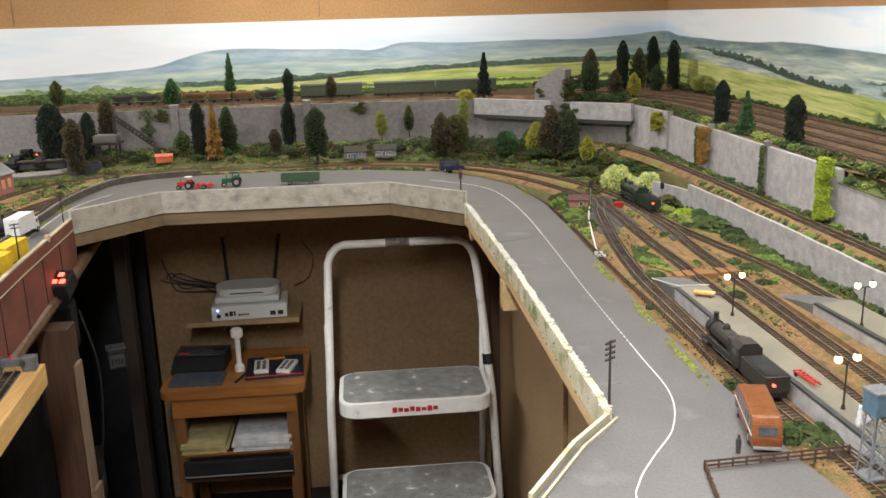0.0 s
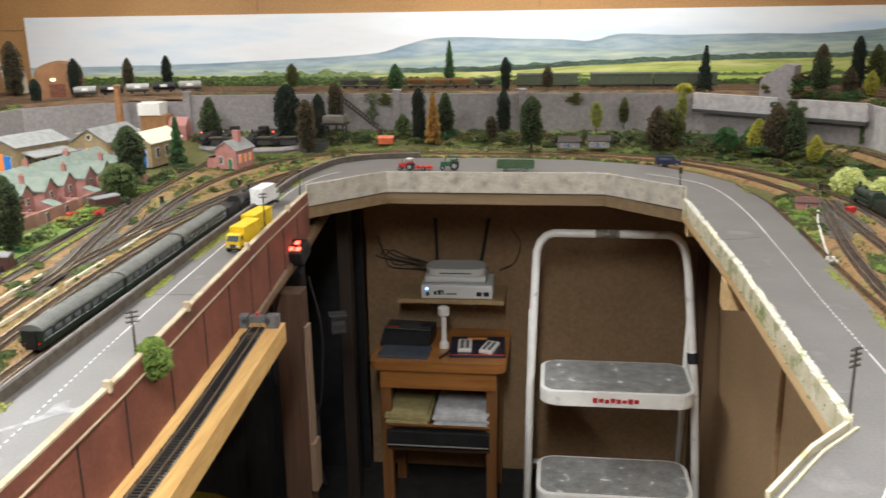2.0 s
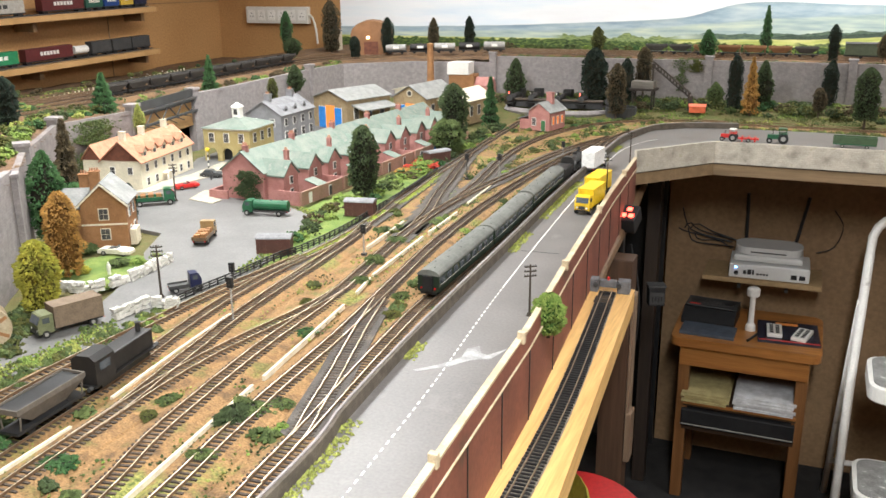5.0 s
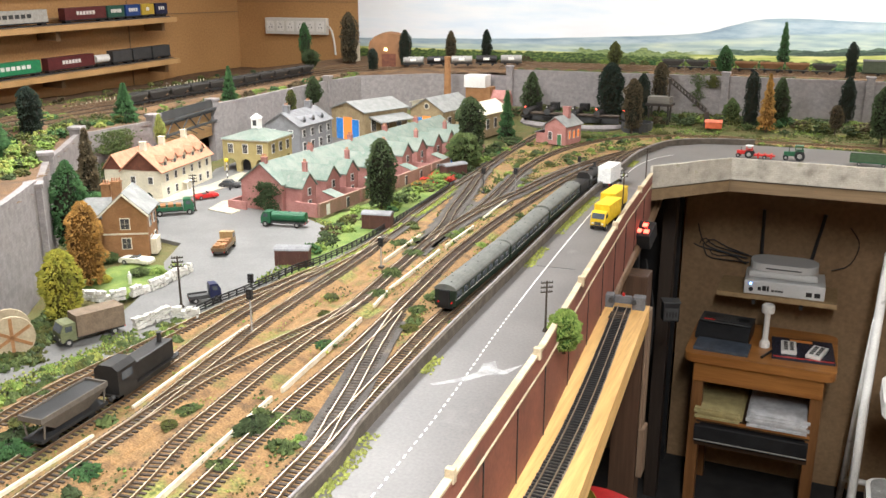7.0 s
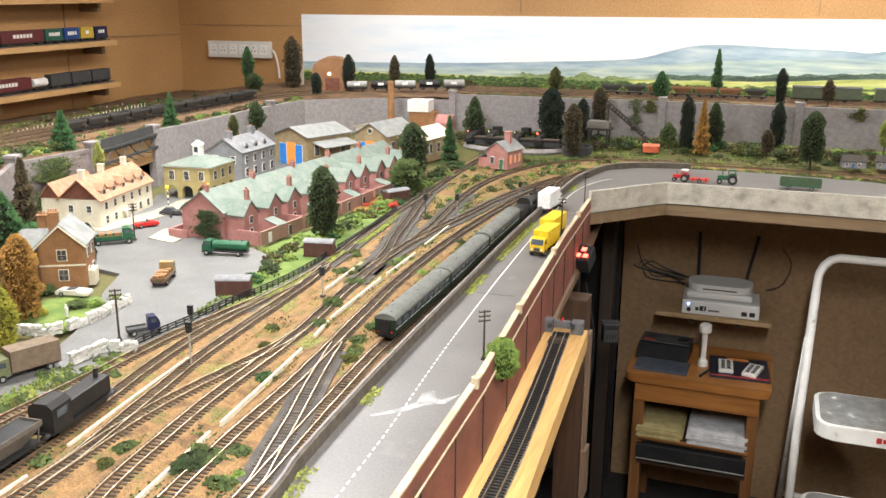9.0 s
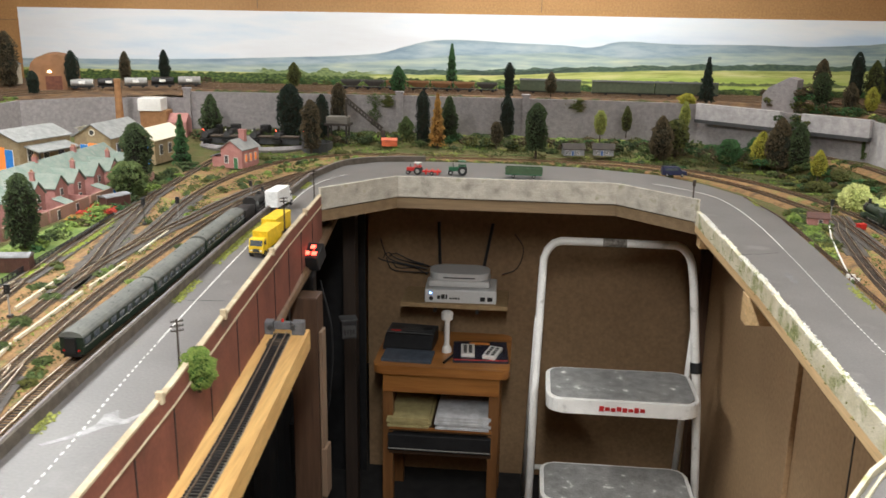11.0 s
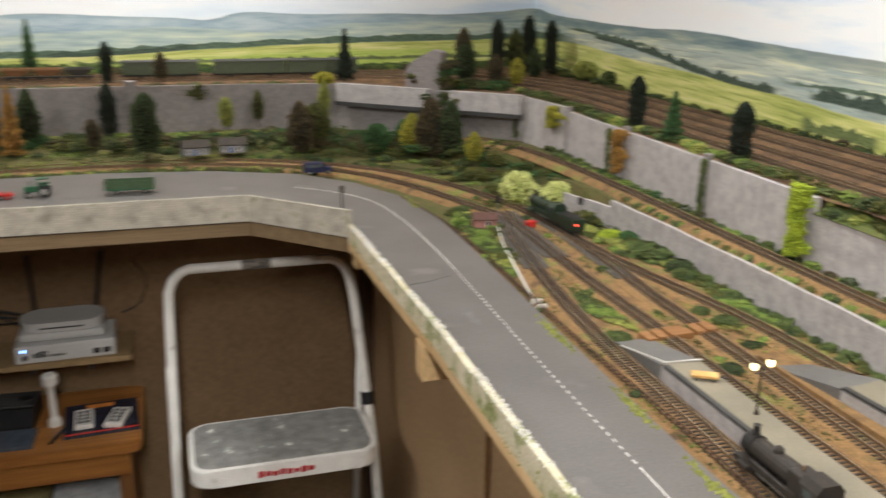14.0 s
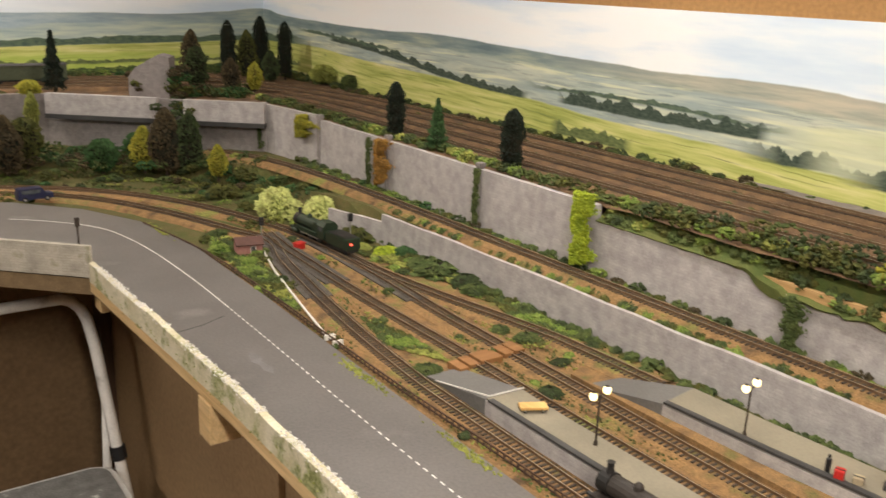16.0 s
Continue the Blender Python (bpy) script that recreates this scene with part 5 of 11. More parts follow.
M_REDBRICK = masonry("red_model_brick", (0.42, 0.205, 0.180), (0.34, 0.155, 0.135), (0.75, 0.62, 0.58), 0.0030, 0.0011, wash=50)
M_YARDBRICK = masonry("mossy_yard_brick", (0.36, 0.21, 0.165), (0.27, 0.17, 0.12), (0.75, 0.62, 0.58), 0.0030, 0.0011, wash=28)
M_BROWNBRICK = masonry("brown_model_brick", (0.33, 0.17, 0.075), (0.26, 0.13, 0.055), (0.7, 0.62, 0.5), 0.0030, 0.0011, wash=50)
M_TANSTONE = masonry("tan_model_stone", (0.34, 0.26, 0.15), (0.27, 0.20, 0.115), (0.75, 0.7, 0.6), 0.0045, 0.0018, wash=50)
M_YELSTONE = masonry("yellow_model_stone", (0.42, 0.345, 0.16), (0.35, 0.285, 0.125), (0.75, 0.72, 0.5), 0.0045, 0.0018, wash=40)
M_RUSSET = material("russet_hung_tiles", (0.16, 0.06, 0.035), (0.115, 0.042, 0.026), scale=90, rough=0.8, bump=0.3, fine=500)
M_PAVING = material("cream_paving", (0.36, 0.33, 0.26), (0.29, 0.265, 0.21), scale=50, rough=0.8, bump=0.1)
M_RENDER = material("cream_render", (0.66, 0.60, 0.46), (0.58, 0.53, 0.41), scale=60, rough=0.8, bump=0.1)
M_PANE = material("dark_window_pane", (0.05, 0.05, 0.055), (0.09, 0.085, 0.08), scale=200, rough=0.15, bump=0.0)
# orange panes and doorways, given a faint glow with no lamp behind
M_ORANGEPANE = glow("orange_glow_pane", (0.85, 0.26, 0.05), 0.22)
M_BLUEDOOR = material("bright_blue_door", (0.04, 0.22, 0.62), (0.03, 0.18, 0.52), scale=80, rough=0.5, bump=0.05)
M_GREYSTONE = masonry("slate_grey_stone", (0.26, 0.26, 0.27), (0.21, 0.21, 0.22), (0.7, 0.7, 0.7), 0.004, 0.0016, wash=50)


def window(parent, x, z, w, h, y, bars=1, pane=None, frame=None):
    """A sash window on a wall that looks to -y at y."""
    fr = part("window_frame", B(x - w / 2 - 0.0012, y - 0.0016, z - 0.0012, x + w / 2 + 0.0012, y + 0.001, z + h + 0.0012), frame or M_WHITE, parent)
    k = bars + 1
    for i in range(k):
        for j in range(2):
            a, b = x - w / 2 + w * i / k + 0.0003, x - w / 2 + w * (i + 1) / k - 0.0003
            c, d = z + h * j / 2 + 0.0003, z + h * (j + 1) / 2 - 0.0003
            part("pane", B(a, y - 0.0020, c, b, y - 0.0010, d), pane or M_PANE, fr)
    return fr


def side_windows(parent, places, z, w, h, rot, dist, **k):
    """Windows on a wall that stands dist out from the middle and looks along -y after a turn of rot degrees."""
    for x in places:
        fr = window(parent, x, z, w, h, -dist, **k)
        fr.matrix_local = pose(0, 0, 0, rz=rot)


def door(parent, x, z, w, h, y, mat, rot=0):
    d = part("door", B(x - w / 2, y - 0.0014, z, x + w / 2, y + 0.0008, z + h), mat, parent)
    part("door_frame", B(x - w / 2 - 0.001, y - 0.0008, z, x + w / 2 + 0.001, y + 0.0006, z + h + 0.001), M_WHITE, d)
    d.matrix_local = pose(0, 0, 0, rz=rot)
    return d


def chimney(parent, x, y, z0, h, mat, w=0.012, pots=2):
    c = part("chimney", B(x - w / 2, y - w * 0.35, z0, x + w / 2, y + w * 0.35, z0 + h, 0.0006), mat, parent)
    part("chimney_cap", B(x - w * 0.58, y - w * 0.42, z0 + h, x + w * 0.58, y + w * 0.42, z0 + h + 0.0018), mat, c)
    for i in range(pots):
        part("pot", lathe(bmesh.new(), [(0.0017, 0), (0.0014, 0.006), (0.0018, 0.0065)], (x + (i - (pots - 1) / 2) * 0.0045, y, z0 + h + 0.0018), 8), M_TILEROOF, c)
    return c


def gable_roof(w, d, z, ridge, over=0.004, thick=0.0025, along="y"):
    """Two thick slopes. The ridge runs along y over w (x) by d (y)."""
    bm = bmesh.new()
    hw, hd = w / 2 + over, d / 2 + over
    drop = (ridge - z) * over / (w / 2)
    prof = [(-hw, z - drop), (0, ridge), (hw, z - drop), (hw, z - drop + thick), (0, ridge + thick * 1.3), (-hw, z - drop + thick)]
    side_prism(bm, prof, -hd, hd, axis=1)
    return bm


def gable_walls(w, d, z, ridge):
    return side_prism(bmesh.new(), [(-w / 2, 0), (w / 2, 0), (w / 2, z), (0, ridge), (-w / 2, z)], -d / 2, d / 2, axis=1)


def hip_roof(w, d, z, top, over=0.005, ridge=0.3):
    bm = bmesh.new()
    hw, hd, r = w / 2 + over, d / 2 + over, ridge * d / 2
    a = [bm.verts.new(p) for p in ((-hw, -hd, z), (hw, -hd, z), (hw, hd, z), (-hw, hd, z))]
    b = [bm.verts.new((0, -r, top)), bm.verts.new((0, r, top))]
    bm.faces.new(a[::-1])
    for q in ((a[0], a[1], b[0]), (a[1], a[2], b[1], b[0]), (a[2], a[3], b[1]), (a[3], a[0], b[0], b[1])):
        bm.faces.new(q)
    return bm


GZ = 1.13

# brick cottage with a gable to the yard
def cottage():
    t = thing("cottage", "brown brick cottage with pale quoins and grey slate roof", "house", "town houses", m=pose(-1.245, 1.262, GZ, rz=30))
    w, d, e, r = 0.080, 0.085, 0.086, 0.122
    part("wall", gable_walls(w, d, e, r), M_BROWNBRICK, t)
    part("roof", gable_roof(w, d, e, r, 0.006), M_GREYROOF, t)
    wing = part("wing", B(-0.085, -0.018, 0, -0.040, 0.050, 0.076), M_BROWNBRICK, t)
    part("wing_roof", side_prism(bmesh.new(), [(-0.024, 0.070), (0.016, 0.100), (0.056, 0.070), (0.056, 0.073), (0.016, 0.103), (-0.024, 0.073)], -0.090, -0.02), M_GREYROOF, wing)
    for z in (0.016, 0.054):
        window(t, 0.0, z, 0.016, 0.020, -d / 2, frame=M_RENDER)
        side_windows(t, (-0.018, 0.018), z, 0.012, 0.018, 90, w / 2)
    part("string_course", B(-w / 2 - 0.001, -d / 2 - 0.0012, 0.043, w / 2 + 0.001, -d / 2, 0.046), M_RENDER, t)
    for s in (-1, 1):
        part("bargeboard", side_prism(bmesh.new(), [(0, r + 0.001), (s * (w / 2 + 0.007), e - 0.006), (s * (w / 2 + 0.007), e - 0.010), (0, r - 0.003)], -d / 2 - 0.008, -d / 2 - 0.0062, axis=1), M_RENDER, t)
    part("bay", B(w / 2, -0.03, 0, w / 2 + 0.012, 0.005, 0.03, 0.001), M_RENDER, t)
    chimney(t, -0.022, 0.012, 0.098, 0.035, M_BROWNBRICK, 0.018, 4)
    chimney(t, -0.044, 0.024, 0.086, 0.040, M_BROWNBRICK, 0.018, 3)


cottage()

# white inn with an orange roof and a row of dormers
def inn():
    t = thing("inn", "cream rendered inn with orange tiled roof and dormers", "house", "town houses", m=pose(-1.552, 1.735, GZ, rz=11) @ Matrix.Scale(0.88, 4))
    w, d, e, r = 0.115, 0.29, 0.080, 0.130
    part("wall", gable_walls(w, d, e, r), M_RENDER, t)
    part("roof", gable_roof(w, d, e, r, 0.007), M_TILEROOF, t)
    part("gable_boarding", side_prism(bmesh.new(), [(-w / 2, e), (w / 2, e), (0, r - 0.001)], -d / 2 - 0.0015, -d / 2, axis=1), M_RUSSET, t)
    rear = part("rear_range", side_prism(bmesh.new(), [(-w / 2 - 0.055, 0), (-w / 2, 0), (-w / 2, e), (-w / 2 - 0.027, r - 0.012), (-w / 2 - 0.055, e)], -d / 2, d / 2 - 0.1, axis=1), M_RENDER, t)
    part("rear_gable", side_prism(bmesh.new(), [(-w / 2 - 0.055, e), (-w / 2, e), (-w / 2 - 0.027, r - 0.013)], -d / 2 - 0.0015, -d / 2, axis=1), M_RUSSET, rear)
    part("rear_roof", side_prism(bmesh.new(), [(-w / 2 - 0.061, e - 0.006), (-w / 2 - 0.027, r - 0.012), (-w / 2 + 0.002, e), (-w / 2 + 0.002, e + 0.003), (-w / 2 - 0.027, r - 0.009), (-w / 2 - 0.061, e - 0.003)], -d / 2 - 0.006, d / 2 - 0.1, axis=1), M_TILEROOF, rear)
    for i in range(5):
        y = -0.105 + i * 0.052
        dm = part("dormer", side_prism(bmesh.new(), [(y - 0.012, 0.080), (y + 0.012, 0.080), (y + 0.012, 0.101), (y, 0.114), (y - 0.012, 0.101)], 0.012, 0.050), M_RENDER, t)
        part("dormer_roof", side_prism(bmesh.new(), [(y - 0.016, 0.0975), (y, 0.1145), (y + 0.016, 0.0975), (y + 0.016, 0.100), (y, 0.117), (y - 0.016, 0.100)], 0.008, 0.054), M_TILEROOF, dm)
        part("pane", B(0.0498, y - 0.006, 0.086, 0.0508, y + 0.006, 0.099), M_PANE, dm)
    side_windows(t, [-0.115 + 0.046 * i for i in range(6)], 0.048, 0.013, 0.020, 90, w / 2)
    side_windows(t, [-0.115, -0.069, 0.023, 0.069, 0.115], 0.010, 0.013, 0.020, 90, w / 2)
    side_windows(t, (-0.026, 0.026), 0.044, 0.013, 0.018, 0, d / 2)
    part("porch", B(w / 2, -0.035, 0.024, w / 2 + 0.016, -0.003, 0.028), M_RENDER, t)
    for y in (-0.033, -0.007):
        part("porch_post", B(w / 2 + 0.012, y, 0, w / 2 + 0.015, y + 0.003, 0.024), M_WHITE, t)
    for y in (-0.118, -0.02, 0.105):
        chimney(t, -0.004, y, r - 0.012, 0.034, M_RENDER, 0.016, 0)


inn()

# market hall on arches
def market_hall():
    t = thing("market_hall", "yellow stone market hall on arches with white cupola", "hall", "town houses", m=pose(-1.500, 2.045, GZ, rz=6) @ Matrix.Scale(0.93, 4))
    w, d, e, top = 0.150, 0.150, 0.098, 0.124
    part("wall", B(-w / 2, -d / 2, 0.042, w / 2, d / 2, e), M_YELSTONE, t)
    part("core", B(-w / 2 + 0.03, -d / 2 + 0.03, 0, w / 2 - 0.03, d / 2 - 0.03, 0.042), M_DKGREY, t)
    def arcade(rot, n, half, dist):
        for i in range(n):
            c = -half + (2 * half) * (i + 0.5) / n
            ow = half / n * 0.68
            prof = [(c - half / n, 0), (c - ow, 0), (c - ow, 0.024)] + [(c - ow * math.cos(a), 0.024 + ow * math.sin(a)) for a in (0.5, 1.0, 1.57, 2.14, 2.64)] + [(c + ow, 0.024), (c + ow, 0), (c + half / n, 0), (c + half / n, 0.042), (c - half / n, 0.042)]
            a = part("arch", side_prism(bmesh.new(), prof, -dist, -dist + 0.012, axis=1), M_YELSTONE, t)
            a.matrix_local = pose(0, 0, 0, rz=rot)
    arcade(0, 3, w / 2, d / 2), arcade(90, 3, d / 2, w / 2)
    part("roof", hip_roof(w, d, e, top, 0.007, 0.12), M_GREENROOF, t)
    part("cornice", B(-w / 2 - 0.003, -d / 2 - 0.003, e - 0.004, w / 2 + 0.003, d / 2 + 0.003, e), M_WHITE, t)
    for x in (-0.048, 0.0, 0.048):
        window(t, x, 0.058, 0.016, 0.026, -d / 2, bars=2)
    side_windows(t, (-0.045, 0.0, 0.045), 0.058, 0.016, 0.026, 90, w / 2, bars=2)
    c = part("cupola", B(-0.012, -0.012, 0.112, 0.012, 0.012, 0.152, 0.001), M_WHITE, t)
    part("cupola_roof", hip_roof(0.026, 0.026, 0.152, 0.166, 0.002, 0.0), M_WHITE, c)
    part("louvre", B(-0.006, -0.0128, 0.130, 0.006, -0.0118, 0.146), M_DKGREY, c)


market_hall()


def grey_house():
    t = thing("grey_house", "slate-grey stone house with white windows and dormers", "house", "town houses", m=pose(-1.555, 2.345, GZ, rz=2))
    w, d, e, r = 0.12, 0.20, 0.088, 0.125
    part("wall", gable_walls(w, d, e, r), M_GREYSTONE, t)
    part("roof", gable_roof(w, d, e, r, 0.005), M_SLATE, t)
    side_windows(t, [-0.075 + 0.05 * i for i in range(4)], 0.054, 0.014, 0.022, 90, w / 2)
    side_windows(t, [-0.075 + 0.05 * i for i in range(4)], 0.014, 0.016, 0.024, 90, w / 2)
    side_windows(t, (-0.03, 0.03), 0.054, 0.014, 0.022, 0, d / 2)
    for y in (-0.055, 0.0, 0.055):
        dm = part("dormer", side_prism(bmesh.new(), [(y - 0.010, 0.088), (y + 0.010, 0.088), (y + 0.010, 0.104), (y, 0.114), (y - 0.010, 0.104)], 0.02, 0.052), M_GREYSTONE, t)
        part("pane", B(0.0518, y - 0.006, 0.090, 0.0530, y + 0.006, 0.103), M_PANE, dm)
    chimney(t, 0, -0.07, 0.115, 0.03, M_GREYSTONE, 0.02, 3), chimney(t, 0, 0.06, 0.115, 0.03, M_GREYSTONE, 0.02, 3)


grey_house()


# row of red brick terraces with rear gables and yards
def terrace_house(i, n):
    t = thing("terrace_house", "red brick terraced house with weathered green roof", "house", "terraced houses")
    w, d, e, r = 0.115, 0.172, 0.066, 0.108
    part("wall", gable_walls(w, d, e, r), M_REDBRICK, t)
    part("roof", gable_roof(w, d, e, r, 0.004), M_GREENROOF, t)
    wing_y = (-0.048, 0.048)
    for y in wing_y:
        g = part("gable_wing", side_prism(bmesh.new(), [(y - 0.027, 0), (y + 0.027, 0), (y + 0.027, 0.060), (y, 0.088), (y - 0.027, 0.060)], 0.03, 0.104), M_REDBRICK, t)
        part("wing_roof", side_prism(bmesh.new(), [(y - 0.030, 0.0575), (y, 0.0885), (y + 0.030, 0.0575), (y + 0.030, 0.061), (y, 0.092), (y - 0.030, 0.061)], 0.0, 0.108), M_GREENROOF, g)
        for z in (0.012, 0.040):
            fr = window(g, y, z, 0.010, 0.016, -0.104)
            fr.matrix_local = pose(0, 0, 0, rz=90)
    side_windows(t, (-0.006, 0.010), 0.040, 0.009, 0.015, 90, w / 2)
    side_windows(t, (0.0,), 0.010, 0.009, 0.018, 90, w / 2)
    door(t, 0.018, 0.0, 0.009, 0.024, -w / 2, M_BLUEDOOR if i % 2 else M_DKGREY, 90)
    chimney(t, 0.0, -0.07, r - 0.010, 0.022, M_REDBRICK, 0.013, 3)
    chimney(t, 0.060, 0.0, 0.070, 0.032, M_REDBRICK, 0.011, 2)
    # back yard walls
    part("yard_wall", B(0.150, -d / 2 + 0.003, 0, 0.155, d / 2 - 0.003, 0.031), M_YARDBRICK, t)
    for yy in (-0.05, 0.03):
        door(t, yy, 0.002, 0.010, 0.022, -0.1555, M_BLUEDOOR if i == 3 and yy > 0 else M_WHITE if i == 0 and yy < 0 else M_DKGREY, 90)
    part("yard_wall", B(0.092, -d / 2 + 0.001, 0, 0.150, -d / 2 + 0.005, 0.031), M_REDBRICK, t)
    part("outhouse", side_prism(bmesh.new(), [(0.118, 0), (0.150, 0), (0.150, 0.030), (0.118, 0.040)], -0.012, 0.020, axis=1), M_REDBRICK, t)
    part("outhouse_roof", side_prism(bmesh.new(), [(0.115, 0.0412), (0.153, 0.0295), (0.153, 0.0315), (0.115, 0.0432)], -0.014, 0.022, axis=1), M_GREENROOF, t)
    return t


for i in range(5):
    s = i / 4
    h = terrace_house(i, 5)
    h.matrix_world = pose(-1.195 + 0.045 * s, 1.715 + 0.176 * i, GZ, rz=-3.5)
garden = thing("garden_wall", "low red brick garden wall with pale pavement", "garden wall")
part("panel", B(-1.285, 1.615, 1.128, -1.235, 1.620, 1.150), M_REDBRICK, garden)
part("panel", B(-1.285, 1.62, 1.128, -1.280, 1.70, 1.150), M_REDBRICK, garden)
part("paving", prism(bmesh.new(), [(-1.335, 1.66), (-1.315, 1.58), (-1.24, 1.565), (-1.24, 1.60), (-1.29, 1.62), (-1.30, 1.74)], 1.1285, 1.1335), M_PAVING, garden)


def goods_shed(x, y, rz, w, d, e, r, wall, roof, label, doors=2, rose=False, canopy=False):
    t = thing("goods_shed", label, "railway shed", "railway sheds", m=pose(x, y, GZ, rz=rz))
    part("wall", gable_walls(w, d, e, r), wall, t)
    part("roof", gable_roof(w, d, e, r, 0.007), roof, t)
    dw = w * 0.20
    opening = part("doorway", B(-w * 0.13, -d / 2 - 0.0012, 0, w * 0.13, -d / 2 + 0.001, e * 0.78), M_ORANGEPANE, t, "orange doorway with a faint added glow")
    for s in (-1, 1):
        door(t, s * w * 0.24, 0, dw, e * 0.72, -d / 2 - 0.001, M_BLUEDOOR)
    if rose:
        p = part("rose_window", lathe(bmesh.new(), [(0.011, 0), (0.011, 0.002)], (0, 0, 0), 14), M_RENDER, t)
        p.matrix_local = pose(0, -d / 2, e + (r - e) * 0.35, rx=90)
        q = part("rose_pane", lathe(bmesh.new(), [(0.008, 0), (0.008, 0.0026)], (0, 0, 0), 14), M_PANE, t)
        q.matrix_local = pose(0, -d / 2, e + (r - e) * 0.35, rx=90)
    side_windows(t, [(-0.3 + 0.3 * i) * d for i in range(3)], e * 0.35, d * 0.1, e * 0.4, 90, w / 2, bars=2)
    if canopy:
        part("canopy", side_prism(bmesh.new(), [(w / 2, e * 0.80), (w / 2 + 0.06, e * 0.66), (w / 2 + 0.06, e * 0.70), (w / 2, e * 0.85)], -d * 0.4, d * 0.4, axis=1), M_GREYROOF, t)
        for yy in (-d * 0.38, 0, d * 0.38):
            part("canopy_post", B(w / 2 + 0.055, yy - 0.002, 0, w / 2 + 0.058, yy + 0.002, e * 0.67), M_DKGREY, t)
    return t


goods_shed(-1.475, 2.66, -18, 0.16, 0.20, 0.098, 0.125, M_TANSTONE, M_GREYROOF, "tan stone goods shed with open blue doors", canopy=True)
goods_shed(-1.275, 2.82, -8, 0.13, 0.20, 0.092, 0.130, M_TANSTONE, M_GREYROOF, "tan engine shed with round window and blue doors", rose=True)
goods_shed(-1.145, 2.865, -8, 0.105, 0.18, 0.080, 0.110, M_TANSTONE, M_RENDER, "lower tan engine shed with round window", rose=True)
goods_shed(-1.36, 2.98, -10, 0.14, 0.14, 0.09, 0.105, M_RENDER, M_RENDER, "white-roofed workshop behind the engine sheds")
stack = thing("factory_chimney", "tall round brick factory chimney", "chimney", m=pose(-1.40, 3.155, GZ))
part("shaft", lathe(bmesh.new(), [(0.017, 0), (0.011, 0.225), (0.0125, 0.228), (0.0125, 0.236), (0.010, 0.238)], seg=14), M_BROWNBRICK, stack)
tank = thing("water_tank", "white water tank on a brick tower", "water tower", m=pose(-1.295, 3.235, GZ, rz=5))
part("tower", B(-0.05, -0.035, 0, 0.05, 0.035, 0.12, 0.001), M_BROWNBRICK, tank)
part("tank", B(-0.055, -0.04, 0.12, 0.03, 0.04, 0.165, 0.001), M_WHITE, tank)
part("shed", side_prism(bmesh.new(), [(-0.035, 0), (0.035, 0), (0.035, 0.08), (0, 0.11), (-0.035, 0.08)], 0.05, 0.12), M_REDBRICK, tank)

# little red station house
def station():
    t = thing("station_house", "small red brick station house with grey roof", "house", m=pose(-0.835, 2.80, GZ, rz=-14))
    w, d, e, r = 0.078, 0.10, 0.062, 0.088
    part("wall", gable_walls(w, d, e, r), M_REDBRICK, t)
    part("roof", gable_roof(w, d, e, r, 0.006), M_GREYROOF, t)
    window(t, -0.018, 0.016, 0.013, 0.024, -d / 2)
    door(t, 0.016, 0, 0.014, 0.034, -d / 2, material("green_door", (0.05, 0.14, 0.06), rough=0.5))
    side_windows(t, (-0.028, 0.0, 0.028), 0.02, 0.011, 0.024, 90, w / 2, pane=M_ORANGEPANE)
    lean = part("lean_to", B(-0.075, -0.045, 0, -0.039, 0.0, 0.034), M_REDBRICK, t)
    part("lean_roof", side_prism(bmesh.new(), [(-0.080, 0.032), (-0.038, 0.046), (-0.038, 0.049), (-0.080, 0.035)], -0.049, 0.004, axis=1), M_SLATE, lean)
    chimney(t, 0.006, 0.01, 0.078, 0.038, M_REDBRICK, 0.022, 0)


station()

# turntable pit wall with red lamps
M_REDLAMP = glow("red_lamp", (1.0, 0.07, 0.04), 9.0)
tt = thing("turntable", "dark plate-girder turntable with a low stone wall", "turntable")
part("girder", box(bmesh.new(), -0.17, -0.008, 0.02, 0.17, 0.008, 0.045, 0.001, m=pose(-0.90, 3.14, GZ, rz=3)), M_DKGREY, tt)
part("deck", box(bmesh.new(), -0.17, -0.018, 0.045, 0.17, 0.018, 0.050, 0.001, m=pose(-0.90, 3.14, GZ, rz=3)), M_SLEEPER, tt)
part("pit_wall", tube(bmesh.new(), [(-0.90 + 0.19 * math.cos(a), 3.16 + 0.10 * math.sin(a), GZ + 0.01) for a in [i * math.pi / 12 for i in range(24)]], 0.012, 6, closed=True), M_STONE, tt)
part("tank_wall", lathe(bmesh.new(), [(0.055, 0), (0.055, 0.035), (0.050, 0.035), (0.050, 0.02)], (-0.66, 3.13, GZ), 20), M_DKGREY, tt)
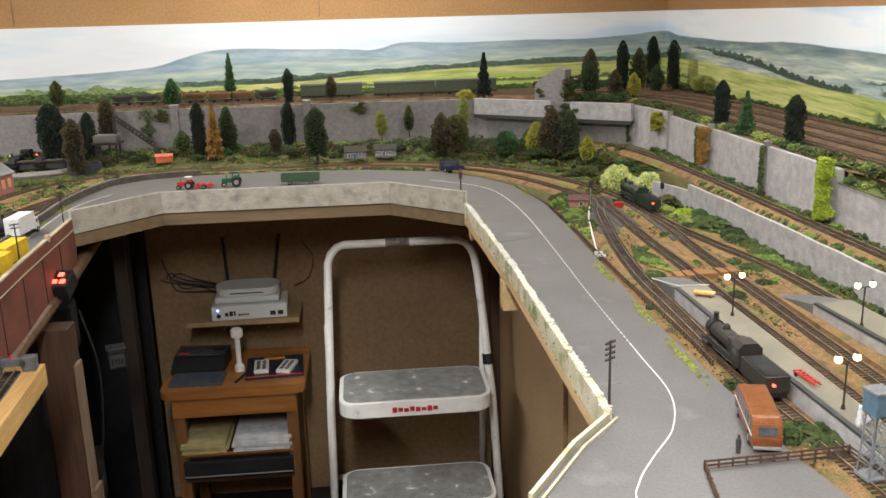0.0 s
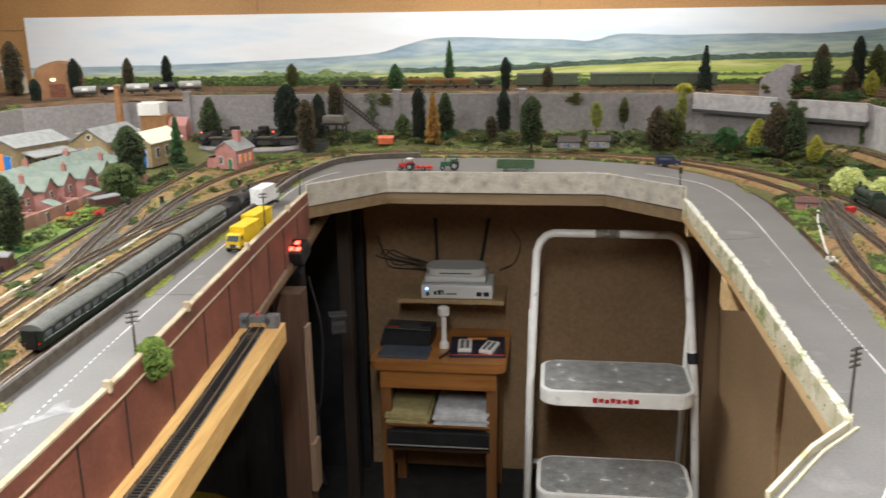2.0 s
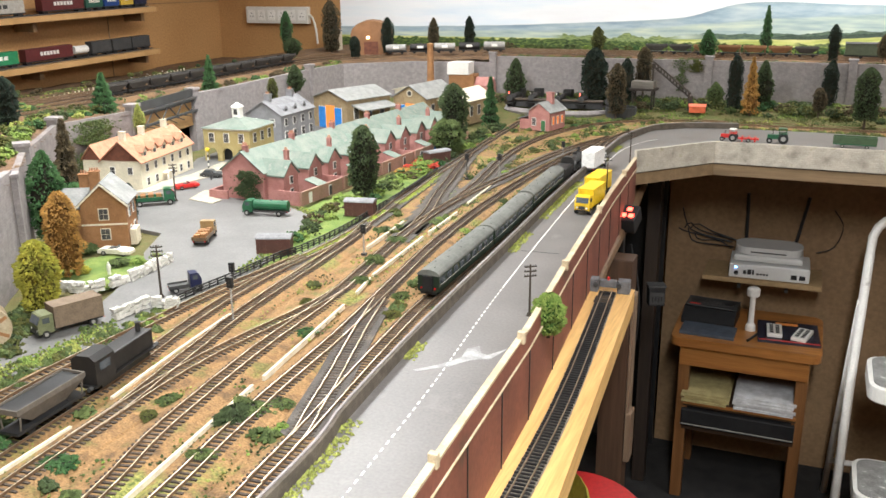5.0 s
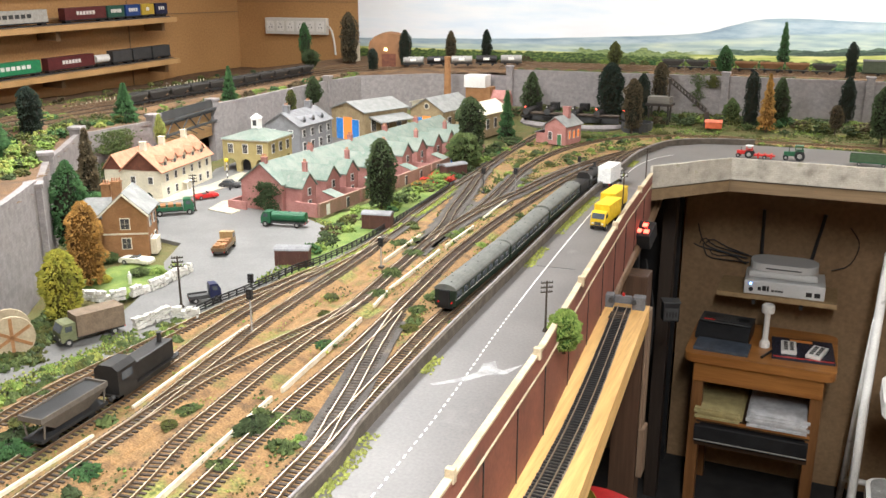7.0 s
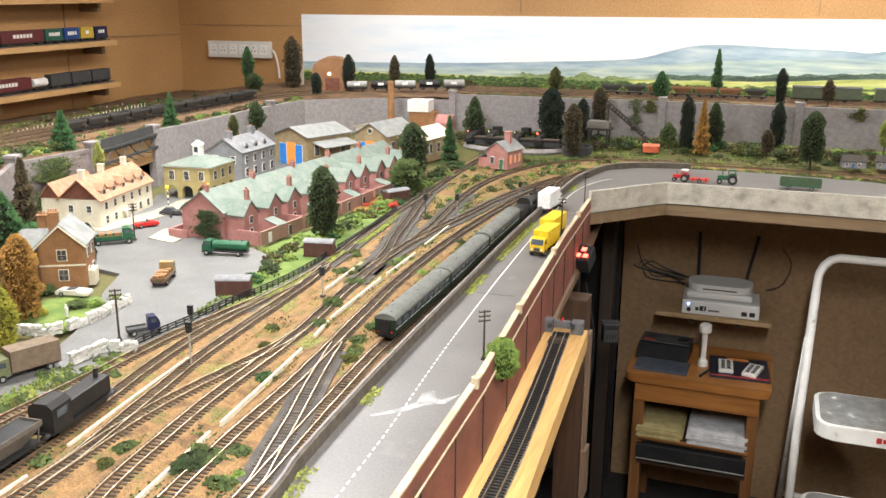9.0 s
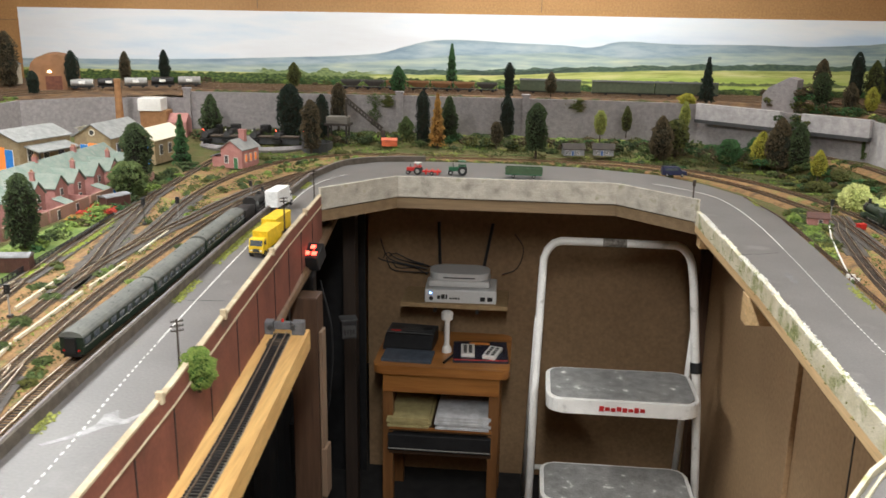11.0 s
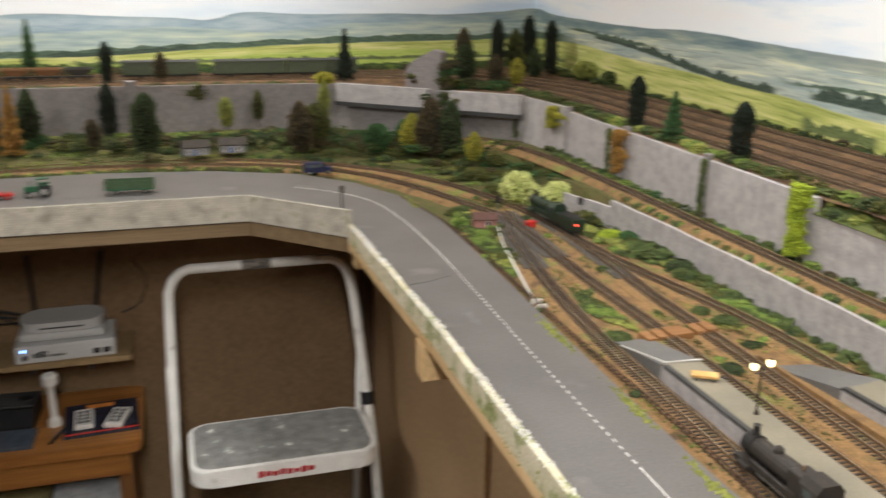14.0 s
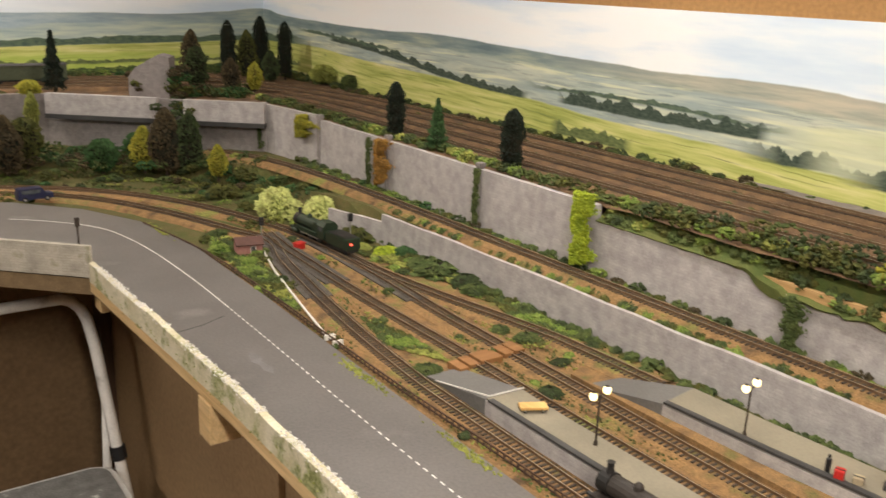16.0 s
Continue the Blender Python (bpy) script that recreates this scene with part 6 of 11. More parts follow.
for x, y in ((-1.06, 3.15), (-0.99, 3.17), (-0.885, 3.17), (-0.80, 3.18), (-0.70, 3.17)):
    s = thing("buffer_lamp_engine", "black steam locomotive parked by the turntable", "locomotive", "parked locomotives", m=pose(x, y, GZ + 0.018, rz=random.Random(x).uniform(-12, 12)))
    part("boiler", tube(bmesh.new(), [(0, -0.05, 0.035), (0, 0.05, 0.035)], 0.013, 12), M_LOCO, s, smooth=True)
    part("smokebox_front", tube(bmesh.new(), [(0, -0.053, 0.035), (0, -0.05, 0.035)], 0.0115, 12), M_DKGREY, s)
    part("footplate", B(-0.016, -0.06, 0.014, 0.016, 0.10, 0.020), M_LOCO, s)
    part("funnel", lathe(bmesh.new(), [(0.004, 0), (0.0035, 0.012), (0.0045, 0.014)], (0, -0.04, 0.046), 10), M_LOCO, s)
    part("cab", B(-0.016, 0.05, 0.02, 0.016, 0.08, 0.058, 0.001), M_LOCO, s)
    for wy in (-0.035, -0.005, 0.025, 0.065):
        for wx in (-0.010, 0.010):
            part("wheel", tube(bmesh.new(), [(wx - 0.002, wy, 0.0095), (wx + 0.002, wy, 0.0095)], 0.0095, 12), M_BLACK, s)
    part("lamp", lathe(bmesh.new(), [(0.0022, 0), (0.0022, 0.004)], (0.0, -0.058, 0.052), 8), M_REDLAMP if x in (-1.06, -0.80, -0.70) else M_WHITE, s)

# coaling stage with a conveyor
M_TARRED = wood("tarred_timber", (0.045, 0.036, 0.028), (0.03, 0.024, 0.02), axis=2, rough=0.8)
coal = thing("coaling_stage", "grey timber coaling stage with a sloping lattice conveyor", "coaling stage", m=pose(-0.600, 3.215, GZ + 0.02, rz=-3))
for x in (-0.034, 0.034):
    for y in (-0.020, 0.020):
        part("leg", B(x - 0.003, y - 0.003, 0, x + 0.003, y + 0.003, 0.074), M_TARRED, coal)
part("bunker", B(-0.040, -0.026, 0.074, 0.040, 0.026, 0.098, 0.002), wood("weathered_bunker_board", (0.16, 0.145, 0.125), (0.11, 0.10, 0.085), axis=0, rough=0.8), coal)
part("floor_plate", B(-0.046, -0.030, 0.066, 0.046, 0.030, 0.074), M_TARRED, coal)
for o in (-0.006, 0.006):
    for dz in (0.0, 0.016):
        part("conveyor_rail", tube(bmesh.new(), [(0.030, o, 0.150 + dz), (0.165, o, 0.045 + dz)], 0.0018, 6), M_TARRED, coal)
for k in range(12):
    f = (k + 0.5) / 12
    part("conveyor_slat", B(0.030 + 0.135 * f - 0.002, -0.007, 0.150 - 0.105 * f, 0.030 + 0.135 * f + 0.002, 0.007, 0.166 - 0.105 * f), M_TARRED, coal)
part("conveyor_foot", B(0.158, -0.010, 0, 0.172, 0.010, 0.052, 0.001), M_TARRED, coal)
part("conveyor_mast", B(0.027, -0.004, 0.098, 0.033, 0.004, 0.160), M_TARRED, coal)
sp = thing("orange_digger_shed", "small orange painted hut near the back wall", "hut", m=pose(-0.405, 3.17, GZ + 0.022, rz=4) @ Matrix.Scale(0.68, 4))
part("body", B(-0.04, -0.02, 0, 0.04, 0.02, 0.03, 0.002), material("orange_paint", (0.62, 0.13, 0.05), rough=0.6), sp)
part("roof", side_prism(bmesh.new(), [(-0.023, 0.03), (0, 0.042), (0.023, 0.03), (0.023, 0.032), (0, 0.044), (-0.023, 0.032)], -0.043, 0.043), material("orange_roof", (0.55, 0.14, 0.07), rough=0.7), sp)

# grey-green cottages at the back, small
for x, y, rz, wm in ((0.245, 3.10, 8, M_GREYSTONE), (0.350, 3.12, -4, M_GREYSTONE)):
    b = thing("cottage_far", "small grey bungalow among the trees at the back", "house", "back cottages", m=pose(x, y, GZ + 0.022, rz=rz) @ Matrix.Scale(0.78, 4))
    part("wall", side_prism(bmesh.new(), [(-0.03, 0), (0.03, 0), (0.03, 0.03), (0, 0.048), (-0.03, 0.03)], -0.045, 0.045), wm, b)
    part("roof", side_prism(bmesh.new(), [(-0.036, 0.0265), (0, 0.0485), (0.036, 0.0265), (0.036, 0.0295), (0, 0.0515), (-0.036, 0.0295)], -0.05, 0.05), M_TARRED, b)
    for wx in (-0.030, 0.018):
        window(b, wx, 0.008, 0.012, 0.014, -0.03)
    door(b, -0.006, 0, 0.012, 0.022, -0.03, material("blue_door_paint", (0.06, 0.12, 0.30), rough=0.5))

# street in front of the inn and hall: pavement, zebra stripes, beacons
tagged(part("inn_pavement", prism(bmesh.new(), [(-1.515, 1.58), (-1.445, 1.60), (-1.425, 1.75), (-1.40, 1.90), (-1.42, 1.97), (-1.50, 1.96), (-1.48, 1.80)], 1.1305, 1.1335), M_PAVING), "cream pavement before the inn", "pavement", kind="structure")
zebra = thing("zebra_crossing", "white striped zebra crossing on the town street", "road marking", kind="structure")
for k in range(8):
    part("stripe", box(bmesh.new(), -0.0028, -0.030, 1.1312, 0.0028, 0.030, 1.1322, m=pose(-1.450 + 0.0125 * k, 1.905 + 0.003 * k, 0, rz=15)), M_LINE, zebra)
M_BEACON = material("yellow_globe", (0.85, 0.62, 0.03), (0.75, 0.52, 0.02), rough=0.3, bump=0.0)
for x, y in ((-1.485, 1.880), (-1.415, 1.955)):
    bc = thing("belisha_beacon", "striped crossing beacon with a yellow globe", "beacon", "crossing beacons", m=pose(x, y, 1.1315))
    for k in range(6):
        part("band", lathe(bmesh.new(), [(0.0016, 0.0075 * k), (0.0016, 0.0075 * (k + 1))], seg=8), M_WHITE if k % 2 else M_BLACK, bc)
    part("globe", lathe(bmesh.new(), [(0.001, 0.044), (0.0045, 0.047), (0.0055, 0.050), (0.0045, 0.0535), (0.001, 0.0555)], seg=12), M_BEACON, bc)

# girder bridge that carries the upper line over the town street
br = thing("girder_bridge", "dark steel truss bridge between stone piers", "bridge")
ax, ay, bx, by = -1.636, 1.788, -1.71, 2.125
for dz in (1.240, 1.276):
    wall_panel(br, (ax + 0.012, ay), (bx + 0.012, by), dz, dz + 0.006, 0.006, M_DKGREY, "chord")
wall_panel(br, (ax + 0.006, ay), (bx + 0.006, by), 1.283, 1.306, 0.003, M_DKGREY, "parapet_plate")
wall_panel(br, (ax - 0.03, ay), (bx - 0.03, by), 1.268, 1.278, 0.07, M_DKGREY, "deck")
for i in range(8):
    p, q = Vector((ax, ay)).lerp(Vector((bx, by)), i / 8), Vector((ax, ay)).lerp(Vector((bx, by)), (i + 1) / 8)
    up = i % 2
    part("diagonal", tube(bmesh.new(), [(p.x + 0.012, p.y, 1.243 if up else 1.278), (q.x + 0.012, q.y, 1.278 if up else 1.243)], 0.002, 6), M_DKGREY, br)
    part("curved_strut", tube(bmesh.new(), [(p.x + 0.012, p.y, 1.240), (q.x + 0.012, q.y, 1.240 - 0.016 * math.sin(math.pi * (i + 0.5) / 8))], 0.0015, 6), M_DKGREY, br)

# engine shed of the upper level, before the backdrop
us = thing("upper_shed", "brown arched-roof wooden shed with a warm lamp", "shed", m=pose(-1.80, 3.46, ZU - 0.008, rz=22))
prof = [(-0.085, 0), (0.085, 0), (0.085, 0.085)] + [(0.085 * math.cos(a), 0.085 + 0.055 * math.sin(a)) for a in (0.4, 0.8, 1.2, 1.57, 1.94, 2.34, 2.74)] + [(-0.085, 0.085)]
part("body", side_prism(bmesh.new(), prof, -0.07, 0.07, axis=1), material("brown_card", (0.26, 0.13, 0.06), (0.20, 0.10, 0.045), scale=30, rough=0.7), us)
part("doorway", B(-0.03, -0.0715, 0, 0.03, -0.069, 0.055), M_RUSSET, us)
part("lamp", lathe(bmesh.new(), [(0.006, 0), (0.006, 0.008)], (-0.012, -0.075, 0.068), 10), glow("warm_lamp", (1.0, 0.75, 0.40), 10), us)
hs = thing("tiny_house", "tiny white house beside the wooden shed", "house", m=pose(-2.02, 3.52, ZU + 0.04))
part("wall", B(-0.03, -0.02, -0.04, 0.03, 0.02, 0.04), M_RENDER, hs)
part("roof", hip_roof(0.06, 0.04, 0.04, 0.06), M_SLATE, hs)

# ---------------------------------------------------------------- vehicles
def paint(name, c, rough=0.4, k=0.8):
    return material(name, c, tuple(v * k for v in c), scale=90, rough=rough, bump=0.03)


M_TYRE = material("tyre_rubber", (0.014, 0.014, 0.014), (0.022, 0.022, 0.021), scale=100, rough=0.8, bump=0.05)
M_HUB = paint("wheel_hub", (0.30, 0.29, 0.27))
M_GLASS = material("cab_glass", (0.05, 0.06, 0.07), (0.08, 0.09, 0.10), scale=80, rough=0.1, bump=0.0, spec=0.6)
M_HEAD = material("clear_headlamp", (0.75, 0.75, 0.70), rough=0.15, bump=0.0)
M_TAIL = material("red_tail_lamp", (0.5, 0.02, 0.02), rough=0.2, bump=0.0)


def wheel(parent, x, y, r, w=0.006):
    t = part("wheel", tube(bmesh.new(), [(x, y - w / 2, r), (x, y + w / 2, r)], r, 14), M_TYRE, parent)
    part("hub", tube(bmesh.new(), [(x, y - w / 2 - 0.0005, r), (x, y + w / 2 + 0.0005, r)], r * 0.5, 10), M_HUB, t)
    return t


def wheels(parent, xs, half, r, w=0.006):
    for x in xs:
        for s in (-1, 1):
            wheel(parent, x, s * half, r, w)


def lorry(name, label, m, cab, body, L=0.10, W=0.032, H=0.034, cabL=0.022, cabH=0.030, kind="box", bodymat=None, group="lorries"):
    """A lorry that drives towards +x, its bed kind box, flat, tank or open."""
    t = thing(name, label, "lorry", group, m=m)
    x1 = L / 2
    hw = W / 2
    part("chassis", B(-L / 2, -hw * 0.6, 0.008, x1 - 0.003, hw * 0.6, 0.0125), M_DKGREY, t)
    prof = [(x1 - cabL, 0.009), (x1, 0.009), (x1 + 0.0005, 0.009 + cabH * 0.48), (x1 - cabL * 0.22, 0.009 + cabH * 0.95), (x1 - cabL * 0.35, 0.009 + cabH), (x1 - cabL, 0.009 + cabH)]
    c = part("cab", side_prism(bmesh.new(), prof, -hw * 0.94, hw * 0.94, axis=1), cab, t)
    ws = part("windscreen", side_prism(bmesh.new(), [(x1 + 0.0011, 0.0105 + cabH * 0.5), (x1 - cabL * 0.20, 0.009 + cabH * 0.91), (x1 - cabL * 0.27, 0.009 + cabH * 0.90), (x1 - 0.002, 0.0105 + cabH * 0.5)], -hw * 0.8, hw * 0.8, axis=1), M_GLASS, c)
    for s in (-1, 1):
        part("side_window", B(x1 - cabL * 0.75, s * hw * 0.945 - 0.0004, 0.011 + cabH * 0.5, x1 - cabL * 0.30, s * hw * 0.945 + 0.0004, 0.008 + cabH * 0.88), M_GLASS, c)
        lamp = part("headlight", tube(bmesh.new(), [(x1 - 0.0005, s * hw * 0.62, 0.0155), (x1 + 0.0010, s * hw * 0.62, 0.0155)], 0.0022, 10), M_HEAD, t)
    part("bumper", B(x1 - 0.001, -hw * 0.9, 0.0075, x1 + 0.002, hw * 0.9, 0.011, 0.0005), M_BLACK, t)
    part("grille", B(x1, -hw * 0.4, 0.012, x1 + 0.0012, hw * 0.4, 0.019), M_DKGREY, t)
    b0, b1 = -L / 2, x1 - cabL - 0.002
    bm_ = bodymat or body
    if kind == "box":
        bx = part("box_body", B(b0, -hw, 0.0135, b1, hw, 0.0135 + H, 0.001), bm_, t)
        part("rear_door", B(b0 - 0.0006, -hw * 0.92, 0.016, b0 + 0.0004, -0.0004, 0.011 + H), bm_, bx)
        part("rear_door", B(b0 - 0.0006, 0.0004, 0.016, b0 + 0.0004, hw * 0.92, 0.011 + H), bm_, bx)
        part("top_rail", B(b0, -hw * 1.01, 0.0125 + H, b1, hw * 1.01, 0.0142 + H, 0.0004), bm_, bx)
    elif kind == "tank":
        part("tank", tube(bmesh.new(), [(b0, 0, 0.0245), (b0 + 0.002, 0, 0.0245), (b1 - 0.002, 0, 0.0245), (b1, 0, 0.0245)], 0.0125, 14), bm_, t, smooth=False)
        for i in range(3):
            part("hatch", lathe(bmesh.new(), [(0.003, 0), (0.003, 0.002)], (b0 + (b1 - b0) * (i + 0.5) / 3, 0, 0.0365), 10), M_DKGREY, t)
    else:
        part("bed", B(b0, -hw, 0.0125, b1, hw, 0.0155), bm_, t)
        for s in (-1, 1):
            part("side_board", B(b0, s * hw - 0.0008, 0.0155, b1, s * hw + 0.0008, 0.0215 if kind == "open" else 0.0195), bm_, t)
        part("tail_board", B(b0 - 0.0008, -hw, 0.0155, b0 + 0.0008, hw, 0.0205), bm_, t)
        if kind == "open":
            rnd = random.Random(int(L * 5000))
            for i in range(4):
                for j in range(2):
                    xx = b0 + (b1 - b0) * (i + 0.5) / 4
                    part("crate", B(xx - 0.006, -hw + 0.003 + j * 0.0145, 0.0155, xx + 0.006, -hw + 0.0155 + j * 0.0145, 0.0245 + rnd.uniform(0, 0.004)), M_BOARD, t)
    for s in (-1, 1):
        part("tail_lamp", B(b0 - 0.0012, s * hw * 0.8 - 0.0012, 0.010, b0 - 0.0002, s * hw * 0.8 + 0.0012, 0.0124), M_TAIL, t)
    wheels(t, (x1 - cabL * 0.45, b0 + L * 0.18), hw * 0.82, 0.0072)
    return t


def car(name, label, m, body, L=0.056, W=0.022, H=0.019, open_top=False, group="cars"):
    t = thing(name, label, "car", group, m=m)
    h = L / 2
    lower = [(-h, 0.004), (h, 0.004), (h, 0.009), (h * 0.9, 0.0115), (h * 0.35, 0.0125), (-h * 0.75, 0.0125), (-h, 0.010)]
    b = part("body", side_prism(bmesh.new(), lower, -W / 2, W / 2, axis=1), body, t)
    if not open_top:
        part("roof", side_prism(bmesh.new(), [(h * 0.30, 0.0125), (h * 0.08, H), (-h * 0.55, H), (-h * 0.80, 0.0125)], -W * 0.43, W * 0.43, axis=1), body, t)
        part("windscreen", side_prism(bmesh.new(), [(h * 0.31, 0.0128), (h * 0.09, H - 0.001), (h * 0.07, H - 0.001), (h * 0.27, 0.0128)], -W * 0.38, W * 0.38, axis=1), M_GLASS, t)
        for s in (-1, 1):
            part("side_window", B(-h * 0.5, s * W * 0.433 - 0.0003, 0.0135, h * 0.08, s * W * 0.433 + 0.0003, H - 0.0015), M_GLASS, t)
    else:
        part("seat", B(-h * 0.35, -W * 0.36, 0.0126, -h * 0.02, W * 0.36, 0.0136), M_DKGREY, t)
        part("windscreen", B(h * 0.12, -W * 0.38, 0.0125, h * 0.15, W * 0.38, 0.0170), M_GLASS, t)
    for s in (-1, 1):
        part("mudguard", box(bmesh.new(), h * 0.42, s * W * 0.5 - 0.003, 0.004, h * 0.92, s * W * 0.5 + 0.001, 0.0105, 0.001), body, t)
        part("headlight", tube(bmesh.new(), [(h - 0.001, s * W * 0.32, 0.009), (h + 0.0008, s * W * 0.32, 0.009)], 0.0018, 8), M_HEAD, t)
    wheels(t, (h * 0.62, -h * 0.62), W * 0.44, 0.0046, 0.004)
    return t


RZ = ZR
YELLOW, GREEN, OLIVE = paint("yellow_lorry_paint", (0.72, 0.48, 0.02)), paint("dark_green_paint", (0.02, 0.10, 0.045)), paint("olive_drab", (0.14, 0.15, 0.075), 0.7)
WHITEV, RED, NAVY = paint("white_van_paint", (0.75, 0.75, 0.73)), paint("red_paint", (0.52, 0.03, 0.025)), paint("navy_paint", (0.018, 0.022, 0.06))
lorry("yellow_lorry", "yellow box lorry with black underframe on the road", pose(-0.450, 1.80, RZ, rz=-94), YELLOW, YELLOW, 0.110, 0.033, 0.036, 0.022, 0.030)
trailer = thing("yellow_trailer", "yellow box trailer coupled behind the yellow lorry", "trailer", m=pose(-0.462, 1.925, RZ, rz=-94))
part("box_body", B(-0.05, -0.0165, 0.0135, 0.05, 0.0165, 0.0495, 0.001), YELLOW, trailer)
part("chassis", B(-0.05, -0.010, 0.008, 0.066, 0.010, 0.0135), M_DKGREY, trailer)
part("top_rail", B(-0.05, -0.0168, 0.0485, 0.05, 0.0168, 0.0505, 0.0004), YELLOW, trailer)
wheels(trailer, (0.033, -0.033), 0.0135, 0.0072)
lorry("white_lorry", "white box lorry driving on the grey road", pose(-0.535, 2.20, RZ, rz=86), WHITEV, WHITEV, 0.108, 0.034, 0.040, 0.020, 0.028)
lorry("flatbed_lorry", "brown flatbed lorry with stacked load in the yard", pose(-1.078, 1.325, 1.1315, rz=112) @ Matrix.Scale(0.80, 4), paint("tan_cab", (0.33, 0.22, 0.10)), paint("brown_bed", (0.15, 0.10, 0.055)), 0.098, 0.034, 0.02, 0.026, 0.032, "open")
lorry("tanker_lorry", "dark green tanker lorry beside the terraces", pose(-1.075, 1.530, 1.1315, rz=192) @ Matrix.Scale(0.87, 4), GREEN, GREEN, 0.112, 0.030, 0.02, 0.024, 0.028, "tank")
lorry("crate_lorry", "green lorry loaded with brown crates", pose(-1.36, 1.515, 1.1315, rz=42) @ Matrix.Scale(0.92, 4), GREEN, GREEN, 0.098, 0.032, 0.02, 0.024, 0.030, "open")
lorry("army_lorry", "olive army lorry with a brown canvas body", pose(-0.985, 0.888, 1.1315, rz=-112) @ Matrix.Scale(0.78, 4), OLIVE, OLIVE, 0.120, 0.040, 0.040, 0.028, 0.034, "box", paint("brown_canvas", (0.17, 0.125, 0.085), 0.85))
lorry("blue_lorry", "small dark blue lorry by the stone wall", pose(-0.932, 1.080, 1.1315, rz=50) @ Matrix.Scale(0.68, 4), NAVY, NAVY, 0.074, 0.030, 0.02, 0.026, 0.034, "flat", M_DKGREY)
car("sports_car", "red open sports car in the street", pose(-1.392, 1.672, 1.1315, rz=62), RED, open_top=True)
car("white_car", "cream vintage car beside the cottage", pose(-1.180, 1.200, 1.129, rz=12), paint("cream_paint", (0.70, 0.66, 0.55)), 0.062, 0.022, 0.017, True)
car("black_car", "black vintage car near the market hall", pose(-1.405, 1.875, 1.1315, rz=60), M_BLACK)
car("dark_car", "dark grey vintage car near the market hall", pose(-1.415, 1.80, 1.1315, rz=20), M_DKGREY)
car("red_car", "small red car by the terraces", pose(-1.29, 1.79, 1.1315, rz=80), RED, 0.05, 0.021)
# navy van at the far bend
vn = thing("navy_van", "dark navy estate van on the road's bend", "van", m=pose(0.550, 2.845, RZ, rz=5))
part("body", side_prism(bmesh.new(), [(-0.038, 0.005), (0.038, 0.005), (0.038, 0.016), (0.022, 0.018), (0.014, 0.030), (-0.036, 0.031), (-0.038, 0.016)], -0.0135, 0.0135, axis=1), NAVY, vn)
for s in (-1, 1):
    part("side_window", B(-0.030, s * 0.0137 - 0.0003, 0.019, 0.010, s * 0.0137 + 0.0003, 0.027), M_GLASS, vn)
part("windscreen", side_prism(bmesh.new(), [(0.0225, 0.0185), (0.015, 0.029), (0.013, 0.029), (0.020, 0.0185)], -0.011, 0.011, axis=1), M_GLASS, vn)
wheels(vn, (-0.024, 0.024), 0.0115, 0.006, 0.005)


def tractor(m, body, label, cab=True):
    t = thing("tractor", label, "tractor", "tractors", m=m)
    part("bonnet", B(0.0, -0.006, 0.010, 0.026, 0.006, 0.021, 0.001), body, t)
    part("seat_base", B(-0.016, -0.007, 0.008, 0.0, 0.007, 0.016, 0.001), body, t)
    for s in (-1, 1):
        wheel(t, -0.010, s * 0.012, 0.012, 0.006), wheel(t, 0.021, s * 0.009, 0.0065, 0.004)
        part("mudguard", B(-0.020, s * 0.011 - 0.003, 0.0235, 0.0, s * 0.011 + 0.003, 0.025), body, t)
    part("exhaust", tube(bmesh.new(), [(0.014, 0.003, 0.02), (0.014, 0.003, 0.032)], 0.0009, 6), M_BLACK, t)
    part("steering_wheel", tube(bmesh.new(), [(-0.003, 0, 0.018), (-0.006, 0, 0.025)], 0.0012, 6), M_BLACK, t)
    if cab:
        part("cab_roof", B(-0.018, -0.010, 0.035, 0.002, 0.010, 0.037, 0.0005), M_WHITE if body is RED else body, t)
        for x in (-0.016, 0.0):
            for y in (-0.008, 0.008):
                part("cab_post", B(x - 0.0006, y - 0.0006, 0.02, x + 0.0006, y + 0.0006, 0.035), body, t)
    return t


tractor(pose(-0.255, 2.735, RZ, rz=176), RED, "red tractor with white cab roof on the road")
tractor(pose(-0.120, 2.745, RZ, rz=184) @ Matrix.Scale(1.2, 4), GREEN, "green tractor with open cab on the road")
imp = thing("harrow", "red farm harrow behind the red tractor", "farm trailer", m=pose(-0.202, 2.735, RZ))
part("frame", B(-0.030, -0.010, 0.008, 0.028, 0.010, 0.012), RED, imp)
for x in (-0.018, 0.0, 0.018):
    part("tine_bar", B(x - 0.002, -0.014, 0.002, x + 0.002, 0.014, 0.016), RED, imp)
wheels(imp, (0.0,), 0.014, 0.006, 0.003)
tr = thing("farm_trailer", "long dark green farm trailer at the roadside", "farm trailer", m=pose(0.082, 2.735, RZ, rz=-2) @ Matrix.Diagonal((0.9, 1, 0.95, 1)))
part("bed", B(-0.062, -0.016, 0.010, 0.062, 0.016, 0.014), GREEN, tr)
for y in (-0.016, 0.016):
    part("side_board", B(-0.062, y - 0.001, 0.014, 0.062, y + 0.001, 0.034), paint("dull_green", (0.055, 0.095, 0.045), 0.7), tr)
for x in (-0.062, 0.062):
    part("end_board", B(x - 0.001, -0.016, 0.014, x + 0.001, 0.016, 0.034), paint("dull_green", (0.055, 0.095, 0.045), 0.7), tr)
wheels(tr, (-0.035, 0.035), 0.014, 0.006, 0.004)

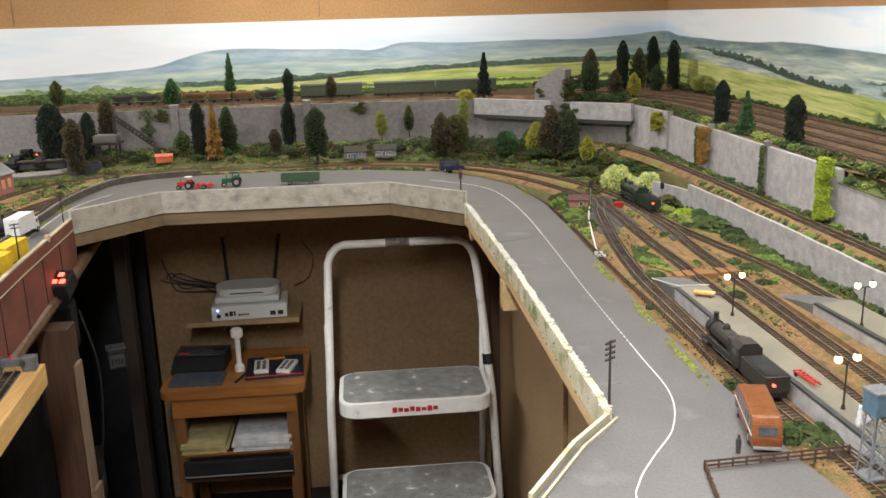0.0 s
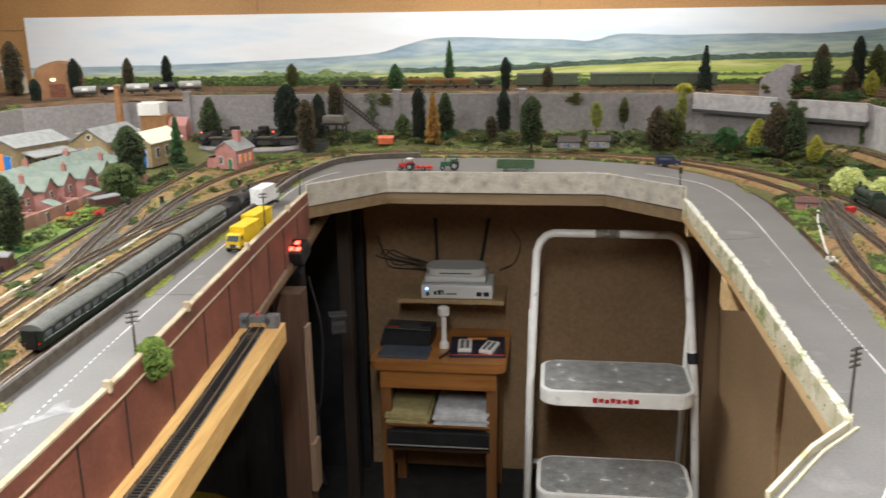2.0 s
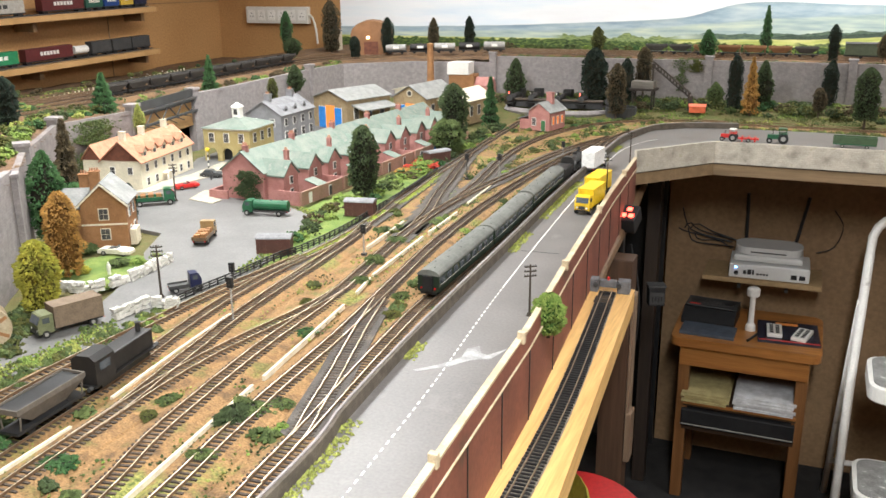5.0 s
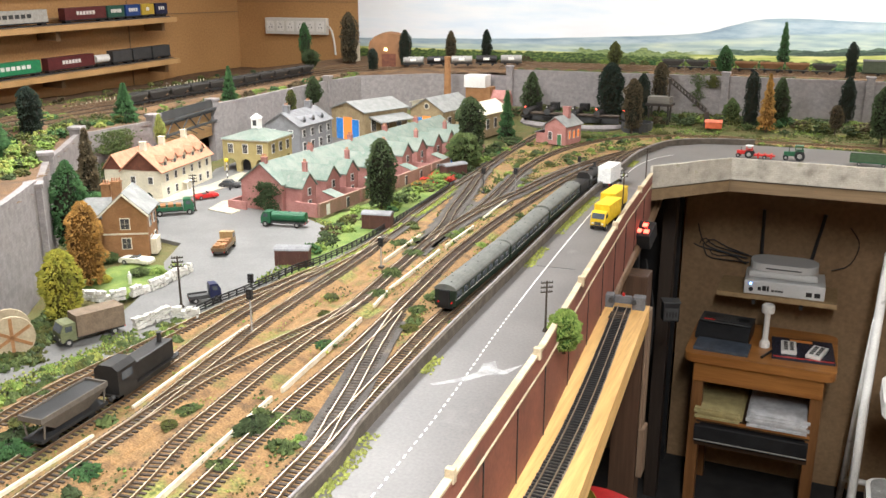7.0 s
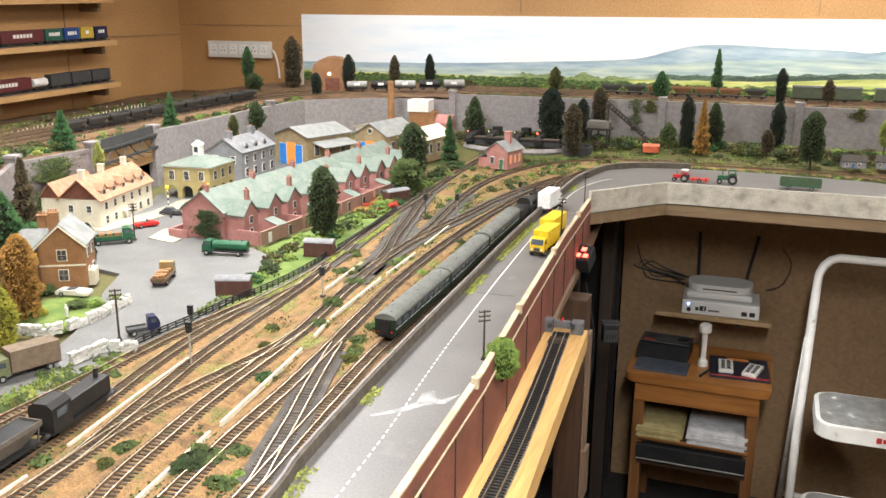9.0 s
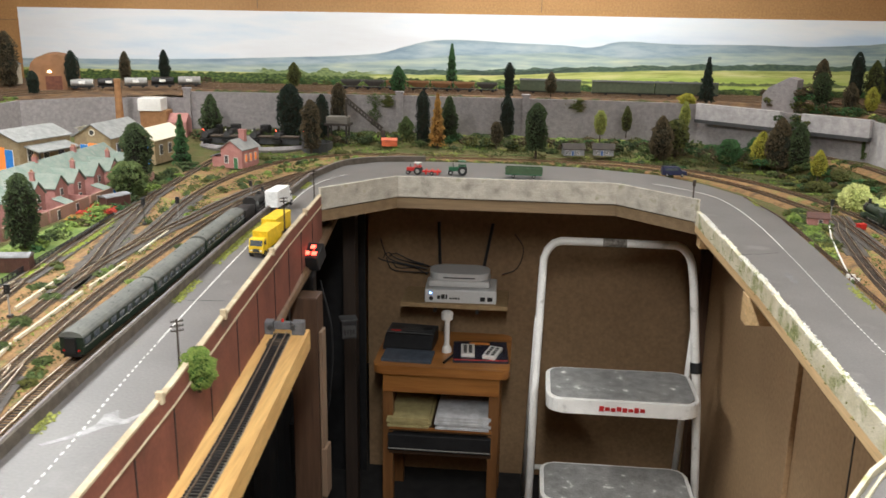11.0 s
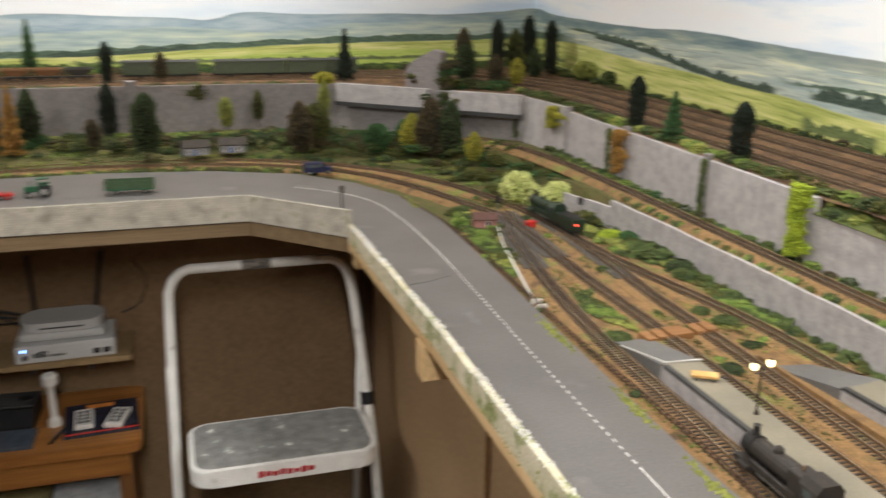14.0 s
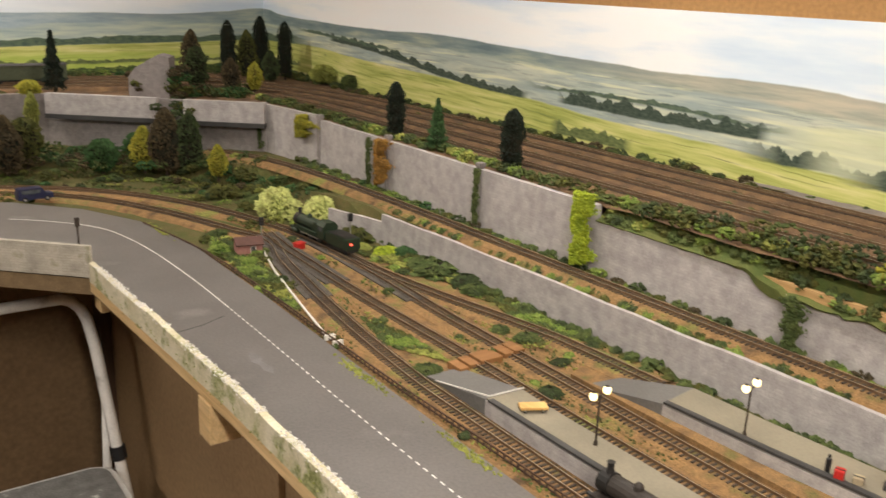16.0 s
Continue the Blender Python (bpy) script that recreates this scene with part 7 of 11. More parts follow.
# orange-brown coach beside the station
def road_coach():
    t = thing("road_coach", "orange-brown vintage motor coach beside the station", "bus", m=pose(0.716, 0.995, RZ, rz=76))
    body = paint("orange_brown_paint", (0.225, 0.082, 0.030), 0.25)
    prof = [(-0.058, 0.006), (0.056, 0.006), (0.058, 0.020), (0.052, 0.034), (0.042, 0.040), (-0.046, 0.040), (-0.056, 0.033), (-0.060, 0.018)]
    bm = side_prism(bmesh.new(), prof, -0.0165, 0.0165, axis=1)
    bmesh.ops.bevel(bm, geom=bm.edges[:], offset=0.003, segments=2, affect="EDGES", profile=0.6)
    part("body", bm, body, t)
    for s in (-1, 1):
        for i in range(6):
            part("side_window", B(-0.046 + i * 0.0155, s * 0.0166 - 0.0003, 0.0235, -0.034 + i * 0.0155, s * 0.0166 + 0.0003, 0.0325), M_GLASS, t)
        part("waist_trim", B(-0.056, s * 0.0167 - 0.0003, 0.0195, 0.054, s * 0.0167 + 0.0003, 0.0205), M_CREAM, t)
        part("tail_lamp", tube(bmesh.new(), [(-0.0605, s * 0.012, 0.014), (-0.059, s * 0.012, 0.014)], 0.0014, 8), M_TAIL, t)
    part("rear_window", side_prism(bmesh.new(), [(-0.0602, 0.0225), (-0.0578, 0.031), (-0.056, 0.031), (-0.058, 0.0225)], -0.010, 0.010, axis=1), M_GLASS, t)
    part("rear_bumper", B(-0.062, -0.015, 0.006, -0.059, 0.015, 0.009, 0.0005), M_HUB, t)
    part("windscreen", side_prism(bmesh.new(), [(0.0585, 0.022), (0.0535, 0.033), (0.051, 0.033), (0.056, 0.022)], -0.013, 0.013, axis=1), M_GLASS, t)
    wheels(t, (-0.036, 0.034), 0.0135, 0.0085, 0.006)


road_coach()


# ---------------------------------------------------------------- rolling stock
def rail_wheels(t, xs, r=0.006):
    for x in xs:
        for s in (-1, 1):
            part("wheel", tube(bmesh.new(), [(x, s * 0.0078 - 0.0012, r), (x, s * 0.0078 + 0.0012, r)], r, 12), M_BLACK, t)


def along(line, y, z, rev=False, east=False, pts_cache={}):
    """The pose on a track line at a given y, heading along the line."""
    key = id(line)
    if key not in pts_cache:
        pts_cache[key] = smooth_path([(a, b, 0) for a, b in line], 0.01)
    pts = pts_cache[key]
    i = min((k for k in range(len(pts) - 1) if (pts[k].x > 0.3) == east), key=lambda k: abs(pts[k].y - y))
    d = pts[i + 1] - pts[i]
    a = math.degrees(math.atan2(d.y, d.x))
    return pose(pts[i].x, pts[i].y, z, rz=a + (180 if rev else 0))


def carriage(m, roofmat, L=0.262):
    t = thing("passenger_coach", "dark green passenger coach with a grey roof", "railway coach", "coaches of the green train", m=m)
    h = L / 2
    body = paint("coach_green", (0.014, 0.024, 0.015), 0.45)
    part("body", B(-h, -0.0178, 0.010, h, 0.0178, 0.036, 0.001), body, t)
    prof = [(-0.0185, 0.036)] + [(-0.0185 * math.cos(a), 0.036 + 0.0095 * math.sin(a)) for a in (0.35, 0.75, 1.15, 1.57, 1.99, 2.39, 2.79)] + [(0.0185, 0.036)]
    part("roof", side_prism(bmesh.new(), prof, -h - 0.001, h + 0.001), roofmat, t, "grey weathered roof")
    for i in range(9):
        part("roof_vent", lathe(bmesh.new(), [(0.0014, 0), (0.0014, 0.0018)], (-h + L * (i + 0.5) / 9, 0.005 if i % 2 else -0.005, 0.0440), 8), M_DKGREY, t)
    for s in (-1, 1):
        for i in range(9):
            x = -h + L * (i + 0.5) / 9
            part("side_window", B(x - 0.009, s * 0.0179 - 0.0003, 0.0225, x + 0.009, s * 0.0179 + 0.0003, 0.0325), M_GLASS, t)
        part("cream_line", B(-h, s * 0.0179 - 0.0002, 0.0205, h, s * 0.0179 + 0.0002, 0.0211), M_CREAM, t)
        part("tail_lamp", tube(bmesh.new(), [(-h - 0.002, s * 0.011, 0.016), (-h, s * 0.011, 0.016)], 0.0016, 8), M_TAIL, t)
    part("gangway", B(-h - 0.005, -0.008, 0.012, h + 0.005, 0.008, 0.036), M_BLACK, t)
    part("underframe", B(-h, -0.013, 0.006, h, 0.013, 0.010), M_BLACK, t)
    for x in (-0.09, 0.09):
        part("bogie", B(x - 0.022, -0.012, 0.003, x + 0.022, 0.012, 0.008, 0.0008), M_BLACK, t)
    rail_wheels(t, (-0.105, -0.075, 0.075, 0.105))
    return t


def steam_engine(m, label, mat, tender=True, L=0.13, group="steam locomotives"):
    t = thing("steam_locomotive", label, "locomotive", group, m=m)
    part("footplate", B(-0.060, -0.016, 0.0135, 0.066, 0.016, 0.0160), mat, t)
    part("boiler", tube(bmesh.new(), [(-0.025, 0, 0.0305), (0.058, 0, 0.0300)], 0.0125, 16, taper=0.0110), mat, t, smooth=False)
    part("smokebox", tube(bmesh.new(), [(0.050, 0, 0.030), (0.064, 0, 0.030)], 0.0125, 16), M_LOCO, t)
    part("smokebox_door", tube(bmesh.new(), [(0.064, 0, 0.030), (0.0665, 0, 0.030)], 0.0095, 14, taper=0.006), M_DKGREY, t)
    part("firebox", B(-0.036, -0.0125, 0.016, -0.012, 0.0125, 0.0425, 0.003), mat, t)
    part("funnel", lathe(bmesh.new(), [(0.0048, 0), (0.0036, 0.004), (0.0036, 0.010), (0.0046, 0.0115)], (0.056, 0, 0.0415), 12), M_LOCO, t)
    part("dome", lathe(bmesh.new(), [(0.0055, 0), (0.005, 0.005), (0.003, 0.0075), (0.0008, 0.0085)], (0.018, 0, 0.0405), 12), mat, t)
    part("safety_valve", lathe(bmesh.new(), [(0.002, 0), (0.0016, 0.005)], (-0.020, 0, 0.0415), 8), M_RAIL, t)
    cab = part("cab", side_prism(bmesh.new(), [(-0.0165, 0.016), (0.0165, 0.016), (0.0165, 0.040), (0.010, 0.0475), (-0.010, 0.0475), (-0.0165, 0.040)], -0.060, -0.034), mat, t)
    for s in (-1, 1):
        part("cab_window", B(-0.054, s * 0.0167 - 0.0003, 0.030, -0.041, s * 0.0167 + 0.0003, 0.038), M_GLASS, cab)
        part("splasher", B(-0.030, s * 0.0135 - 0.002, 0.016, 0.045, s * 0.0135 + 0.002, 0.0215, 0.0008), mat, t)
        part("cylinder", tube(bmesh.new(), [(0.042, s * 0.0145, 0.010), (0.060, s * 0.0145, 0.010)], 0.0042, 10), mat, t)
        part("coupling_rod", B(-0.030, s * 0.0112 - 0.0006, 0.008, 0.035, s * 0.0112 + 0.0006, 0.0098), M_HUB, t)
        part("buffer", tube(bmesh.new(), [(0.066, s * 0.011, 0.0125), (0.073, s * 0.011, 0.0125)], 0.0026, 10), M_DKGREY, t)
    rail_wheels(t, (-0.030, 0.002, 0.034), 0.0105)
    rail_wheels(t, (0.054,), 0.006)
    part("buffer_beam", B(0.065, -0.016, 0.009, 0.067, 0.016, 0.016), M_DKGREY, t)
    if tender:
        td = part("tender", B(-0.140, -0.016, 0.012, -0.066, 0.016, 0.034, 0.001), mat, t)
        part("coal", sheet(bmesh.new(), [(-0.134, -0.0135), (-0.074, -0.0135), (-0.074, 0.0135), (-0.134, 0.0135)], 0.0355, 0.004, 0.003, 3.0), M_BLACK, td, "lumpy black coal")
        part("tender_frame", B(-0.138, -0.013, 0.006, -0.068, 0.013, 0.012), M_BLACK, td)
        lamp = part("tail_lamp", tube(bmesh.new(), [(-0.143, 0.006, 0.024), (-0.140, 0.006, 0.024)], 0.0018, 8), M_REDLAMP, td)
        for x in (-0.125, -0.103, -0.081):
            for s in (-1, 1):
                part("wheel", tube(bmesh.new(), [(x, s * 0.0078 - 0.0012, 0.007), (x, s * 0.0078 + 0.0012, 0.007)], 0.007, 12), M_BLACK, td)
    return t


RAIL = 1.1368
M_COACHROOF = material("coach_roof_grey", (0.125, 0.128, 0.115), (0.095, 0.098, 0.088), scale=40, rough=0.7, bump=0.1, fine=200)
for y in (1.31, 1.582, 1.854):
    carriage(along(MAIN_A, y, RAIL), M_COACHROOF)
steam_engine(along(MAIN_A, 2.145, RAIL), "black express steam locomotive and tender hauling green coaches", M_LOCO)
steam_engine(along(MAIN_A, 1.195, RAIL, True, True), "weathered black steam locomotive and tender at the platform", paint("sooty_weathered_black", (0.034, 0.028, 0.024), 0.6))
steam_engine(along(MAIN_B, 2.26, RAIL, True, True), "dark green steam locomotive running tender first", paint("loco_green", (0.02, 0.035, 0.02), 0.5))


def van(m, body, roof, label, L=0.078, name="goods_van", group="goods wagons", H=0.030):
    t = thing(name, label, "railway wagon", group, m=m)
    h = L / 2
    part("body", B(-h, -0.0155, 0.012, h, 0.0155, 0.012 + H, 0.0006), body, t)
    prof = [(-0.0168, 0.012 + H)] + [(-0.0168 * math.cos(a), 0.012 + H + 0.006 * math.sin(a)) for a in (0.5, 1.05, 1.57, 2.09, 2.64)] + [(0.0168, 0.012 + H)]
    part("roof", side_prism(bmesh.new(), prof, -h - 0.0015, h + 0.0015), roof, t)
    for s in (-1, 1):
        part("door", B(-0.009, s * 0.0157 - 0.0004, 0.0135, 0.009, s * 0.0157 + 0.0004, 0.010 + H), body, t)
        for x in (-h * 0.8, -h * 0.45, h * 0.45, h * 0.8):
            part("stanchion", B(x - 0.0008, s * 0.0157 - 0.0006, 0.012, x + 0.0008, s * 0.0157 + 0.0006, 0.012 + H), body, t)
    part("underframe", B(-h, -0.011, 0.007, h, 0.011, 0.012), M_BLACK, t)
    for x in (-h - 0.004, h):
        for s in (-1, 1):
            part("buffer", tube(bmesh.new(), [(x, s * 0.011, 0.0105), (x + 0.004, s * 0.011, 0.0105)], 0.0022, 8), M_BLACK, t)
    rail_wheels(t, (-h * 0.55, h * 0.55))
    return t


def hopper(m, body, label, L=0.085, group="hopper wagons", load=None):
    t = thing("hopper_wagon", label, "railway wagon", group, m=m)
    h = L / 2
    bm = bmesh.new()
    a = [bm.verts.new(p) for p in ((-h * 0.5, -0.008, 0.014), (h * 0.5, -0.008, 0.014), (h * 0.5, 0.008, 0.014), (-h * 0.5, 0.008, 0.014))]
    b = [bm.verts.new(p) for p in ((-h, -0.016, 0.032), (h, -0.016, 0.032), (h, 0.016, 0.032), (-h, 0.016, 0.032))]
    c = [bm.verts.new(p) for p in ((-h, -0.016, 0.038), (h, -0.016, 0.038), (h, 0.016, 0.038), (-h, 0.016, 0.038))]
    d = [bm.verts.new(p) for p in ((-h + 0.002, -0.0145, 0.038), (h - 0.002, -0.0145, 0.038), (h - 0.002, 0.0145, 0.038), (-h + 0.002, 0.0145, 0.038))]
    e = [bm.verts.new(p) for p in ((-h + 0.002, -0.0145, 0.033), (h - 0.002, -0.0145, 0.033), (h - 0.002, 0.0145, 0.033), (-h + 0.002, 0.0145, 0.033))]
    bm.faces.new(a[::-1]), bm.faces.new(e)
    for lo, hi in ((a, b), (b, c), (c, d), (d, e)):
        for i in range(4):
            bm.faces.new((lo[i], lo[(i + 1) % 4], hi[(i + 1) % 4], hi[i]))
    part("hopper", bm, body, t)
    part("load", sheet(bmesh.new(), [(-h + 0.003, -0.014), (h - 0.003, -0.014), (h - 0.003, 0.014), (-h + 0.003, 0.014)], 0.0355, 0.005, 0.002, 1.0), load or M_BLACK, t, "dark load of coal")
    part("underframe", B(-h, -0.013, 0.008, h, 0.013, 0.0115), M_BLACK, t)
    for x in (-h * 0.9, h * 0.9):
        for s in (-1, 1):
            part("strut", tube(bmesh.new(), [(x, s * 0.012, 0.0115), (x, s * 0.015, 0.033)], 0.0011, 6), body, t)
    rail_wheels(t, (-h * 0.55, h * 0.55))
    return t


M_WAGBROWN = paint("wagon_brown", (0.10, 0.045, 0.035), 0.6)
M_WAGGREY = paint("wagon_grey", (0.06, 0.056, 0.052), 0.65)
S3 = TRACKS["e"]
hopper(along(S3, 0.655, RAIL), paint("dusty_brown_grey", (0.115, 0.098, 0.08), 0.8), "grey mineral hopper wagon with dark load", 0.105)
sh = thing("shunter", "black shunting locomotive with curved cab roof", "locomotive", m=along(S3, 0.785, RAIL))
part("body", B(-0.025, -0.0125, 0.012, 0.062, 0.0125, 0.036, 0.002), M_LOCO, sh)
part("cab", side_prism(bmesh.new(), [(-0.0165, 0.012), (0.0165, 0.012), (0.0165, 0.042), (0.009, 0.048), (-0.009, 0.048), (-0.0165, 0.042)], -0.062, -0.025), M_LOCO, sh)
part("footplate", B(-0.066, -0.0165, 0.0095, 0.066, 0.0165, 0.012), M_LOCO, sh)
part("funnel", lathe(bmesh.new(), [(0.0035, 0), (0.003, 0.012), (0.004, 0.0135)], (0.050, 0, 0.035), 10), M_LOCO, sh)
for s in (-1, 1):
    part("cab_window", B(-0.054, s * 0.0167 - 0.0003, 0.028, -0.034, s * 0.0167 + 0.0003, 0.038), M_GLASS, sh)
    part("side_frame", B(-0.05, s * 0.0125 - 0.001, 0.003, 0.05, s * 0.0125 + 0.001, 0.0095), M_LOCO, sh)
    for x in (-0.072, 0.066):
        part("buffer", tube(bmesh.new(), [(x, s * 0.011, 0.0105), (x + 0.006, s * 0.011, 0.0105)], 0.0028, 10), M_DKGREY, sh)
rail_wheels(sh, (-0.035, 0.0, 0.035), 0.008)
# old van bodies grounded by the fence
for x, y, rz in ((-0.912, 1.31, 22), (-0.892, 1.605, 12)):
    g = van(pose(x, y, 1.118, rz=rz), M_WAGBROWN, M_SLATE, "grounded brown van body used as a shed", 0.062, group="grounded vans")
van(pose(-0.955, 2.165, 1.118, rz=60), M_WAGBROWN, M_SLATE, "small brown goods van beside the bank", 0.07)

# freight on the upper level
UZ = ZU + 0.0098
M_VANGREEN, M_ORE = paint("olive_van_green", (0.07, 0.085, 0.05), 0.6), paint("rusty_wagon", (0.22, 0.11, 0.05), 0.7)
for x0 in (0.045, 0.325, 0.565):
    van(pose(x0 + 0.12, 3.56, UZ), M_VANGREEN, M_DKGREY, "long olive-green covered wagon on the upper line", 0.235, "covered_wagon", "covered wagons", 0.040)
for i in range(7):
    hopper(pose(-0.62 + i * 0.09, 3.56, UZ), M_ORE if i in (2, 3, 4, 5) else M_WAGGREY, "open rusty wagon on the upper line" if i in (2, 3, 4, 5) else "open grey wagon on the upper line", 0.082, "upper freight", M_ORE if i in (2, 3, 4, 5) else None)
for i in range(11):
    y = 1.94 + i * 0.098
    hopper(pose(-1.835 - 0.055 * (y - 1.95), y, UZ - 0.018, rz=93), M_WAGGREY, "dark grey hopper wagon on the upper line", 0.09, "upper hoppers")
for i in range(5):
    x, y = -1.60 + 0.105 * i, 3.33 + 0.034 * i
    t = thing("tank_wagon", "black tank wagon with white mark on the upper line", "railway wagon", "tank wagons", m=pose(-1.66 + 0.10 * i, 3.40 + 0.022 * i, UZ - 0.012 + 0.003 * i, rz=18))
    part("tank", tube(bmesh.new(), [(-0.042, 0, 0.026), (0.042, 0, 0.026)], 0.0145, 14), M_LOCO if i % 2 else M_HUB, t)
    part("dome", lathe(bmesh.new(), [(0.004, 0), (0.004, 0.005)], (0, 0, 0.039), 8), M_LOCO, t)
    part("mark", B(-0.012, -0.0149, 0.022, 0.012, -0.0143, 0.032), M_WHITE, t)
    part("underframe", B(-0.044, -0.012, 0.008, 0.044, 0.012, 0.012), M_BLACK, t)
    rail_wheels(t, (-0.025, 0.025))

# ---------------------------------------------------------------- trees and shrubs
def leaf_mat(name, a, b, island=0.35):
    return material(name, a, b, scale=60, rough=0.9, bump=0.0, fine=500, island=island, spec=0.2)


LEAF = {
    "dark": leaf_mat("dark_foliage", (0.032, 0.046, 0.019), (0.048, 0.066, 0.026)),
    "black": leaf_mat("blackish_foliage", (0.010, 0.016, 0.012), (0.018, 0.026, 0.016)),
    "olive": leaf_mat("olive_foliage", (0.085, 0.085, 0.022), (0.05, 0.058, 0.018)),
    "mid": leaf_mat("mid_green_foliage", (0.050, 0.074, 0.024), (0.082, 0.104, 0.034)),
    "fir": leaf_mat("fir_green_foliage", (0.028, 0.068, 0.024), (0.044, 0.092, 0.030)),
    "yellow": leaf_mat("yellow_green_foliage", (0.30, 0.27, 0.035), (0.20, 0.20, 0.03)),
    "orange": leaf_mat("autumn_orange_foliage", (0.33, 0.18, 0.045), (0.21, 0.115, 0.03)),
    "lime": leaf_mat("lime_foliage", (0.33, 0.40, 0.035), (0.22, 0.30, 0.03)),
    "cream": leaf_mat("pale_blossom_foliage", (0.50, 0.52, 0.20), (0.40, 0.44, 0.15)),
    "straw": leaf_mat("straw_lime_foliage", (0.26, 0.275, 0.07), (0.175, 0.195, 0.048)),
    "red": leaf_mat("red_blossom_foliage", (0.40, 0.05, 0.03), (0.28, 0.04, 0.025)),
    "brown": leaf_mat("brown_foliage", (0.075, 0.055, 0.028), (0.05, 0.04, 0.022)),
    "bright": leaf_mat("bright_green_foliage", (0.115, 0.175, 0.036), (0.165, 0.215, 0.050)),
}
# heart colours: dark bodies, with the shade between tufts put into the tone
M_HEART = {c: leaf_mat("shadowy_" + c + "_foliage", (0.024, 0.02, 0.013), (0.014, 0.017, 0.010)) if c in ("dark", "black", "brown", "fir", "mid", "olive") else leaf_mat("shaded_" + c + "_foliage", *{"yellow": ((0.13, 0.105, 0.018), (0.08, 0.07, 0.015)), "orange": ((0.16, 0.075, 0.015), (0.09, 0.045, 0.012)), "lime": ((0.17, 0.24, 0.03), (0.10, 0.16, 0.02)), "cream": ((0.24, 0.27, 0.08), (0.16, 0.19, 0.05)), "bright": ((0.05, 0.11, 0.02), (0.03, 0.07, 0.015)), "straw": ((0.16, 0.16, 0.04), (0.1, 0.1, 0.03)), "red": ((0.2, 0.03, 0.02), (0.1, 0.02, 0.015))}[c]) for c in LEAF}
M_BARK = material("model_bark", (0.07, 0.05, 0.035), (0.045, 0.032, 0.022), scale=80, rough=0.9, bump=0.3)


def clump(verts, faces, c, r, rnd):
    """One ragged tuft: a lopsided octahedron."""
    b = len(verts)
    for d in ((1, 0, 0), (0, 1, 0), (-1, 0, 0), (0, -1, 0), (0, 0, 1), (0, 0, -1)):
        k = r * rnd.uniform(0.55, 1.35)
        verts.append((c[0] + d[0] * k + rnd.uniform(-.3, .3) * r, c[1] + d[1] * k + rnd.uniform(-.3, .3) * r, c[2] + d[2] * k * 0.9))
    for i in range(4):
        faces.append((b + i, b + (i + 1) % 4, b + 4))
        faces.append((b + (i + 1) % 4, b + i, b + 5))


PROFILES = {
    "column": lambda h: 0.55 + 0.45 * math.sin(math.pi * min(1, 0.18 + 0.74 * h)) if h < 0.82 else max(0.05, (1 - h) / 0.18) ** 0.6 * 0.82,
    "cone": lambda h: max(0.04, (1 - h) ** 0.9) * (0.85 + 0.15 * math.cos(h * 38)),
    "egg": lambda h: max(0.05, math.sin(math.pi * (0.14 + 0.86 * h)) ** 0.75) * (1.0 if h < 0.45 else 1.04 - 0.12 * h),
    "round": lambda h: max(0.08, math.sin(math.pi * (0.06 + 0.92 * h)) ** 0.5),
    "bottle": lambda h: (0.80 + 0.20 * math.sin(math.pi * h)) if h < 0.75 else max(0.05, (1 - (h - 0.75) / 0.25) ** 0.55) * 0.92,
}


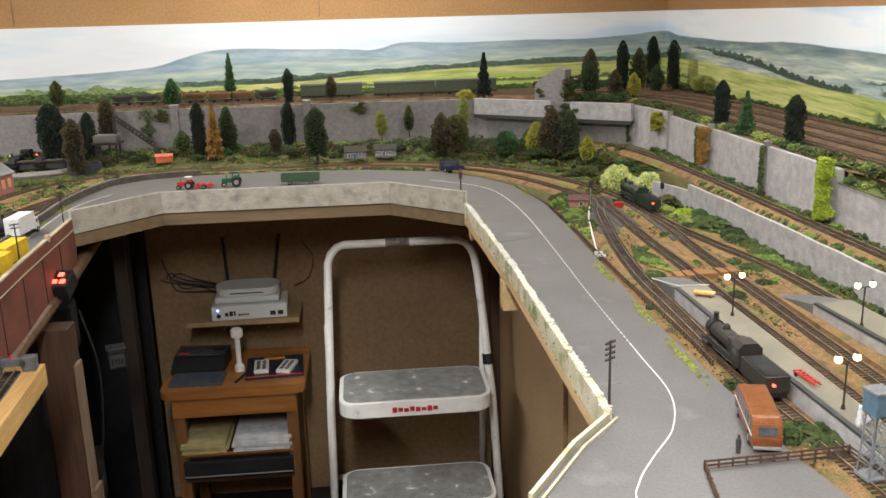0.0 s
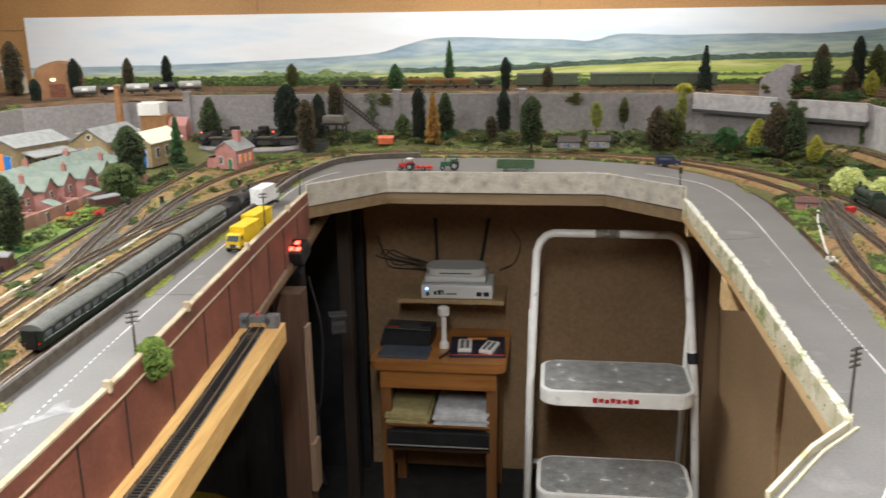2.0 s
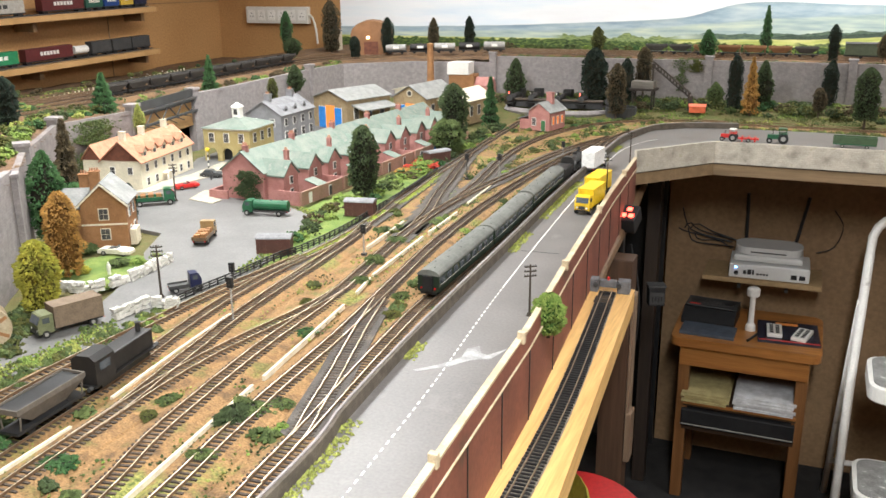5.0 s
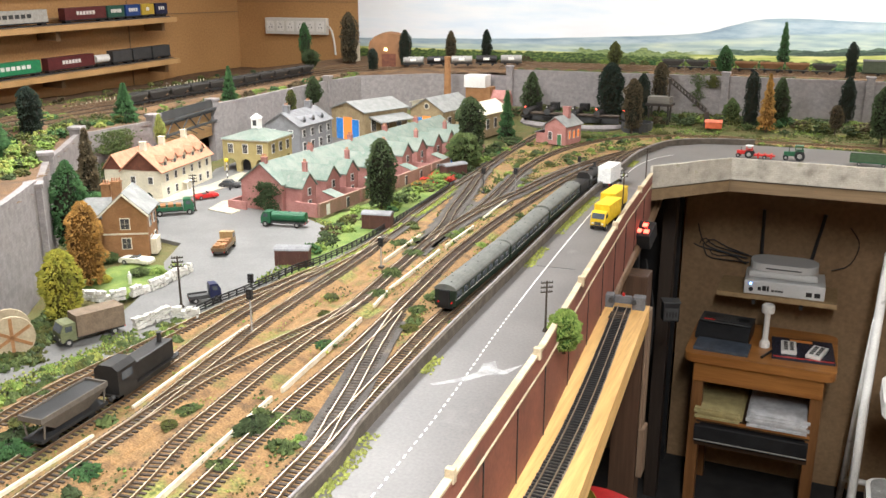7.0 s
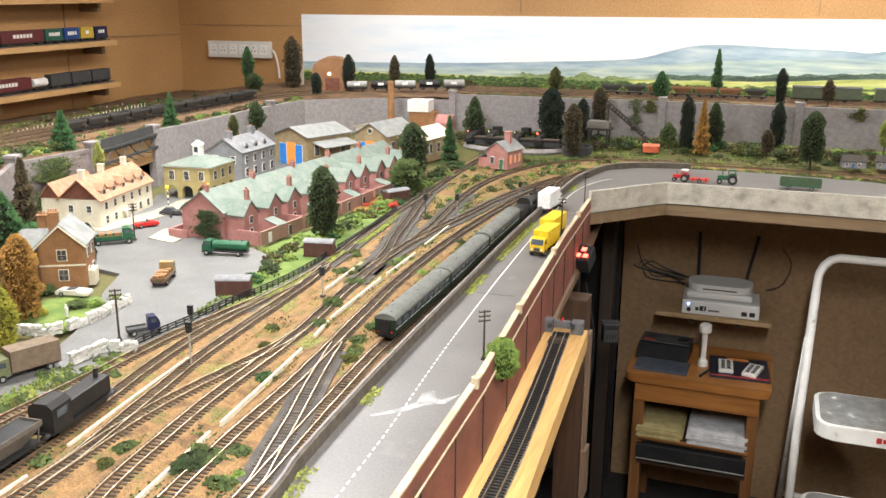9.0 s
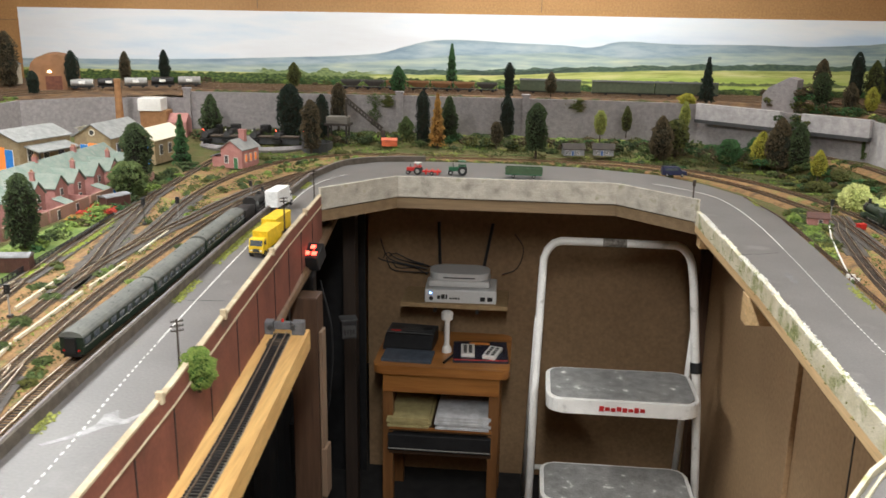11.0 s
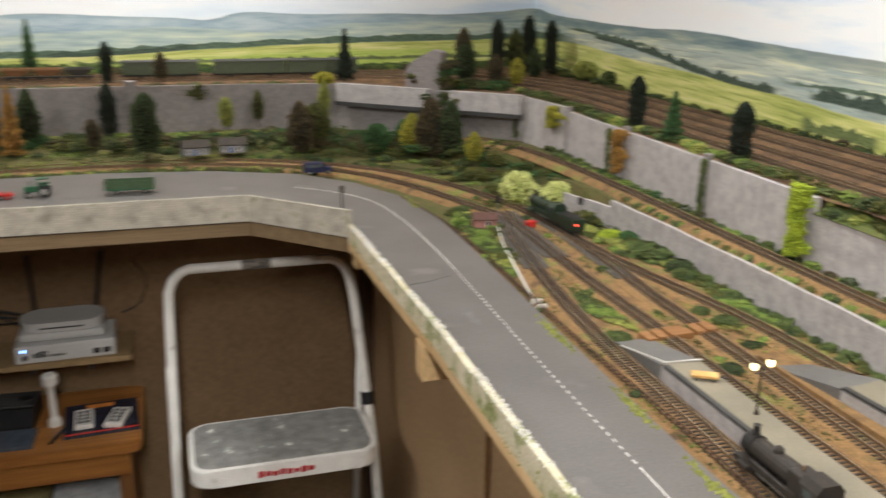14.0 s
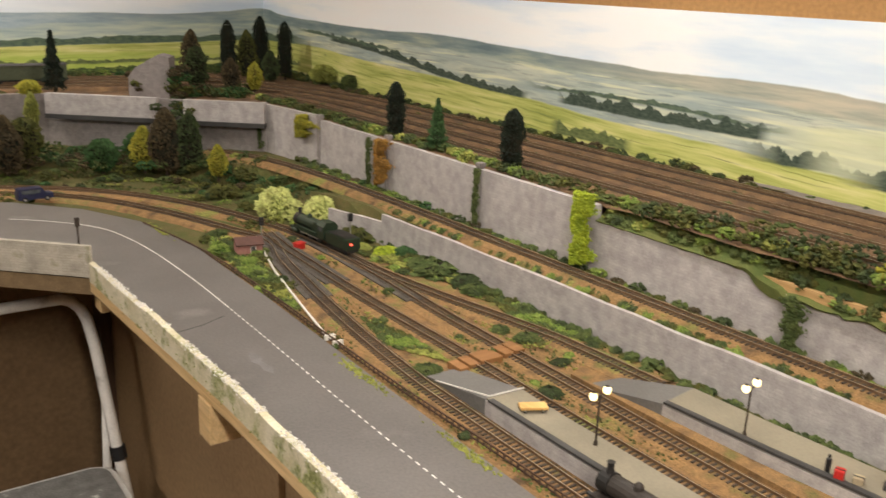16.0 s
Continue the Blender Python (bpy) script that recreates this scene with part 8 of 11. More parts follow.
def crown_mesh(shape, height, radius, size, count, seed):
    rnd = random.Random(seed)
    verts, faces = [], []
    prof = PROFILES[shape]
    lumps = [(rnd.uniform(0, 6.28), rnd.uniform(0, 1), rnd.uniform(0.75, 1.18)) for _ in range(7)]
    for _ in range(count):
        h = rnd.random() ** 0.9
        a = rnd.uniform(0, 2 * math.pi)
        r = radius * prof(h)
        for la, lh, lk in lumps:
            if abs((a - la + 3.14) % 6.28 - 3.14) < 0.8 and abs(h - lh) < 0.16:
                r *= lk
        r *= 1.0 if rnd.random() < 0.72 else rnd.uniform(0.3, 0.9)
        r *= 1 + 0.42 * noise.noise((2.2 * math.cos(a), 2.2 * math.sin(a), h * 7 + seed))
        # a spiky tuft that points outwards
        c, s = math.cos(a), math.sin(a)
        k, w = size * rnd.uniform(0.9, 2.2), size * rnd.uniform(0.55, 1.0)
        dz = rnd.uniform(-0.9, 0.5) * k
        b, z0 = len(verts), height * h
        for ta, tz in ((-w, -w * 0.7), (w, -w * 0.7), (0.0, w)):
            verts.append((r * 0.86 * c - ta * s, r * 0.86 * s + ta * c, z0 + tz))
        verts.append(((r * 0.9 + k) * c + rnd.uniform(-.4, .4) * w, (r * 0.9 + k) * s + rnd.uniform(-.4, .4) * w, z0 + dz))
        faces.extend(((b, b + 1, b + 3), (b + 1, b + 2, b + 3), (b + 2, b, b + 3)))
    # dense heart in the darkened colour, so that the crown is not seen through
    rings, seg, base = 9, 12, len(verts)
    for j in range(rings):
        h = (j + 0.5) / rings
        for i in range(seg):
            a = 2 * math.pi * i / seg
            r = radius * prof(h) * 0.80 * rnd.uniform(0.88, 1.04) * (1 + 0.42 * noise.noise((2.2 * math.cos(a), 2.2 * math.sin(a), h * 7 + seed)))
            verts.append((r * math.cos(a), r * math.sin(a), height * (0.02 + 0.94 * h)))
    for j in range(rings - 1):
        for i in range(seg):
            a, b = base + j * seg + i, base + j * seg + (i + 1) % seg
            faces.append((a, b, b + seg, a + seg))
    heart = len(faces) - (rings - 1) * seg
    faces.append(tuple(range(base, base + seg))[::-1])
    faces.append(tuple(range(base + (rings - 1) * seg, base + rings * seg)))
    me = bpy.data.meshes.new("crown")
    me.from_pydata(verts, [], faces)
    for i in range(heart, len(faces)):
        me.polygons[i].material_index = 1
    return me


CROWNS = {}


def tree(x, y, z, shape, colour, height, radius, trunk=None, name="model_tree", label=None, group="model trees", tilt=0.0):
    key = (shape, colour, round(height / radius), hash((round(x * 37), round(y * 31))) % 3)
    t = thing(name, label or TREE_LABEL[shape, colour] if (shape, colour) in TREE_LABEL else label or "bottle-brush model tree with " + COLOUR_WORD[colour] + " foliage", "tree", group, m=pose(x, y, z, rz=(x * 977 + y * 613) % 360, rx=tilt))
    tk = trunk if trunk is not None else height * 0.10
    if key not in CROWNS:
        hh, rr = 1.0, radius / height
        n = int(2300 if shape in ("column", "bottle", "cone") else 2000)
        me = crown_mesh(shape, hh, rr, max(0.010, 0.088 * rr), n, len(CROWNS) * 7 + 3)
        me.materials.append(LEAF[colour])
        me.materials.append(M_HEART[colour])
        CROWNS[key] = (me, bpy.data.meshes.new("trunk"))
        bm = tube(bmesh.new(), [(0, 0, -0.3), (0.01 * rr, 0, 0.2), (0, 0.01 * rr, 0.7)], 0.10 * rr + 0.012, 7, taper=0.01)
        bm.to_mesh(CROWNS[key][1])
        bm.free()
        CROWNS[key][1].materials.append(M_BARK)
    me, tm = CROWNS[key]
    c = new("crown", me)
    c.parent = t
    k = height - tk
    c.location, c.scale = (0, 0, tk), (k, k, k)
    b = new("trunk", tm)
    b.parent = t
    b.location, b.scale = (0, 0, tk), (k, k, min(k, max(tk, 0.004) / 0.3 + 0.15 * k))
    return t


COLOUR_WORD = {"dark": "dark green", "black": "blackish green", "olive": "olive", "mid": "mid green", "fir": "fir green", "yellow": "yellow-green", "orange": "autumn orange", "lime": "lime green", "cream": "pale blossom", "brown": "brown", "bright": "bright green", "straw": "straw-lime", "red": "red blossom"}
TREE_LABEL = {("cone", "fir"): "conical green fir tree of the model scenery", ("column", "black"): "tall blackish cypress of the model scenery", ("round", "cream"): "round pale blossom bush of the model scenery"}

TREES = [
    # beside the town
    (-1.067, 0.920, 1.125, "bottle", "yellow", 0.120, 0.034, 0.018), (-1.171, 1.075, 1.125, "bottle", "orange", 0.150, 0.030, 0.008),
    (-1.352, 1.220, 1.125, "egg", "fir", 0.180, 0.040, 0.012), (-1.515, 1.435, 1.125, "cone", "brown", 0.200, 0.044, 0.008), (-1.46, 1.38, 1.125, "round", "fir", 0.075, 0.040, 0.004), (-1.315, 1.395, 1.125, "column", "black", 0.085, 0.014, 0.004), (-1.26, 1.155, 1.125, "cone", "fir", 0.085, 0.026, 0.004),
    (-0.966, 1.765, 1.125, "bottle", "dark", 0.165, 0.035, 0.01), (-0.975, 2.29, 1.125, "round", "mid", 0.100, 0.050, 0.006), (-1.03, 2.47, 1.125, "bottle", "dark", 0.180, 0.044, 0.008),
    (-1.03, 2.80, 1.125, "cone", "fir", 0.165, 0.038, 0.006), (-1.615, 1.785, 1.13, "egg", "straw", 0.178, 0.032, 0.10), (-1.58, 2.345, 1.13, "round", "olive", 0.185, 0.040, 0.11),
    # along the back wall
    (-1.080, 3.22, 1.15, "egg", "dark", 0.165, 0.040, 0.01), (-0.778, 3.21, 1.15, "bottle", "black", 0.210, 0.048, 0.006), (-0.662, 3.05, 1.14, "column", "brown", 0.182, 0.034, 0.012), (-0.668, 3.24, 1.155, "column", "black", 0.168, 0.029, 0.006),
    (-0.618, 3.30, 1.175, "bottle", "brown", 0.185, 0.038, 0.05), (-0.290, 3.21, 1.16, "column", "black", 0.187, 0.026, 0.004), (-0.234, 3.18, 1.155, "cone", "orange", 0.188, 0.036, 0.004), (-0.200, 3.27, 1.16, "egg", "dark", 0.165, 0.034, 0.006),
    (-0.360, 3.27, 1.165, "egg", "mid", 0.082, 0.030, 0.004), (-0.020, 3.10, 1.14, "round", "brown", 0.118, 0.036, 0.045), (0.010, 3.32, 1.17, "column", "black", 0.158, 0.026, 0.006), (0.118, 3.10, 1.14, "bottle", "dark", 0.186, 0.042, 0.02),
    (0.341, 3.20, 1.15, "round", "straw", 0.145, 0.036, 0.06), (0.445, 3.33, 1.16, "egg", "olive", 0.140, 0.030, 0.05), (0.545, 3.12, 1.14, "egg", "brown", 0.150, 0.044, 0.008), (0.60, 3.16, 1.15, "round", "olive", 0.125, 0.045, 0.01),
    (0.640, 3.26, 1.15, "egg", "straw", 0.178, 0.040, 0.09), (0.76, 3.06, 1.14, "round", "fir", 0.085, 0.048, 0.006), (0.855, 3.02, 1.14, "egg", "yellow", 0.120, 0.036, 0.012), (0.90, 2.975, 1.14, "egg", "brown", 0.170, 0.048, 0.01), (0.955, 2.955, 1.14, "egg", "dark", 0.160, 0.040, 0.01),
    (0.865, 3.09, 1.14, "round", "fir", 0.09, 0.05, 0.006), (0.985, 2.84, 1.14, "egg", "yellow", 0.092, 0.028, 0.012),
    # upper level, at the back
    (-0.828, 3.46, 1.31, "egg", "olive", 0.110, 0.032, 0.02), (-0.417, 3.46, 1.31, "egg", "fir", 0.105, 0.036, 0.012), (-0.226, 3.62, 1.31, "cone", "fir", 0.185, 0.036, 0.03), (0.008, 3.45, 1.31, "column", "black", 0.128, 0.021, 0.004), (0.166, 3.43, 1.31, "egg", "brown", 0.098, 0.031, 0.02),
    (0.735, 3.41, 1.31, "cone", "black", 0.165, 0.036, 0.004), (0.660, 3.37, 1.30, "round", "yellow", 0.045, 0.032, 0.002),
    (1.11, 3.30, 1.31, "round", "dark", 0.125, 0.036, 0.006), (1.175, 3.20, 1.31, "egg", "brown", 0.10, 0.030, 0.006), (1.235, 3.17, 1.31, "egg", "yellow", 0.090, 0.026, 0.012),
    (1.15, 3.45, 1.31, "egg", "brown", 0.165, 0.036, 0.01), (1.29, 3.50, 1.31, "column", "black", 0.19, 0.026, 0.004), (1.355, 3.50, 1.31, "egg", "olive", 0.16, 0.036, 0.01), (1.43, 3.56, 1.31, "column", "black", 0.20, 0.028, 0.004), (1.50, 3.52, 1.31, "column", "black", 0.185, 0.028, 0.004), (1.40, 3.42, 1.31, "egg", "dark", 0.10, 0.03, 0.006),
    (1.56, 3.36, 1.31, "round", "straw", 0.055, 0.045, 0.002), (1.59, 3.22, 1.31, "round", "mid", 0.035, 0.035, 0.0),
    # upper level, right
    (1.245, 2.415, 1.305, "column", "black", 0.120, 0.022, 0.004), (1.235, 2.235, 1.305, "cone", "fir", 0.105, 0.028, 0.006), (1.245, 2.000, 1.305, "column", "black", 0.115, 0.024, 0.004),
    # upper level, left
    (-1.712, 1.772, 1.278, "cone", "fir", 0.104, 0.040, 0.006), (-1.74, 2.25, 1.280, "cone", "fir", 0.108, 0.030, 0.006), (-2.15, 3.34, 1.295, "egg", "fir", 0.180, 0.036, 0.045), (-2.10, 3.30, 1.295, "round", "dark", 0.070, 0.038, 0.004), (-1.72, 1.30, 1.285, "cone", "dark", 0.165, 0.050, 0.01), (-2.00, 3.46, 1.305, "column", "brown", 0.212, 0.038, 0.004), (-1.72, 3.15, 1.305, "column", "black", 0.085, 0.022, 0.004), (-1.70, 3.40, 1.305, "column", "black", 0.145, 0.026, 0.004),
    (-1.585, 3.62, 1.305, "egg", "brown", 0.135, 0.030, 0.02), (-1.45, 3.70, 1.305, "egg", "black", 0.14, 0.030, 0.02), (-1.72, 2.70, 1.22, "egg", "dark", 0.10, 0.034, 0.01), (-1.745, 1.50, 1.285, "column", "black", 0.115, 0.026, 0.006), (-1.56, 1.215, 1.285, "round", "fir", 0.09, 0.055, 0.004), (-1.90, 1.40, 1.285, "egg", "dark", 0.13, 0.05, 0.01), (-1.58, 1.10, 1.285, "round", "fir", 0.075, 0.05, 0.002),
    (-1.78, 1.12, 1.285, "egg", "mid", 0.13, 0.05, 0.02),
]
TREES += [(0.985, 2.49, 1.106, "round", "cream", 0.086, 0.046, 0.002), (1.045, 2.40, 1.106, "round", "cream", 0.078, 0.040, 0.002)]
TREES.append((-0.352, 1.15, 1.114, "round", "bright", 0.064, 0.025, 0.004))
for tx, ty, tz, shape, colour, hh, rr, tk in TREES:
    tree(tx, ty, tz, shape, colour, hh, rr, tk)

# climbers on the retaining wall
def climber(x, y, z0, z1, w, colour, n, label, nx, ny):
    """Leaves over a patch of wall whose normal is (nx, ny)."""
    rnd = random.Random(int(x * 1000 + z0 * 100))
    bulge = 0.026 if colour in ("yellow", "orange", "lime") else 0.010
    verts, faces = [], []
    for _ in range(int(n * 3.2)):
        h = rnd.random()
        lim = max(0.16, 0.40 + 0.75 * noise.noise((x * 9, y * 9 + h * 5, z0 * 5)))
        s = rnd.gauss(0, 0.5 * lim) if rnd.random() < 0.8 else rnd.uniform(-lim, lim)
        s += 0.35 * noise.noise((x * 5, h * 4, y * 7))
        wide = w * (0.50 + 0.55 * math.sin(math.pi * min(1.0, 0.08 + 0.72 * h)))
        p = (x - ny * s * wide + nx * (0.006 + bulge * rnd.random() * math.exp(-5 * s * s)), y + nx * s * wide + ny * (0.006 + bulge * rnd.random() * math.exp(-5 * s * s)), z0 + (z1 - z0) * h)
        clump(verts, faces, p, rnd.uniform(0.0014, 0.0030), rnd)
    me = bpy.data.meshes.new("climbing_plant")
    me.from_pydata(verts, [], faces)
    me.materials.append(LEAF[colour])
    return tagged(new("climbing_plant", me), label, "climbing plant", "wall climbers")


for a in ((1.196, 2.76, 1.250, 1.308, 0.085, "yellow", 900), (1.196, 2.375, 1.205, 1.306, 0.040, "orange", 800), (1.198, 2.44, 1.19, 1.30, 0.018, "mid", 160), (1.198, 2.035, 1.19, 1.305, 0.018, "mid", 230),
          (1.193, 1.735, 1.20, 1.322, 0.050, "lime", 1500), (1.197, 1.338, 1.19, 1.262, 0.032, "mid", 360), (1.160, 2.95, 1.19, 1.30, 0.03, "mid", 160)):
    climber(*a, "climbing plant of " + COLOUR_WORD[a[5]] + " leaves on the grey wall", -1, 0)
for x, c in ((-0.93, "mid"), (-0.49, "mid"), (-0.44, "olive"), (0.27, "olive"), (-1.18, "dark")):
    climber(x, 3.372, 1.20 if c != "olive" else 1.27, 1.315, 0.045, c, 200, "trailing " + COLOUR_WORD[c] + " creeper on the back wall", 0, -1)
climber(-1.634, 1.635, 1.15, 1.286, 0.10, "mid", 1100, "broad patch of green ivy on the town wall", 1, 0)
climber(-1.180, 1.625, 1.135, 1.200, 0.050, "dark", 420, "dark ivy on the terrace's end wall", 0, -1)

# low shrubs, from a few shapes
SHRUBS = []
for i, colour in enumerate(("mid", "dark", "bright", "olive", "fir", "yellow", "cream", "mid", "dark", "lime", "orange", "red")):
    me = crown_mesh("round", 0.75, 0.62, 0.085, 700, 100 + i)
    me.materials.append(LEAF[colour])
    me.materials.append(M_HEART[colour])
    SHRUBS.append((colour, me))
rs = random.Random(11)


def shrub(x, y, z, size, colour=None):
    if colour is None:
        colour, me = rs.choice(SHRUBS[:5] + SHRUBS[7:9])
    else:
        me = [m for c, m in SHRUBS if c == colour][0]
    ob = new("shrub", me)
    ob.matrix_world = pose(x, y, z - size * 0.12, rz=rs.uniform(0, 360)) @ Matrix.Diagonal((size * rs.uniform(0.8, 1.3), size * rs.uniform(0.8, 1.3), size * rs.uniform(0.55, 0.9), 1))
    return tagged(ob, "low " + COLOUR_WORD[colour] + " shrub of the model scenery", "shrub", "model shrubs")


for x, y, s, c in ((1.055, 2.258, 0.050, "olive"), (1.045, 2.13, 0.034, "lime"), (1.080, 2.105, 0.040, "fir"), (1.072, 1.985, 0.062, "mid"), (1.078, 1.905, 0.036, "dark"), (1.076, 1.87, 0.03, "dark"), (0.80, 2.08, 0.022, "dark"), (0.805, 1.632, 0.026, "mid"), (1.068, 2.02, 0.05, "mid"), (1.08, 2.10, 0.034, "fir"), (0.990, 1.70, 0.026, "mid"), (1.0, 1.65, 0.028, "mid"),
                   (0.985, 1.56, 0.02, "dark"), (0.905, 1.492, 0.024, "dark"), (1.082, 1.34, 0.022, "dark"), (1.06, 1.86, 0.03, "mid"), (1.083, 1.745, 0.026, "dark"), (0.79, 2.20, 0.03, "bright"), (0.77, 2.30, 0.034, "bright"), (0.81, 2.40, 0.035, "mid"), (0.95, 2.72, 0.05, "olive"), (1.0, 2.60, 0.05, "mid"),
                   (1.03, 2.72, 0.055, "olive"), (0.73, 0.985, 0.03, "dark"), (0.76, 0.985, 0.034, "mid"), (0.785, 0.965, 0.03, "mid"), (0.80, 0.99, 0.03, "dark"), (-0.595, 0.775, 0.03, "mid"), (-0.605, 0.75, 0.03, "dark"), (-0.575, 0.80, 0.022, "mid"),
                   (-0.585, 0.665, 0.022, "mid"), (-0.66, 1.0, 0.02, "fir"), (-0.705, 0.76, 0.022, "mid"), (-0.715, 0.60, 0.026, "fir"), (-0.70, 0.72, 0.02, "olive"), (-0.69, 1.22, 0.028, "mid"), (-0.715, 1.32, 0.03, "mid"), (-0.735, 1.45, 0.026, "mid"), (-0.72, 1.10, 0.02, "olive"), (-0.60, 1.18, 0.02, "mid"), (-0.575, 1.10, 0.02, "olive"),
                   (-0.83, 0.62, 0.03, "dark"), (-0.815, 0.60, 0.028, "fir"), (-0.96, 2.10, 0.035, "bright"), (-0.985, 2.02, 0.03, "orange"), (-1.25, 1.20, 0.03, "mid"), (-1.13, 1.15, 0.024, "mid"), (-1.105, 1.17, 0.022, "bright"), (-1.165, 1.10, 0.022, "yellow"), (-1.05, 0.84, 0.03, "dark"), (-1.075, 0.87, 0.03, "mid")):
    shrub(x, y, 1.128 + rise(x, y), s, c)
HEDGE = {}


def hedge_bit(x, y, z, size, colour=None):
    """One of the countless low bushes: kept for the joined undergrowth."""
    HEDGE.setdefault(colour or rs.choice(("mid", "dark", "olive", "fir", "mid", "dark", "bright", "brown")), []).append((x, y, z, size))


# hedges along the foot of the terrace wall, the banks and the back
for i in range(46):
    y = 0.9 + i * 0.042 + rs.uniform(-0.012, 0.012)
    hedge_bit(1.192 + rs.uniform(-0.008, 0.004), y, 1.185, rs.uniform(0.014, 0.026))
for i in range(60):
    x = -1.1 + i * 0.037 + rs.uniform(-0.02, 0.02)
    hedge_bit(x, 3.30 + rs.uniform(-0.09, 0.03) - max(0, x - 0.7) * 0.8, 1.165, rs.uniform(0.02, 0.045))
for i in range(55):
    x = -0.9 + i * 0.035 + rs.uniform(-0.02, 0.02)
    hedge_bit(x, 3.19 + rs.uniform(-0.03, 0.05) - max(0, x - 0.45) * 0.8, 1.145, rs.uniform(0.012, 0.03))
for i in range(46):
    s_ = i / 45
    hedge_bit(-0.925 - 0.05 * s_ + rs.uniform(-0.045, 0.012), 1.36 + 1.25 * s_, 1.128, rs.uniform(0.018, 0.036))
for i in range(40):
    s_ = i / 39
    hedge_bit(-0.96 - 0.03 * s_ + rs.uniform(-0.03, 0.03), 1.95 + 0.85 * s_, 1.128, rs.uniform(0.02, 0.038))
for i in range(110):
    y = 0.9 + i * 0.0202
    hedge_bit(1.232 + rs.uniform(-0.008, 0.014), y, ZU - 0.002, rs.uniform(0.012, 0.038), rs.choice(("olive", "dark", "mid", "mid", "olive", "bright", "straw")))
for i in range(190):
    y, f = 0.75 + rs.random() * 0.96, rs.random()
    hedge_bit(1.210 + 0.040 * f, y, east_top(y) + 0.004 + (ZU - east_top(y)) * f, rs.uniform(0.008, 0.021), rs.choice(("olive", "mid", "bright", "mid", "olive", "straw", "dark")))
for x, y, s, c in ((1.235, 1.44, 0.05, "olive"), (1.25, 1.40, 0.055, "mid"), (1.24, 1.36, 0.05, "dark"), (1.235, 1.32, 0.045, "olive"), (1.255, 1.29, 0.05, "dark"), (1.24, 1.24, 0.035, "yellow"), (1.24, 1.58, 0.035, "mid"), (1.245, 1.52, 0.04, "dark")):
    hedge_bit(x, y, ZU + 0.004, s, c)
for i in range(150):
    y = 0.9 + i * 0.0185
    if y < 1.75 and rs.random() < 0.7:
        continue
    hedge_bit(1.570 + rs.uniform(-0.03, 0.014), y, ZU - 0.002, rs.uniform(0.010, 0.030), rs.choice(("olive", "dark", "mid", "dark", "brown")))
for i in range(70):
    x = -1.5 + i * 0.042
    hedge_bit(x, 3.80 + rs.uniform(-0.06, 0.05), ZU, rs.uniform(0.02, 0.05))
for i in range(40):
    hedge_bit(-1.77 - rs.uniform(0, 0.05), 1.6 + i * 0.042, ZU - 0.024, rs.uniform(0.014, 0.034))
for i in range(210):
    a, b = rs.uniform(0, 1), rs.uniform(0.03, 0.5)
    hedge_bit(-1.13 - 0.50 * a - 0.7 * b, 0.80 + 0.62 * a - 0.5 * b, ZU - 0.024, rs.uniform(0.02, 0.05), rs.choice(("bright", "straw", "mid", "bright", "mid", "olive")))
for i in range(44):
    s_ = i / 43
    line_ = MAIN_B[20:29]
    k = min(int(s_ * 8), 7)
    f = s_ * 8 - k
    x, y = line_[k][0] + (line_[k + 1][0] - line_[k][0]) * f, line_[k][1] + (line_[k + 1][1] - line_[k][1]) * f
    hedge_bit(x + rs.uniform(-0.03, 0.03), y + 0.045 + rs.uniform(0, 0.04), 1.132, rs.uniform(0.010, 0.022))
for i in range(150):
    x = rs.uniform(-1.15, 1.0)
    hedge_bit(x, rs.uniform(3.17, 3.34) - max(0, x - 0.55) * 0.75, 1.16, rs.uniform(0.022, 0.05), rs.choice(("dark", "fir", "olive", "brown", "mid", "dark")))
for i in range(52):
    x, y = rs.uniform(0.86, 1.09), rs.uniform(2.40, 2.95)
    if y < 2.95 - (x - 0.86) * 0.2:
        hedge_bit(x + 0.02, y, 1.13 + rise(x, y), rs.uniform(0.010, 0.030), rs.choice(("mid", "dark", "olive", "olive", "fir", "straw")))
for i in range(90):
    y = rs.uniform(1.2, 2.3)
    hedge_bit(1.088 + rs.gauss(0, 0.008) - 0.02 * max(0, y - 1.9), y, 1.130, rs.uniform(0.006, 0.018), rs.choice(("mid", "dark", "olive", "mid")))
for i in range(60):
    x = rs.uniform(-0.35, 0.55)
    hedge_bit(x, 3.0 - max(0, x - 0.2) * 0.35 + rs.uniform(-0.02, 0.02), 1.130, rs.uniform(0.006, 0.016), rs.choice(("mid", "bright", "olive")))
# the green mass round the tunnel abutment and below it
for i in range(46):
    f = rs.random()
    hedge_bit(1.00 + 0.20 * f + rs.uniform(-0.02, 0.02), 3.27 - 0.10 * f + rs.uniform(-0.02, 0.05), ZU - 0.002, rs.uniform(0.02, 0.055), rs.choice(("fir", "dark", "olive", "mid", "brown")))
for i in range(26):
    hedge_bit(0.96 + rs.uniform(-0.05, 0.04), 3.07 + rs.uniform(-0.03, 0.03), 1.16 + 0.14 * rs.random(), rs.uniform(0.02, 0.04), rs.choice(("fir", "dark", "olive")))
# grass ledge along the top of the back wall and the low wall
for i in range(170):
    x = rs.uniform(-1.2, 0.7)
    hedge_bit(x, 3.425 + rs.uniform(-0.015, 0.02), ZU - 0.004, rs.uniform(0.008, 0.022), rs.choice(("olive", "mid", "brown", "dark", "olive")))
